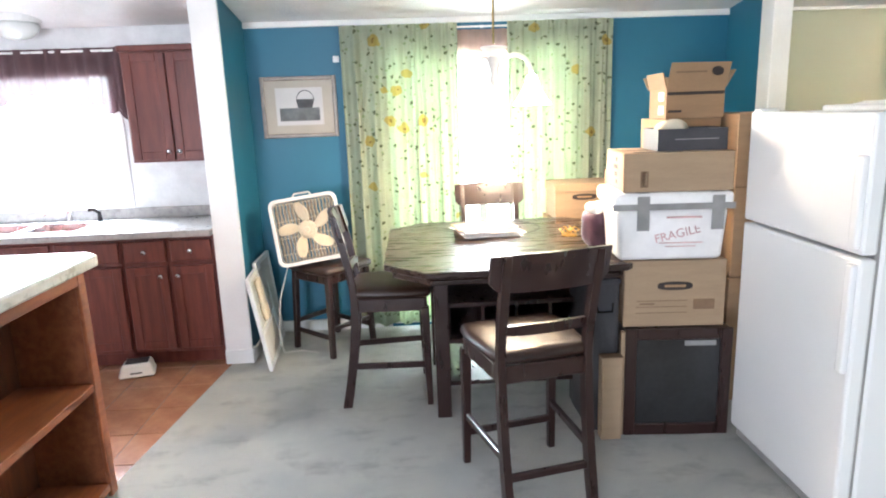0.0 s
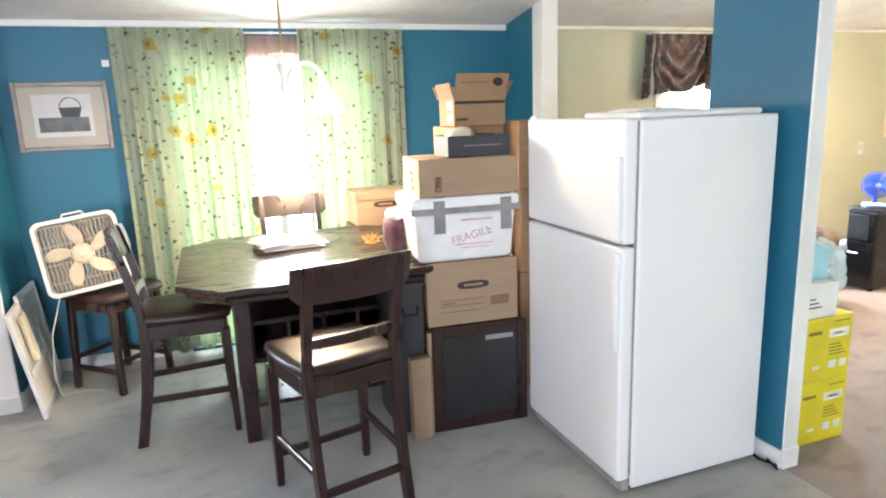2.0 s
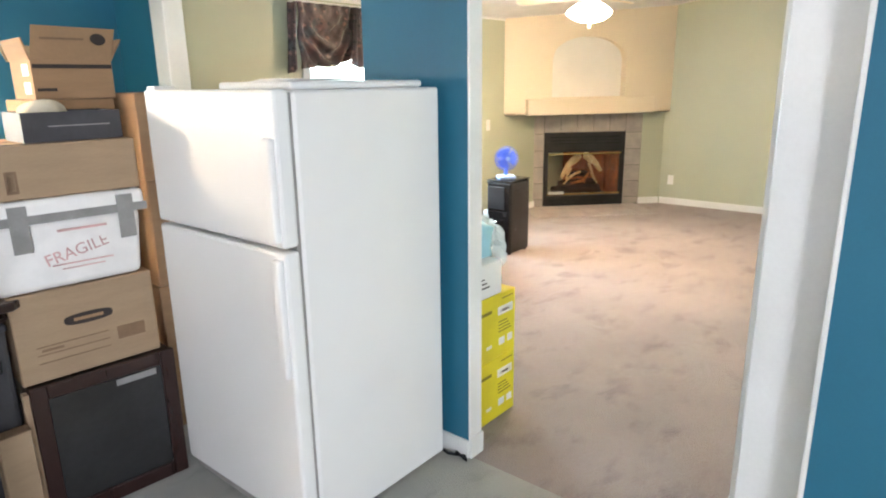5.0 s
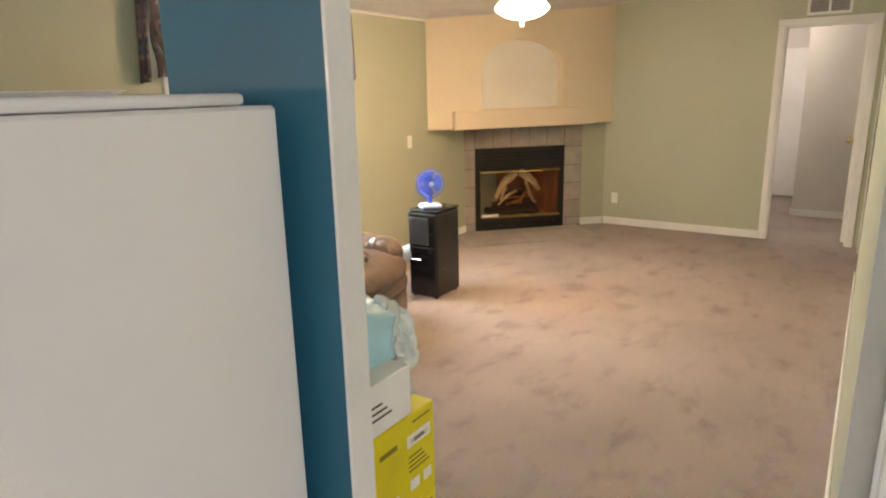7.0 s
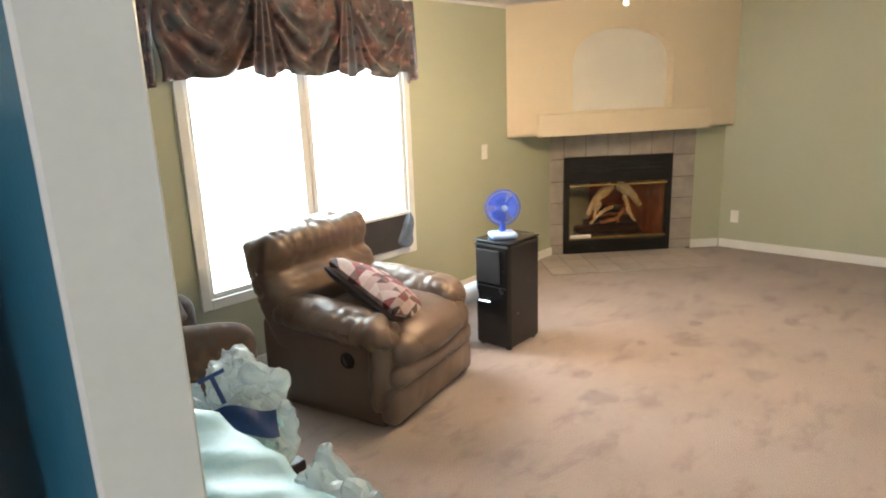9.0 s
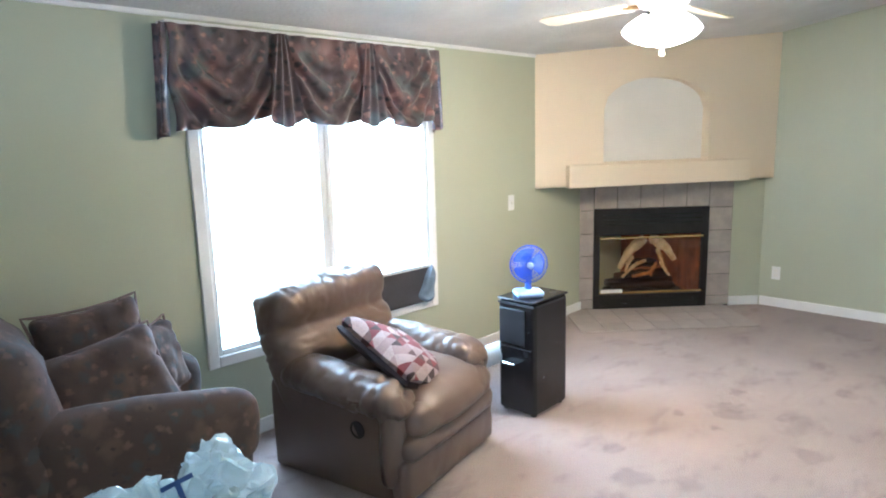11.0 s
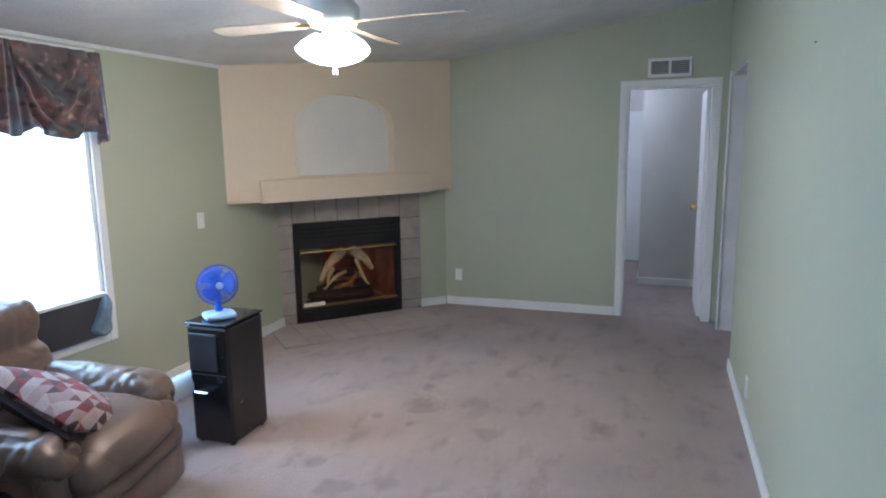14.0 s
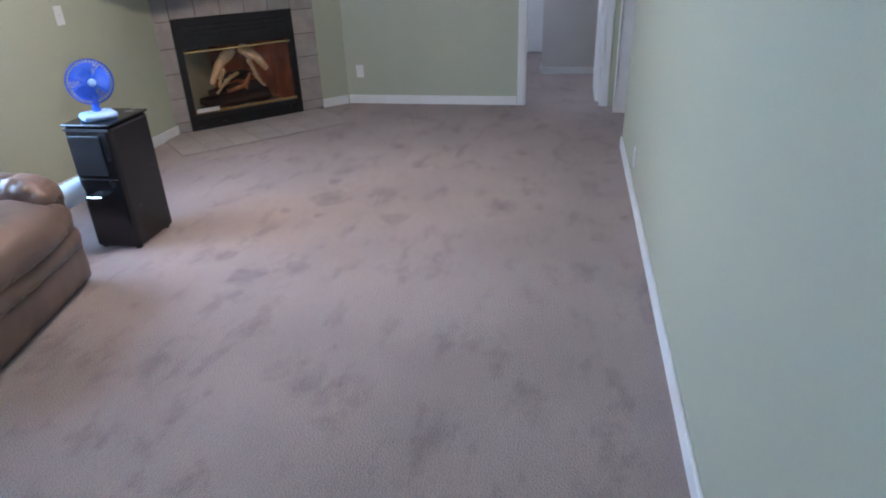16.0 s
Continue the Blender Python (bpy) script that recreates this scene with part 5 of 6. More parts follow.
part("basket_handle", tube(bmesh.new(), [(0.043 + 0.06 * math.cos(a), -0.0175, 0.05 + 0.065 * math.sin(a)) for a in [math.pi * i / 12 for i in range(13)]], 0.003, 5), M_PIC_GREY, pic)

# curtains
def curtain(name, x0, x1, folds, seed, label):
    t = thing(name, label, "curtain", None, "patio door curtains")

    def fn(u, v):
        x = x0 + (x1 - x0) * u
        ph = folds * u * 2 * math.pi
        amp = 0.018 + 0.022 * v
        y = YW - 0.085 + amp * math.sin(ph + 0.8 * math.sin(3 * u + seed)) + 0.01 * math.sin(ph * 2.3 + seed) + 0.012 * math.sin(5 * v + seed + 3 * u)
        x += 0.012 * v * math.sin(ph * 0.5 + seed)
        return (x, y, 2.195 - v * 2.15)
    thick(part("cloth", sheet(bmesh.new(), fn, 110, 24), M_CURTAIN, t, "", True), 0.002)
    part("heading", sheet(bmesh.new(), lambda u, v: (lambda p: (p[0], p[1] - 0.006, 2.2 - 0.05 * v))(fn(u, 0)), 110, 2), M_CURTAIN, t, "gathered heading", True)
    return t


curtain("curtain", -0.06, 0.425, 3.5, 0.3, "pale green floral print curtain drawn across the patio door")
curtain("curtain", 0.40, 0.75, 4.5, 1.7, "pale green floral print curtain gathered beside the gap")
curtain("curtain", 1.10, 1.84, 7.5, 2.9, "pale green floral print curtain drawn beside the boxes")
rod = thing("curtain_rod", "thin white curtain rod above the patio door", "curtain rod")
part("rod", tube(bmesh.new(), [(-0.05, YW - 0.035, 2.178), (1.83, YW - 0.035, 2.178)], 0.007, 8), M_WHITE, rod)
for x in (-0.03, 0.93, 1.81):
    part("bracket", B(x - 0.01, x + 0.01, YW - 0.04, YW - 0.001, 2.170, 2.188, 0.002), M_WHITE, rod)
shv = thing("sheer_valance", "short pinkish-brown sheer valance behind the curtains", "curtain")
part("cloth", sheet(bmesh.new(), lambda u, v: (0.55 + 0.75 * u, YW - 0.03 + 0.012 * math.sin(u * 70), 2.16 - v * 0.26 - 0.02 * math.sin(u * 45) * v), 60, 6), M_SHEER, shv, "", True)

# chandelier
ch = thing("chandelier", "white and brass chandelier with lit glass bell shades above the table", "chandelier", pose(CHAND[0], CHAND[1], 0))
zc = ceil_z(CHAND[1])
part("rod", tube(bmesh.new(), [(0, 0, 1.95), (0, 0, zc - 0.02)], 0.006, 8), M_BRASS, ch)
part("canopy", lathe(bmesh.new(), [(0.03, zc - 0.05), (0.06, zc - 0.02), (0.065, zc + 0.01)], 20), M_FANWHITE, ch, "", True)
part("cup", lathe(bmesh.new(), [(0.02, 1.875), (0.035, 1.905), (0.072, 1.928), (0.066, 1.935), (0.02, 1.925)], 24), M_FANWHITE, ch, "white flared cup", True)
part("stem", lathe(bmesh.new(), [(0.012, 1.73), (0.028, 1.76), (0.016, 1.80), (0.03, 1.86), (0.014, 1.93)], 18), M_FANWHITE, ch, "", True)
for i in range(2):
    a = radians(-14 + 120 * i)
    c, s = math.cos(a), math.sin(a)
    pts = []
    for k in range(13):
        q = math.pi * k / 12
        r = 0.11 - 0.09 * math.cos(q)
        pts.append((c * r, s * r, 1.78 + 0.11 * math.sin(q) if k else 1.75))
    part("arm", tube(bmesh.new(), pts, 0.012, 8), M_FANWHITE, ch, "curved cream metal arm", True)
    bm = lathe(bmesh.new(), [(0.022, 1.78), (0.03, 1.75), (0.045, 1.71), (0.075, 1.66), (0.10, 1.63)], 22, (c * 0.2, s * 0.2), False)
    thick(part("shade", bm, M_SHADE, ch, "lit frosted glass bell shade", True), 0.003)

# things on the table
pap = thing("paper_stack", "loose stack of white papers and mail on the table", "papers", pose(0.83, 3.99, TZ + 0.001, 0, 0, 12))
rp = random.Random(8)
for i in range(9):
    bm = B(-0.17, 0.17, -0.12, 0.12, 0.006 * i, 0.006 * i + 0.005, 0.001)
    p = part("sheet", bm, M_PAPER if i % 4 else M_CARD2, pap)
    p.matrix_local = pose(rp.uniform(-0.03, 0.03), rp.uniform(-0.02, 0.02), 0, 0, 0, rp.uniform(-14, 14))
orn = thing("gold_ornament", "small gold wire ornament on the table", "ornament", pose(1.30, 3.86, TZ))
bm = bmesh.new()
for k in range(5):
    a = k * 1.26
    tube(bm, [(0, 0, 0.005), (0.03 * math.cos(a), 0.03 * math.sin(a), 0.05), (0.06 * math.cos(a), 0.06 * math.sin(a), 0.03), (0.04 * math.cos(a + 0.5), 0.04 * math.sin(a + 0.5), 0.012)], 0.004, 6)
part("wires", bm, M_GOLD, orn, "", True)
part("base", lathe(bmesh.new(), [(0.045, 0), (0.045, 0.006), (0.03, 0.01)], 18), M_GOLD, orn)
bag = thing("handbag", "dark mauve handbag with black strap on the table corner", "bag", pose(1.37, 3.52, TZ, 0, 0, 20))
part("body", S((0.12, 0.16, 0.20), (0, 0, 0.10), 0.05, 0.01, None, 5, 3, 0.02, 5.0), M_PURSE, bag, "", True)
part("strap", tube(bmesh.new(), [(0.04, -0.07, 0.17), (0.08, -0.13, 0.14), (0.12, -0.18, 0.07), (0.13, -0.21, 0.012), (0.06, -0.22, 0.012), (-0.01, -0.18, 0.012)], 0.007, 6), M_BLACK, bag, "black leather strap", True)
part("strap", tube(bmesh.new(), [(0.03, -0.02, 0.22), (0.08, -0.06, 0.27), (0.10, -0.10, 0.20), (0.08, -0.12, 0.10), (0.05, -0.09, 0.04)], 0.006, 6), M_BLACK, bag, "black leather strap", True)
part("top_fold", S((0.14, 0.12, 0.06), (0, 0, 0.21), 0.025, 0.0, None, 5, 3, 0.02, 9.0), M_PAPER, bag, "white folded top", True)


# ---------------------------------------------------------------- boxes
def carton(name, label, x0, x1, y0, y1, z0, z1, mat, lid=0.0, slot=False, bars=(), rz=0.0, category="box"):
    cx, cy = (x0 + x1) / 2, (y0 + y1) / 2
    a, b, h = (x1 - x0) / 2, (y1 - y0) / 2, z1 - z0
    t = thing(name, label, category, pose(cx, cy, z0, 0, 0, rz))
    part("body", B(-a, a, -b, b, 0, h - lid * 0.5, 0.004), mat, t)
    if lid:
        part("lid", B(-a - 0.007, a + 0.007, -b - 0.007, b + 0.007, h - lid, h, 0.004), mat, t)
    else:
        part("tape", B(-a - 0.001, a + 0.001, -0.028, 0.028, h - 0.001, h + 0.001), M_INKSOFT, t)
    if slot:
        bm = bmesh.new()
        pts = [(0.085 * math.cos(q) * (1 if abs(math.cos(q)) < 0.9 else 0.98), 0.021 * math.copysign(abs(math.sin(q)) ** 0.6, math.sin(q))) for q in [2 * math.pi * i / 24 for i in range(24)]]
        prism(bm, pts, 0, 0.002)
        s = part("hand_hole_print", bm, M_INK, t, "dark printed oval round the hand hole")
        s.matrix_local = pose(0, -b - 0.0005, h * 0.62, 90, 0, 0)
        bm = B(-0.05, 0.05, -b - 0.0035, -b - 0.0022, h * 0.62 - 0.006, h * 0.62 + 0.006)
        part("hand_hole", bm, M_CARD, t)
    for px, pz, pw, ph, ink in bars:
        part("print", B(px - pw / 2, px + pw / 2, -b - 0.002, -b - 0.0004, pz - ph / 2, pz + ph / 2), ink, t)
    return t


# bottom: dark framed cabinet door leaning on a crate
fd = thing("media_cabinet", "dark wooden cabinet with a smoked grey front on the carpet", "cabinet", pose(1.65, 3.115, 0, 0, 0, -4.5))
bm = bmesh.new()
for q in ((-0.255, -0.20, 0.001, 0.555), (0.20, 0.255, 0.001, 0.555), (-0.20, 0.20, 0.50, 0.555), (-0.20, 0.20, 0.001, 0.06)):
    box(bm, q[0], q[1], -0.02, 0.0, q[2], q[3], 0.004)
part("frame", bm, M_DARKWOOD, fd)
part("panel", B(-0.20, 0.20, -0.008, 0.0, 0.06, 0.50), M_SCREEN, fd, "smoked grey panel")
part("label_strip", B(0.03, 0.18, -0.0095, -0.008, 0.465, 0.49), M_TAPE, fd)
part("body", B(-0.25, 0.25, 0.0, 0.42, 0.001, 0.55, 0.003), M_DARKWOOD, fd)
part("edge_board", B(-0.275, -0.256, -0.015, 0.02, 0.001, 0.54, 0.002), M_CARD2, fd, "raw pale board edge")
carton("storage_box", "brown cardboard file box with a printed hand hole", 1.405, 1.885, 3.13, 3.52, 0.557, 0.885, M_CARD2, 0.0, True,
       [(-0.06, 0.13, 0.24, 0.003, M_INKSOFT), (-0.06, 0.10, 0.24, 0.003, M_INKSOFT), (-0.06, 0.07, 0.24, 0.003, M_INKSOFT), (-0.13, 0.115, 0.07, 0.008, M_INKSOFT), (0.14, 0.11, 0.1, 0.05, M_INKSOFT)], -4.5)
cool = thing("foam_cooler", "white foam cooler bound with grey tape and marked in red", "cooler", pose(1.615, 3.30, 0.887, 0, 0, -5))
bm = bmesh.new()
box(bm, -0.26, 0.26, -0.18, 0.2, 0, 0.25, 0.025, None, 2)
for v in bm.verts:
    k = 0.93 + 0.07 * min(1, v.co.z / 0.25)
    v.co.x *= k
    v.co.y *= k
part("body", bm, M_FOAM, cool, "", True)
part("lid", B(-0.275, 0.275, -0.195, 0.215, 0.25, 0.325, 0.02, None, 2), M_FOAM, cool, "", True)
part("tape", B(-0.278, 0.278, -0.1985, -0.1945, 0.245, 0.275), M_TAPE, cool)
for x in (-0.14, 0.2):
    part("tape", B(x - 0.028, x + 0.028, -0.200, -0.196, 0.15, 0.31), M_TAPE, cool)
    part("tape", B(x - 0.028, x + 0.028, -0.19, 0.2, 0.325, 0.327), M_TAPE, cool)
lettering("writing", "FRAGILE", 0.058, M_RED, cool, pose(0.03, -0.1785, 0.11, 86.5, 0, 0) @ pose(0, 0, 0, 0, 0, 13), "red handwritten marker lettering")
part("faint_print", B(-0.03, 0.13, -0.1925, -0.1895, 0.205, 0.213), M_RED, cool, "faint red print")
part("underline", B(-0.06, 0.14, -0.1845, -0.181, 0.085, 0.089), M_RED, cool)
part("underline", B(-0.03, 0.11, -0.1835, -0.18, 0.068, 0.071), M_RED, cool)
wide = carton("moving_box", "wide brown cardboard box on the foam cooler", 1.385, 1.885, 3.12, 3.48, 1.214, 1.395, M_CARD2, 0, False, [(-0.155, 0.06, 0.036, 0.075, M_INKSOFT), (-0.155, 0.06, 0.02, 0.055, M_CARD2)], -5)
for k in range(4):
    part("print", B(-0.2515, -0.2503, -0.06 + 0.012 * (k % 2), -0.02 + 0.02 * (k % 3), 0.03 + 0.035 * k, 0.05 + 0.035 * k), M_INK, wide, "dark printed mark")
# shade of the gap between the flaps, laid on as a dark strip
part("flap_gap_shade", B(-0.2, 0.02, -0.16, -0.145, 0.181, 0.1825), M_INK, wide, "dark strip painted as the shade between the top flaps")
tray = thing("shallow_box", "dark grey open shoe box with crumpled paper", "box", pose(1.70, 3.27, 1.397, 0, 0, -3))
bm = bmesh.new()
for q in ((-0.16, 0.16, -0.11, 0.11, 0, 0.005), (-0.16, -0.155, -0.11, 0.11, 0.005, 0.1), (0.155, 0.16, -0.11, 0.11, 0.005, 0.1), (-0.155, 0.155, -0.11, -0.105, 0.005, 0.1), (-0.155, 0.155, 0.105, 0.11, 0.005, 0.1)):
    box(bm, *q)
part("body", bm, M_DKGREY, tray)
part("crumpled_paper", S((0.14, 0.14, 0.09), (-0.06, 0.0, 0.085), 0.04, 0.0, None, 6, 3, 0.03, 2.0), M_CREAM, tray, "crumpled cream paper", True)
part("print", B(-0.08, 0.12, -0.1115, -0.11, 0.05, 0.054), M_TAPE, tray)

# open carton behind
carton("moving_box", "brown cardboard box behind the cooler stack", 1.725, 2.02, 3.56, 3.92, 0.001, 1.53, M_CARD, 0, False, [], 0)
oc = thing("open_carton", "small open brown carton with raised flaps and dark print", "box", pose(1.885, 3.70, 1.533, 0, 0, -3))
OW, OD, OH = 0.15, 0.135, 0.15
bm = bmesh.new()
for q in ((-OW, OW, -OD, OD, 0, 0.006), (-OW, -OW + 0.006, -OD, OD, 0.006, OH), (OW - 0.006, OW, -OD, OD, 0.006, OH), (-OW + 0.006, OW - 0.006, -OD, -OD + 0.006, 0.006, OH), (-OW + 0.006, OW - 0.006, OD - 0.006, OD, 0.006, OH)):
    box(bm, *q)
part("body", bm, M_CARD, oc)
f = part("flap", prism(bmesh.new(), [(-OW, 0), (OW, 0), (OW + 0.04, 0.13), (-OW + 0.03, 0.135)], -0.002, 0.003), M_CARD, oc, "raised front flap with dark print")
f.matrix_local = pose(0, -OD, OH, 78, 0, 0)
part("logo_print", prism(bmesh.new(), [(0.115 + 0.03 * math.cos(math.pi * k / 10), 0.085 + 0.024 * math.sin(math.pi * k / 10)) for k in range(20)], 0.003, 0.0042), M_INK, f, "dark printed oval")
part("print", B(-0.10, 0.06, 0.08, 0.088, 0.003, 0.0042), M_INKSOFT, f)
f = part("flap", B(-0.003, 0.003, -OD, OD, 0, 0.085), M_CARD, oc, "raised side flap")
f.matrix_local = pose(-OW, 0, OH, 0, -14, 0)
f = part("flap", B(-0.003, 0.003, -OD, OD, 0, 0.10), M_CARD, oc)
f.matrix_local = pose(OW, 0, OH, 0, 30, 0)
f = part("flap", B(-OW, OW, -0.003, 0.003, 0, 0.12), M_CARD2, oc, "back flap bent outward")
f.matrix_local = pose(-0.01, OD, OH, -55, 0, 0)
part("print", B(-OW + 0.004, OW - 0.002, -OD - 0.002, -OD - 0.0005, 0.118, 0.134), M_INK, oc, "dark printed band")
part("print", B(-OW + 0.01, -0.07, -OD - 0.002, -OD - 0.0005, 0.03, 0.042), M_INK, oc)
for ya, za in ((-0.06, 0.09), (-0.06, 0.02)):
    part("label", B(-OW - 0.0015, -OW - 0.0003, ya - 0.035, ya + 0.04, za, za + 0.045), M_PAPER, oc, "white stick-on label")
carton("moving_box", "tall stack box of brown cardboard beside the refrigerator", 2.04, 2.42, 3.42, 3.86, 0.001, 0.70, M_CARD)
carton("moving_box", "brown cardboard box stacked beside the refrigerator", 2.05, 2.43, 3.43, 3.86, 0.702, 1.18, M_CARD)
carton("moving_box", "brown cardboard box topping the stack by the refrigerator", 2.04, 2.44, 3.42, 3.85, 1.182, 1.55, M_CARD)
carton("file_box", "light brown lidded file box beyond the table", 1.36, 1.76, 4.5, 4.8, 0.86, 1.10, M_CARD2, 0.06, True, [], 0)
carton("moving_box", "brown cardboard box holding up the lidded file box", 1.34, 1.80, 4.49, 4.82, 0.001, 0.858, M_CARD)
carton("file_box", "light brown carton leaning behind the cooler", 1.68, 1.98, 4.2, 4.46, 0.001, 1.2, M_CARD2)
bin_ = thing("dark_bin", "dark grey fabric storage bin beside the file box", "bin", pose(1.30, 3.36, 0))
part("body", S((0.15, 0.40, 0.80), (0, 0, 0.402), 0.02, 0.0, None, 4, 2, 0.005, 1.0), M_DKGREY, bin_)
part("rim", B(-0.079, 0.079, -0.204, 0.204, 0.772, 0.80, 0.006), M_DKGREY, bin_, "stitched top rim")
part("handle", tube(bmesh.new(), [(-0.04, -0.202, 0.68), (-0.035, -0.214, 0.64), (0.035, -0.214, 0.64), (0.04, -0.202, 0.68)], 0.006, 6), M_BLACK, bin_, "black webbing handle")
carton("storage_box", "small brown box beside the dark framed panel", 1.27, 1.372, 3.08, 3.14, 0.001, 0.43, M_CARD2)

# ---------------------------------------------------------------- refrigerator
fr = thing("refrigerator", "white textured top-freezer refrigerator with recessed handles", "refrigerator")
x0, x1, y0, y1, H = 1.905, 2.655, 2.288, 3.06, 1.565
part("cabinet", B(x0 + 0.075, x1, y0, y1, 0.02, H - 0.005, 0.008), M_FRIDGE, fr)
part("gasket", B(x0 + 0.06, x0 + 0.075, y0 + 0.012, y1 - 0.012, 0.08, H - 0.01), M_GASKET, fr)
for nm, za, zb in (("freezer_door", 1.085, H), ("fridge_door", 0.07, 1.073)):
    d = part(nm, B(x0, x0 + 0.06, y0 - 0.002, y1, za, zb, 0.012, None, 2), M_FRIDGE, fr)
    hz = (za + 0.02, za + 0.34) if nm == "freezer_door" else (zb - 0.42, zb - 0.02)
    part("handle", B(x0 - 0.022, x0 + 0.004, y0 + 0.006, y0 + 0.046, hz[0], hz[1], 0.008, None, 2), M_FRIDGE, d)
part("kick_plate", B(x0 + 0.03, x0 + 0.07, y0 + 0.01, y1 - 0.01, 0.012, 0.065, 0.003), M_GASKET, fr)
for y in (y0 + 0.05, y1 - 0.05):
    for x in (x0 + 0.11, x1 - 0.08):
        part("foot", lathe(bmesh.new(), [(0.02, 0.0), (0.02, 0.02)], 12, (x, y)), M_BLACK, fr)
part("hinge_cover", B(x0 + 0.01, x0 + 0.09, y1 - 0.07, y1 - 0.01, H - 0.004, H + 0.012, 0.004), M_FRIDGE, fr)
lid = thing("plastic_tray", "flat white plastic tray on top of the refrigerator", "tray", pose(2.30, 2.52, H - 0.004))
part("base", S((0.60, 0.40, 0.026), (0, 0, 0.013), 0.012, 0.0, None, 3, 2), M_WHITE, lid, "", True)
paper = thing("paper_pile", "white papers on top of the refrigerator", "papers", pose(2.30, 2.62, H + 0.022))
pc = thing("power_cord", "black power cord lying behind the refrigerator", "cord")
part("wire", tube(bmesh.new(), [(2.68, 2.34, 0.01), (2.66, 2.27, 0.012), (2.69, 2.2, 0.012), (2.665, 2.17, 0.012), (2.68, 2.24, 0.022)], 0.006, 6), M_BLACK, pc, "", True)
for i in range(3):
    part("sheet", B(-0.16 + 0.02 * i, 0.14 + 0.01 * i, -0.1, 0.12, 0.004 * i, 0.004 * i + 0.003), M_PAPER, paper)

# ---------------------------------------------------------------- living room
def swag_valance():
    t = thing("window_valance", "brown floral satin swag valance over the living room window", "curtain")
    x0, x1, n = 4.03, 5.785, 3

    def swag(u, v):
        """Three swags whose folds hang in deepening arcs between gathered points."""
        x = x0 + (x1 - x0) * u
        s = (u * n) % 1.0
        k = int(min(u * n, n - 0.001))
        mid = math.sin(math.pi * s)
        hang = 0.40 + 0.085 * mid ** 1.3 + 0.012 * math.sin(7 * s + k * 2)
        if u < 0.1 or u > 0.92:
            hang += 0.95 * (0.1 - u if u < 0.1 else (u - 0.92) * 1.2)
        sag = v + 0.75 * (1 - mid)
        fold = math.sin(19 * sag + 1.6 * math.sin(3 * s + k) + k * 1.3)
        fold = math.copysign(abs(fold) ** 0.7, fold)
        y = YW - 0.105 - 0.03 * mid * v
        y -= 0.030 * fold * mid ** 0.7 * min(1, v * 2.5) * (0.6 + 0.4 * v)
        y -= 0.022 * math.sin(u * 2 * math.pi * 15 + 0.7 * math.sin(u * 20)) * ((1 - mid) ** 0.8 * (0.4 + 0.6 * v) + 0.35 * max(0, 1 - v * 5))
        y -= 0.006 * noise.noise(Vector((u * 40, v * 9, 3)))
        return (x + 0.012 * math.sin(9 * v + 6 * u), y, 2.185 - v * hang)
    thick(part("swag", sheet(bmesh.new(), swag, 260, 60), M_VALANCE, t, "", True), 0.003)
    for x, s in ((x0, -1), (x1, 1)):
        thick(part("return", sheet(bmesh.new(), lambda u, v: (x + s * (0.03 * v + 0.02 * math.sin(u * 8 + v)) + 0.01 * math.sin(u * 19), YW - 0.002 - 0.11 * u, 2.185 - v * (0.53 - 0.03 * u)), 16, 12), M_VALANCE, t, "", True), 0.003)
    for k in (1 / n, 2 / n):
        xx = x0 + (x1 - x0) * k
        part("tail", sheet(bmesh.new(), lambda u, v: (xx + (u - 0.5) * (0.06 + 0.15 * v), YW - 0.145 - 0.013 * math.sin(u * 19 + 2 * v) * (0.4 + v), 2.18 - v * (0.43 + 0.05 * math.sin(u * 3.1))), 30, 16), M_VALANCE, t, "", True)
    part("board", B(x0, x1, YW - 0.1, YW - 0.001, 2.185, 2.2, 0.003), M_WHITE, t)


swag_valance()
vb = thing("valance_bracket", "white bracket end showing under the swag valance", "bracket", pose(4.21, YW - 0.05, 1.83))
part("plate", B(-0.018, 0.018, -0.04, 0.049, -0.012, 0.012, 0.002), M_WHITE, vb)

# recliner, built facing -y
RM = pose(4.735, 4.235, 0, 0, 0, 12)
rec = thing("recliner", "brown leather recliner with padded arms standing by the window", "armchair", RM)
for x, s in ((-0.36, 1), (0.36, 2)):
    bm = S((0.085, 0.78, 0.46), (x, 0.02, 0.235), 0.025, 0.006, None, 14, 3)
    part("side_panel", creased(bm, 0.005, 5, (1, 1, 0.5), s, lambda p: max(0.15, (p.z - 0.2) * 3)), M_LEATHER, rec, "", True)
    bm = S((0.205, 0.70, 0.15), (0, 0, 0), 0.07, 0.022, None, 40, 6)
    for v in bm.verts:
        v.co.z += 0.016 * math.sin(v.co.y * 7)
        front = max(0, -0.20 - v.co.y) / 0.15
        v.co.x *= 1 + 0.10 * min(1, front) - 0.06 * max(0, v.co.y)
        v.co.z -= 0.035 * min(1.2, front) ** 2
    creased(bm, 0.017, 5.5, (1.0, 2.4, 1.0), s + 0.4, lambda p: 0.25 + 0.75 * min(1, max(0, -0.05 - p.y) / 0.15), 0.14)
    creased(bm, 0.004, 11, (0.8, 2.2, 1.0), s + 3.4, None, 0.2)
    a_ = part("arm", bm, M_LEATHER, rec, "padded arm with a creased front", True)
    a_.matrix_local = pose(x * 0.945, -0.03, 0.50)
    bm = S((0.155, 0.10, 0.37), (x * 0.97, -0.335, 0.27), 0.045, 0.014, None, 14, 5)
    part("arm_front", creased(bm, 0.008, 9, (1, 1, 0.6), s + 5), M_LEATHER, rec, "", True)
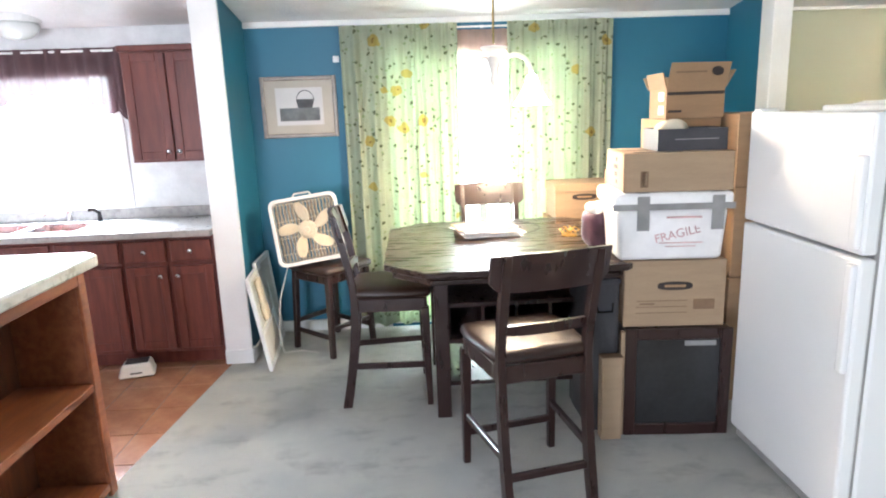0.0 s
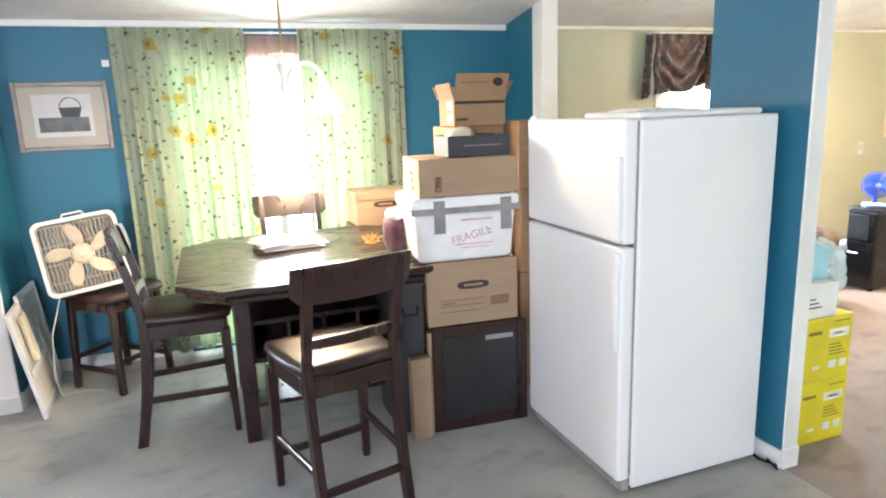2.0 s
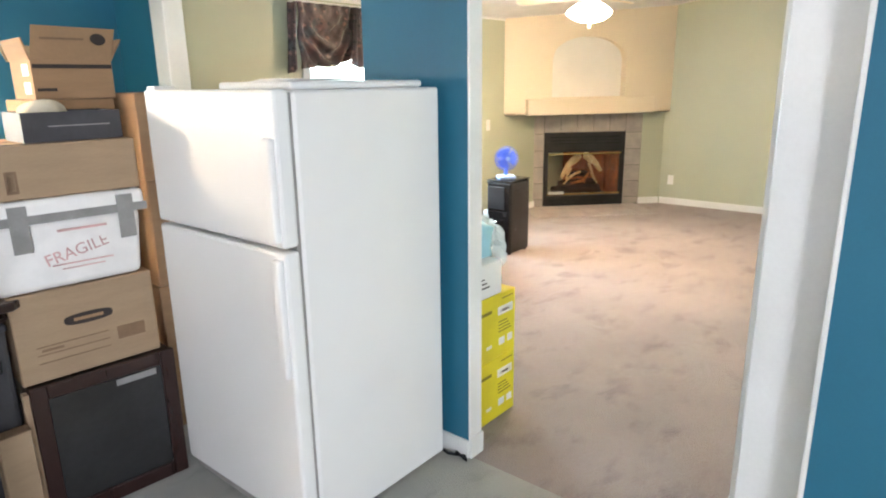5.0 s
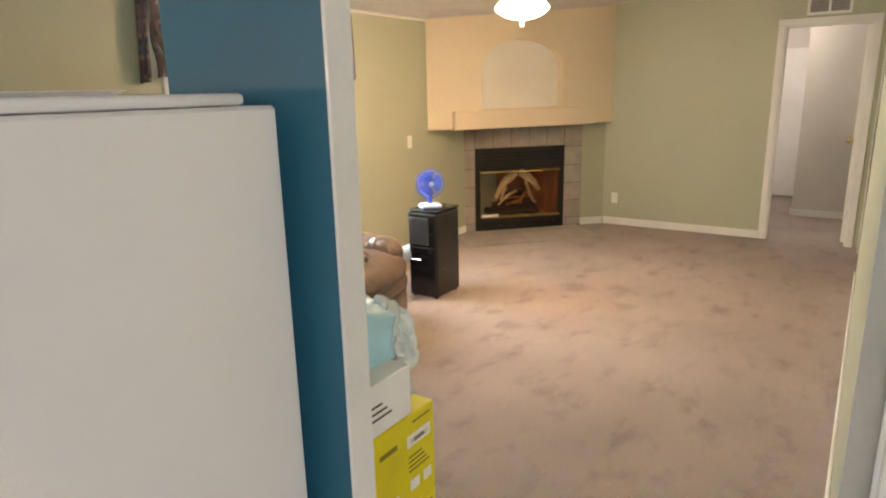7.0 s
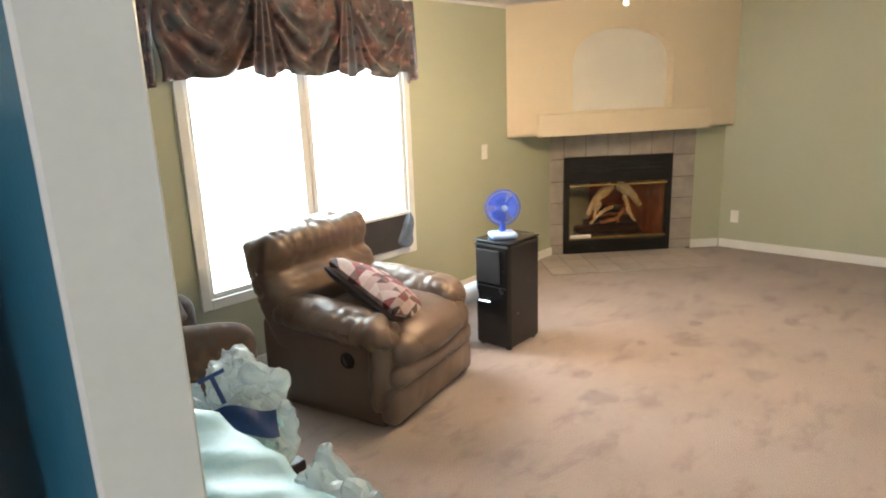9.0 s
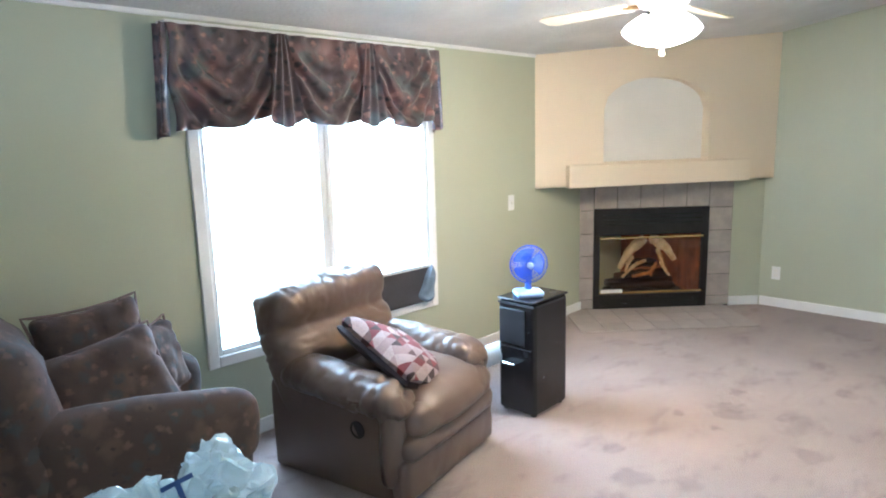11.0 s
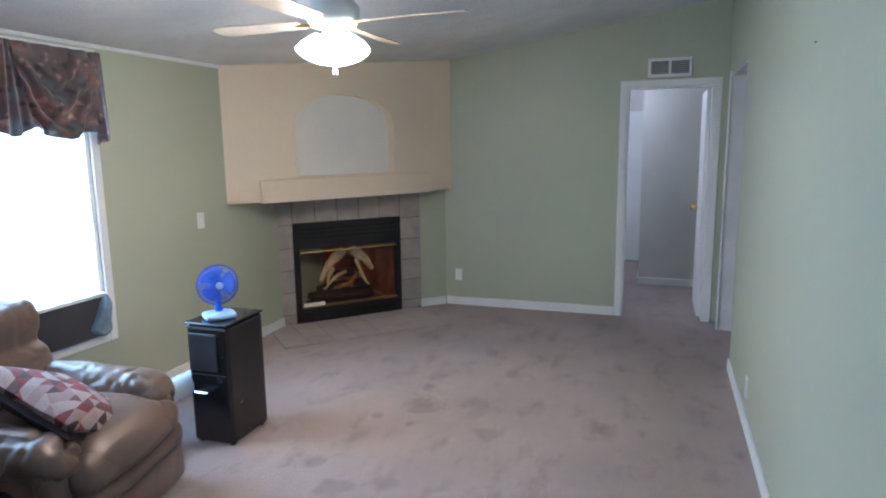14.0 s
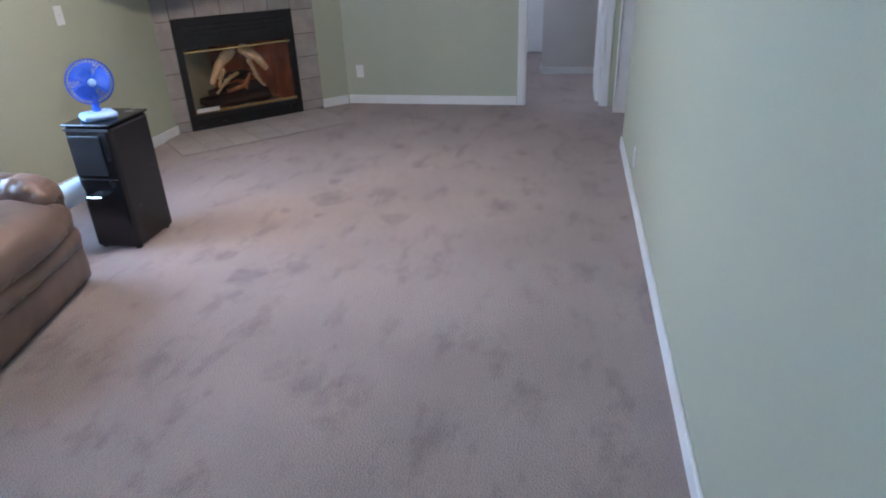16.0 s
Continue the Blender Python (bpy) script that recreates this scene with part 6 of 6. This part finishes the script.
part("base", B(-0.31, 0.31, -0.33, 0.36, 0.03, 0.30, 0.01), M_LEATHER, rec)
bm = S((0.56, 0.72, 0.19), (0, -0.10, 0.405), 0.08, 0.035, None, 34, 5)
for v in bm.verts:
    v.co.z -= 0.03 * max(0, -0.25 - v.co.y) / 0.2
part("seat", creased(bm, 0.004, 4, (0.7, 1.6, 1), 6, None, 0.15), M_LEATHER, rec, "", True)
for nm, size, at, r, q in (("footrest_upper", (0.68, 0.14, 0.155), (0, -0.395, 0.375), 0.065, 7), ("footrest_middle", (0.75, 0.12, 0.125), (0, -0.39, 0.265), 0.05, 10), ("footrest_lower", (0.79, 0.10, 0.21), (0, -0.375, 0.125), 0.03, 8)):
    bm = S(size, at, r, 0.016, None, 30, 5)
    part(nm, creased(bm, 0.0035, 5, (1.3, 1, 0.8), q, None, 0.14), M_LEATHER, rec, "", True)
bm = S((0.81, 0.23, 0.70), (0, 0, 0), 0.07, 0.03, None, 48, 6)
for v in bm.verts:
    top = min(1, max(0, v.co.z - 0.14) / 0.2)
    v.co.x *= 1 - 0.10 * max(0, -v.co.z) - 0.06 * max(0, v.co.z)
    if v.co.y < 0:
        v.co.y -= 0.045 * math.sin(top * math.pi * 0.85)
        v.co.y += 0.03 * math.exp(-((v.co.z - 0.10) / 0.035) ** 2)
    v.co.z -= 0.003 * top * abs(math.sin(v.co.x * 17 + 5 * v.co.y)) ** 0.6
    v.co.z -= 0.015 * top
creased(bm, 0.011, 5, (2.4, 1, 0.9), 9.3, lambda p: min(1, max(0, p.z - 0.17) / 0.12), 0.13)
creased(bm, 0.013, 6, (0.6, 1, 2.6), 4.1, lambda p: min(1, max(0, abs(p.x) - 0.16) / 0.12) * max(0, 1 - abs(p.z - 0.08) / 0.16), 0.15)
creased(bm, 0.002, 8, (1, 1, 1), 2.2, None, 0.12)
bk = part("backrest", bm, M_LEATHER, rec, "tall padded back with a creased headrest", True)
bk.matrix_local = pose(0, 0.33, 0.585, -21, 0, 0)
bm = lathe(bmesh.new(), [(0.042, 0), (0.041, 0.004), (0.034, 0.004), (0.03, -0.008)], 20)
hd = part("release_handle", bm, M_BLACKM, rec, "black recessed release handle")
hd.matrix_local = pose(-0.407, -0.16, 0.33, 0, -90, 0)
for x in (-0.3, 0.3):
    for y in (-0.25, 0.3):
        part("foot", B(x - 0.03, x + 0.03, y - 0.03, y + 0.03, 0.0, 0.035), M_BLACK, rec)
pil = thing("throw_pillow", "red and white patchwork throw pillow with a dark brown back", "pillow", RM @ pose(-0.03, -0.12, 0.54, 27, 25, 6))
part("front", S((0.54, 0.50, 0.12), (0, 0, 0.03), 0.042, 0.02, None, 8, 3, 0.006, 4, 0.06), M_PILLOW, pil, "", True)
part("back", S((0.545, 0.505, 0.07), (0, 0, -0.012), 0.042, 0.02, None, 8, 3, 0.006, 4, 0.06), M_PILLOWD, pil, "dark brown back", True)

# portable air conditioner
ac = thing("portable_air_conditioner", "tall black portable air conditioner with a grey grille", "air conditioner", pose(5.712, 4.006, 0, 0, 0, 1) @ Matrix.Diagonal((1.1, 1.1, 1, 1)))
part("body", B(-0.155, 0.155, -0.12, 0.12, 0.01, 0.685, 0.022, None, 3), M_BLACK, ac)
part("top", B(-0.158, 0.158, -0.123, 0.123, 0.685, 0.698, 0.005), M_BLACK, ac)
part("grille", B(-0.162, -0.155, -0.06, 0.105, 0.43, 0.64, 0.004), M_GREYPL, ac)
for i in range(14):
    part("slat", B(-0.1645, -0.162, -0.052 + i * 0.011, -0.047 + i * 0.011, 0.438, 0.632), M_DKGREY, ac)
part("top_edge", B(-0.1605, -0.156, -0.115, 0.115, 0.664, 0.676, 0.001), M_GREYPL, ac, "paler grey strip along the top edge")
part("seam", B(-0.1565, -0.1545, -0.10, 0.10, 0.405, 0.409), M_DKGREY, ac)
part("bracket", B(-0.20, -0.155, -0.02, 0.06, 0.318, 0.325, 0.002), M_CHROME, ac)
for x in (-0.12, 0.12):
    for y in (-0.09, 0.09):
        part("caster", lathe(bmesh.new(), [(0.018, 0.0), (0.018, 0.012)], 10, (x, y)), M_BLACK, ac)
duct = thing("exhaust_duct", "pale grey flexible exhaust duct from the air conditioner to the window", "duct")
pts, rad = [], []
path = [Vector(p) for p in ((5.62, 4.11, 0.36), (5.50, 4.24, 0.30), (5.36, 4.42, 0.30), (5.33, 4.64, 0.32), (5.38, 4.86, 0.40))]
for i in range(57):
    q = i / 56 * (len(path) - 1)
    k = min(int(q), len(path) - 2)
    pts.append(path[k].lerp(path[k + 1], q - k))
    rad.append(0.068 if i % 2 else 0.06)
part("hose", tube(bmesh.new(), pts, rad, 14), M_DUCT, duct, "", True)
wp = thing("window_vent_panel", "dark grey vent panel standing in the window corner", "panel", pose(5.37, YW - 0.04, 0.512))
part("panel", B(-0.26, 0.36, -0.012, 0.012, 0.001, 0.24, 0.004), M_DKGREY, wp)
part("bracing", B(-0.26, 0.36, -0.02, 0.02, 0.24, 0.262, 0.003), M_WHITE, wp)
cl = thing("folded_cloth", "crumpled faded blue cloth stuffed beside the vent panel", "cloth", pose(5.66, YW - 0.05, 0.512, 0, 0, 0))
bm = soft(bmesh.new(), (0.17, 0.1, 0.22), (0, 0, 0.112), 0.045, 0.0, None, 8, 4, 0.04, 7)
for v in bm.verts:
    v.co.x *= 1.0 - 3.2 * max(0, v.co.z)
    v.co.x += 0.25 * max(0, v.co.z)
part("cloth", bm, M_JEANS, cl, "", True)
bf = thing("desk_fan", "small translucent blue desk fan on the air conditioner", "fan", pose(5.66, 4.0, 0.699, 0, 0, -38))
part("base", S((0.16, 0.13, 0.035), (0, 0, 0.018), 0.016, 0.006, None, 5, 3), M_PALEBLUE, bf, "pale blue base", True)
part("neck", tube(bmesh.new(), [(0, 0, 0.03), (0, 0.005, 0.12)], [0.022, 0.014], 12), M_BLUEFAN, bf, "", True)
HZ = 0.19
mot = part("motor", lathe(bmesh.new(), [(0.03, -0.02), (0.04, 0.0), (0.035, 0.05), (0.015, 0.07)], 16), M_BLUEFAN, bf, "", True)
mot.matrix_local = pose(0, 0.02, HZ, -90, 0, 0)
for y, nm in ((-0.045, "front_guard"), (0.02, "back_guard")):
    bm = bmesh.new()
    for r in (0.11, 0.075):
        tube(bm, [(r * math.cos(2 * math.pi * i / 32), -0.012 if r > 0.1 else y * 0.92, HZ + r * math.sin(2 * math.pi * i / 32)) for i in range(33)], 0.004 if r > 0.1 else 0.002, 6, False)
    guard = part(nm, bm, M_BLUEFAN, bf, "blue wire guard")
    for i in range(40):
        a = 2 * math.pi * i / 40
        part("wire", tube(bmesh.new(), [(0.018 * math.cos(a), y, HZ + 0.018 * math.sin(a)), (0.08 * math.cos(a), y * 0.9, HZ + 0.08 * math.sin(a)), (0.108 * math.cos(a), -0.012, HZ + 0.108 * math.sin(a))], 0.0016, 4, False), M_BLUEFAN, guard)
for k in range(3):
    a0 = k * 2.094

    def fb(u, v, a0=a0):
        r = 0.02 + 0.075 * u
        a = a0 + (v - 0.5) * 1.7
        return (r * math.cos(a), -0.012 + 0.02 * (v - 0.5), HZ + r * math.sin(a))
    thick(part("blade", sheet(bmesh.new(), fb, 6, 8), M_BLUEFAN, bf, "", True), 0.002)
cp = part("cap", lathe(bmesh.new(), [(0.02, 0), (0.02, 0.006), (0.01, 0.009)], 16), M_PALEBLUE, bf, "", True)
cp.matrix_local = pose(0, -0.046, HZ, 90, 0, 0)

# upholstered armchair in the corner, facing +x
sofa = thing("armchair", "dark floral tapestry armchair in the corner by the window", "armchair", pose(3.52, 4.50, 0, 0, 0, -4))
part("base", S((0.84, 0.78, 0.26), (0, 0.0, 0.16), 0.04, 0.0, None, 6, 3, 0.004, 1), M_SOFA, sofa, "", True)
part("seat_cushion", S((0.70, 0.52, 0.18), (0.08, 0.0, 0.37), 0.07, 0.02, None, 8, 4, 0.01, 2), M_SOFA, sofa, "", True)
part("backrest", S((0.26, 0.80, 0.62), (0, 0, 0), 0.12, 0.03, pose(-0.36, 0, 0.68, 0, -8, 0), 8, 4, 0.014, 3), M_SOFA, sofa, "", True)
for y, s in ((-0.33, 4), (0.32, 5)):
    bm = S((0.84, 0.17, 0.30), (0.03, y, 0.49), 0.08, 0.02, None, 12, 5, 0.008, s)
    for v in bm.verts:
        v.co.z += 0.14 * max(0, 0.40 - v.co.x) * min(1, max(0, v.co.z - 0.4) / 0.2)
    part("arm", bm, M_SOFA, sofa, "rolled upholstered arm", True)
    part("arm_panel", S((0.80, 0.13, 0.36), (0.02, y, 0.22), 0.04, 0.0, None, 6, 3, 0.006, s), M_SOFA, sofa, "", True)
for x in (-0.35, 0.35):
    for y in (-0.3, 0.3):
        part("foot", B(x - 0.025, x + 0.025, y - 0.025, y + 0.025, 0, 0.045), M_DARKWOOD, sofa)
for m, size, s in ((pose(3.51, 4.60, 0.80, 68, -3, 2), (0.44, 0.40, 0.15), 1), (pose(3.47, 4.36, 0.71, 58, -8, 4), (0.50, 0.40, 0.15), 2), (pose(3.80, 4.70, 0.66, 74, 0, 40), (0.30, 0.36, 0.13), 3)):
    p = thing("loose_cushion", "dark floral loose cushion leaning in the armchair", "cushion", m, "armchair cushions")
    bm = S(size, (0, 0, 0), 0.06, 0.0, None, 16, 4, 0.0, s * 3, 0.10)
    part("cover", creased(bm, 0.012, 6, (1, 1, 1), s * 2.1, None, 0.2), M_SOFA, p, "", True)
    hx, hy = size[0] / 2, size[1] / 2
    ring = []
    for k in range(64):
        q = k / 16 % 4
        e, w = int(q), 2 * (q - int(q)) - 1
        bow = 0.90 + 0.10 * w * w
        ring.append(((w * hx, -hy * bow, 0), (hx * bow, w * hy, 0), (-w * hx, hy * bow, 0), (-hx * bow, -w * hy, 0))[e])
    part("piping", tube(bmesh.new(), ring + ring[:1], 0.006, 6, False), M_SOFAPIPE, p, "paler piped edge", True)

# stack of yellow cartons, white box and bags behind the stub wall
for i in range(2):
    y = thing("yellow_carton", "bright yellow printed carton stacked behind the short wall", "box", pose(3.025, 2.47, 0.002 + i * 0.315), "yellow cartons")
    part("body", B(-0.175, 0.175, -0.185, 0.185, 0, 0.313, 0.004), M_YELLOW, y)
    part("picture", B(0.03, 0.15, -0.187, -0.1852, 0.21, 0.25), M_PAPER, y)
    part("print", B(0.045, 0.135, -0.1885, -0.1872, 0.222, 0.236), M_STEEL, y)
    for a in ((0.04, 0.085), (0.11, 0.15)):
        part("print", B(a[0], a[1], -0.187, -0.1852, 0.06, 0.095), M_PAPER, y)
    part("print", B(0.06, 0.15, -0.187, -0.1852, 0.285, 0.290), M_OLIVE, y)
    for k in range(4):
        part("print", B(0.035, 0.14 - 0.012 * k, -0.187, -0.1852, 0.125 + 0.016 * k, 0.130 + 0.016 * k), M_OLIVE, y)
    part("print", B(-0.10, -0.02, -0.187, -0.1852, 0.235, 0.250), M_OLIVE, y)
    part("print", B(-0.06, -0.02, -0.187, -0.1852, 0.065, 0.08), M_PAPER, y)
    part("side_picture", B(0.175, 0.1765, -0.1, 0.1, 0.16, 0.25), M_PAPER, y)
wb = thing("white_carton", "white printed carton on the yellow cartons", "box", pose(2.965, 2.48, 0.632))
part("body", B(-0.125, 0.125, -0.19, 0.19, 0, 0.16, 0.003), M_PAPER, wb)
for k in range(3):
    part("print", B(-0.06, 0.03 - 0.02 * k, -0.1915, -0.19, 0.05 + 0.02 * k, 0.056 + 0.02 * k), M_INK, wb)
gb = thing("gift_bag", "pale aqua paper bag with navy print on the white carton", "bag", pose(2.95, 2.55, 0.793, 0, 0, -4))
bm = bmesh.new()
box(bm, -0.105, 0.17, -0.18, 0.37, 0, 0.20)
bmesh.ops.subdivide_edges(bm, edges=bm.edges, cuts=15, use_grid_fill=True)
for v in bm.verts:
    k = min(1, max(0, v.co.z) * 8)
    v.co += k * (0.022 * noise.noise_vector(v.co * 5) + 0.007 * noise.noise_vector(v.co * 17))
    v.co.z -= 0.3 * max(0, v.co.x - 0.02) * min(1, max(0, v.co.z) * 5)
    v.co.z -= 0.02 * abs(math.sin(v.co.y * 15 + v.co.x * 9)) * k
part("bag", bm, M_TEALBAG, gb, "", True)
lettering("letter", "T", 0.15, M_NAVY, gb, pose(0.0, 0.16, 0.214, 0, 0, 60), "navy printed letter")
part("print", B(-0.07, 0.07, 0.27, 0.33, 0.205, 0.214), M_NAVY, gb, "navy printed panel")


def plastic(name, m, size, seed, label):
    t = thing(name, label, "bag", m)
    bm = soft(bmesh.new(), size, (0, 0, size[2] / 2), min(size) * 0.3, 0.0, None, 18, 4)
    for v in bm.verts:
        f = min(1, max(0, v.co.z) / size[2] * 1.4)
        v.co.x *= 1 - 0.2 * f
        v.co.y *= 1 - 0.2 * f
        v.co += f * 0.05 * noise.noise_vector(v.co * 11 + Vector((seed, 0, 0))) + f * 0.02 * noise.noise_vector(v.co * 31 + Vector((0, seed, 0)))
    part("film", creased(bm, 0.02, 14, (1, 1, 0.6), seed, lambda p: min(1, max(0, p.z) * 8), 0.2), M_CLEAR, t)
    part("tissue", S((size[0] * 0.7, size[1] * 0.7, size[2] * 0.6), (0, 0, size[2] * 0.32), 0.04, 0, None, 7, 3, 0.03, seed), M_TEALBAG if seed < 3 else M_PAPER, t, "crumpled tissue", True)
    return t


plastic("plastic_bag", pose(3.15, 2.47, 0.633, 0, 0, -3), (0.1, 0.27, 0.31), 5.1, "crinkled clear plastic bag beside the aqua paper bag")
shelf = thing("side_table", "low dark side table carrying plastic bags", "table", pose(3.22, 3.07, 0))
part("top", B(-0.2, 0.17, -0.13, 0.2, 0.66, 0.69, 0.004), M_DARKWOOD, shelf)
for x in (-0.17, 0.14):
    for yy in (-0.1, 0.17):
        part("leg", bar(bmesh.new(), (x, yy, 0.002), (x, yy, 0.66), 0.035, 0.035), M_DARKWOOD, shelf)
plastic("plastic_bag", pose(3.14, 3.12, 0.692, 0, 0, 20), (0.23, 0.26, 0.22), 1.5, "crinkled clear plastic bag with aqua tissue")
plastic("plastic_bag", pose(3.32, 3.10, 0.692, 0, 0, -15), (0.18, 0.22, 0.25), 4.2, "crinkled clear plastic bag with white tissue")
nb = plastic("plastic_bag", pose(3.27, 2.98, 0.692, 0, 0, 40), (0.23, 0.2, 0.21), 2.3, "crinkled clear plastic bag with navy print")

face = look((3.19, 2.87, 0.905), (3.6, 3.7, 0.45))
up = pose(3.27, 2.98, 0.692, 0, 0, 40).inverted() @ face
pn = part("print", sheet(bmesh.new(), lambda u, v: (0.15 * (u - 0.5), 0.06 * (v - 0.5) + 0.015 * math.sin(u * 5), 0.012 * math.sin(u * 9 + v * 4)), 14, 5), M_NAVY, nb, "navy printed band", True)
pn.matrix_local = up
lettering("letter", "T", 0.105, M_NAVY, nb, up @ pose(-0.03, 0.05, 0.0, 0, 0, 18), "navy printed letter")
# unseen dome added as a holder for the hall's fill bulb
hl = thing("hall_ceiling_light", "frosted dome ceiling light added out of view in the hall", "ceiling light", pose(10.0, 2.6, ceil_z(2.6)))
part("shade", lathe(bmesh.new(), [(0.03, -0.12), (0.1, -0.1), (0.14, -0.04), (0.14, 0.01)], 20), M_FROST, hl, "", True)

# plush toy on the pile
toy = tagged(part("stuffed_toy", soft(soft(bmesh.new(), (0.13, 0.12, 0.15), (0, 0, 0.075), 0.055, 0.01, None, 5, 3, 0.01, 1), (0.1, 0.1, 0.1), (0, 0, 0.18), 0.048, 0.0, None, 4, 3, 0.006, 2), M_TAN, None, "tan plush toy sitting among the bags", True), category="toy")
toy.matrix_world = pose(3.10, 2.44, 0.634, 0, 0, 30)

# ceiling fan with lights
cf = thing("ceiling_fan", "white ceiling fan with cream blades and lit glass bowls", "ceiling fan", pose(FAN[0], FAN[1], 0))
zc = ceil_z(FAN[1])
part("canopy", lathe(bmesh.new(), [(0.05, zc - 0.06), (0.08, zc - 0.03), (0.085, zc + 0.01)], 24), M_WHITE, cf, "", True)
part("downrod", lathe(bmesh.new(), [(0.015, 2.36), (0.015, zc - 0.05)], 12), M_WHITE, cf)
part("motor", lathe(bmesh.new(), [(0.05, 2.20), (0.11, 2.215), (0.13, 2.25), (0.13, 2.31), (0.09, 2.35), (0.03, 2.37)], 28), M_WHITE, cf, "", True)
for k in range(4):
    a = -91 + 90 * k
    bm = bmesh.new()
    prism(bm, [(0.18, -0.05), (0.66, -0.07), (0.70, -0.04), (0.70, 0.04), (0.66, 0.07), (0.18, 0.05)], -0.004, 0.004, 0.002)
    b_ = part("blade", bm, M_FANBLADE, cf, "cream wooden fan blade")
    b_.matrix_local = pose(0, 0, 2.235, 0, 0, a) @ pose(0, 0, 0, 10, 0, 0)
    part("blade_arm", bar(bmesh.new(), (0.1, 0, -0.004), (0.22, 0, 0.0), 0.04, 0.008, 0.002), M_BRASS, b_)
part("light_hub", lathe(bmesh.new(), [(0.02, 2.10), (0.05, 2.12), (0.06, 2.17), (0.05, 2.20)], 20), M_WHITE, cf, "", True)
for i in range(3):
    a = radians(20 + 120 * i)
    bm = lathe(bmesh.new(), [(0.025, 0.0), (0.045, -0.03), (0.068, -0.07), (0.078, -0.11)], 20, (0, 0), False)
    s_ = part("shade", bm, M_FANLIGHT, cf, "lit frosted glass bowl", True)
    s_.matrix_local = pose(0.075 * math.cos(a), 0.075 * math.sin(a), 2.165) @ Matrix.Rotation(radians(-28), 4, Vector((-math.sin(a), math.cos(a), 0)))
    thick(s_, 0.003)
part("pull_chain", tube(bmesh.new(), [(0.0, 0, 2.11), (0.0, 0, 2.03)], 0.0025, 6), M_BRASS, cf)
part("pull_knob", lathe(bmesh.new(), [(0.012, 1.985), (0.015, 1.995), (0.007, 2.03)], 12), M_NICHE, cf, "", True)

# ---------------------------------------------------------------- tiles
# kitchen floor
bm0 = bmesh.new()
P = 0.305
box(bm0, 0.003, P - 0.003, 0.003, P - 0.003, -0.018, 0.0, 0.002)
me = bpy.data.meshes.new("tile")
bm0.to_mesh(me)
bm0.free()
me.materials.append(M_TILE)
floor_k = tagged(new("floor_kitchen"), "glazed terracotta floor tiles of the kitchen", "floor", kind="structure")
for i in range(-8, 1):
    for j in range(-2, 6):
        x, y = -1.126 + i * P, 3.42 + j * P
        if x < XL or y + P > YW + 0.02 or x > -0.88:
            continue
        o = new("tile", me)
        o.parent = floor_k
        o.location = (x, y, 0.0 - 0.001 * ((i * 7 + j * 3) % 3) * 0.4 - 0.004)
part("grout", B(XL, -0.75, 2.78, YW, -0.02, -0.009), M_GROUT, floor_k)
part("tile_rest", B(XL, -1.3, YB, 2.78, -0.02, -0.008), M_TILE, floor_k)

# fireplace surround and hearth tiles
sur = thing("fireplace_surround", "grey-beige ceramic tile surround of the fireplace", "tile surround", FM, kind="structure")
bed = bmesh.new()
box(bed, -0.04, F0, -0.008, 0.0, 0.0, 1.185)
box(bed, F1, 1.388, -0.008, 0.0, 0.0, 1.185)
box(bed, F0, F1, -0.008, 0.0, 0.94, 1.185)
part("grout", bed, M_GROUT2, sur)


def tile(parent, x0, x1, z0, z1, g=0.003):
    part("tile", B(x0 + g, x1 - g, -0.018, -0.008, z0 + g, z1 - g, 0.002), M_STONE, parent)


for x0, x1 in ((-0.04, F0 - 0.001), (F1 + 0.001, 1.386)):
    for a, b in zip((0.012, 0.099, 0.306, 0.511, 0.717, 0.928), (0.099, 0.306, 0.511, 0.717, 0.928, 1.182)):
        tile(sur, x0, x1, a, b)
n = 5
for i in range(n):
    tile(sur, F0 + (F1 - F0) * i / n, F0 + (F1 - F0) * (i + 1) / n, 0.942, 1.182)
he = thing("fireplace_hearth", "flush grey-beige ceramic tile hearth in the carpet", "tile hearth", FM, kind="structure")
part("grout", B(-0.16, 1.34, -0.68, 0.0, 0.0015, 0.005), M_HEARTHGROUT, he)
part("edge_strip", B(-0.165, 1.345, -0.687, -0.68, 0.0015, 0.010, 0.002), M_HEARTH, he, "pale edging strip along the carpet")
for i in range(7):
    for j in range(3):
        a, b = -0.16 + 1.5 * i / 7, -0.16 + 1.5 * (i + 1) / 7
        c, d = -0.68 + 0.2267 * j, -0.68 + 0.2267 * (j + 1)
        part("tile", B(a + 0.003, b - 0.003, c + 0.003, d - 0.003, 0.004, 0.010, 0.002), M_HEARTH, he)
bm = B(1.39, 1.67, -0.014, 0.0, 0.0, 0.085, 0.004)
bmesh.ops.transform(bm, matrix=FM, verts=bm.verts)
setting("baseboard_fireplace", bm, M_WHITE, "white painted baseboard beside the fireplace", "baseboard")
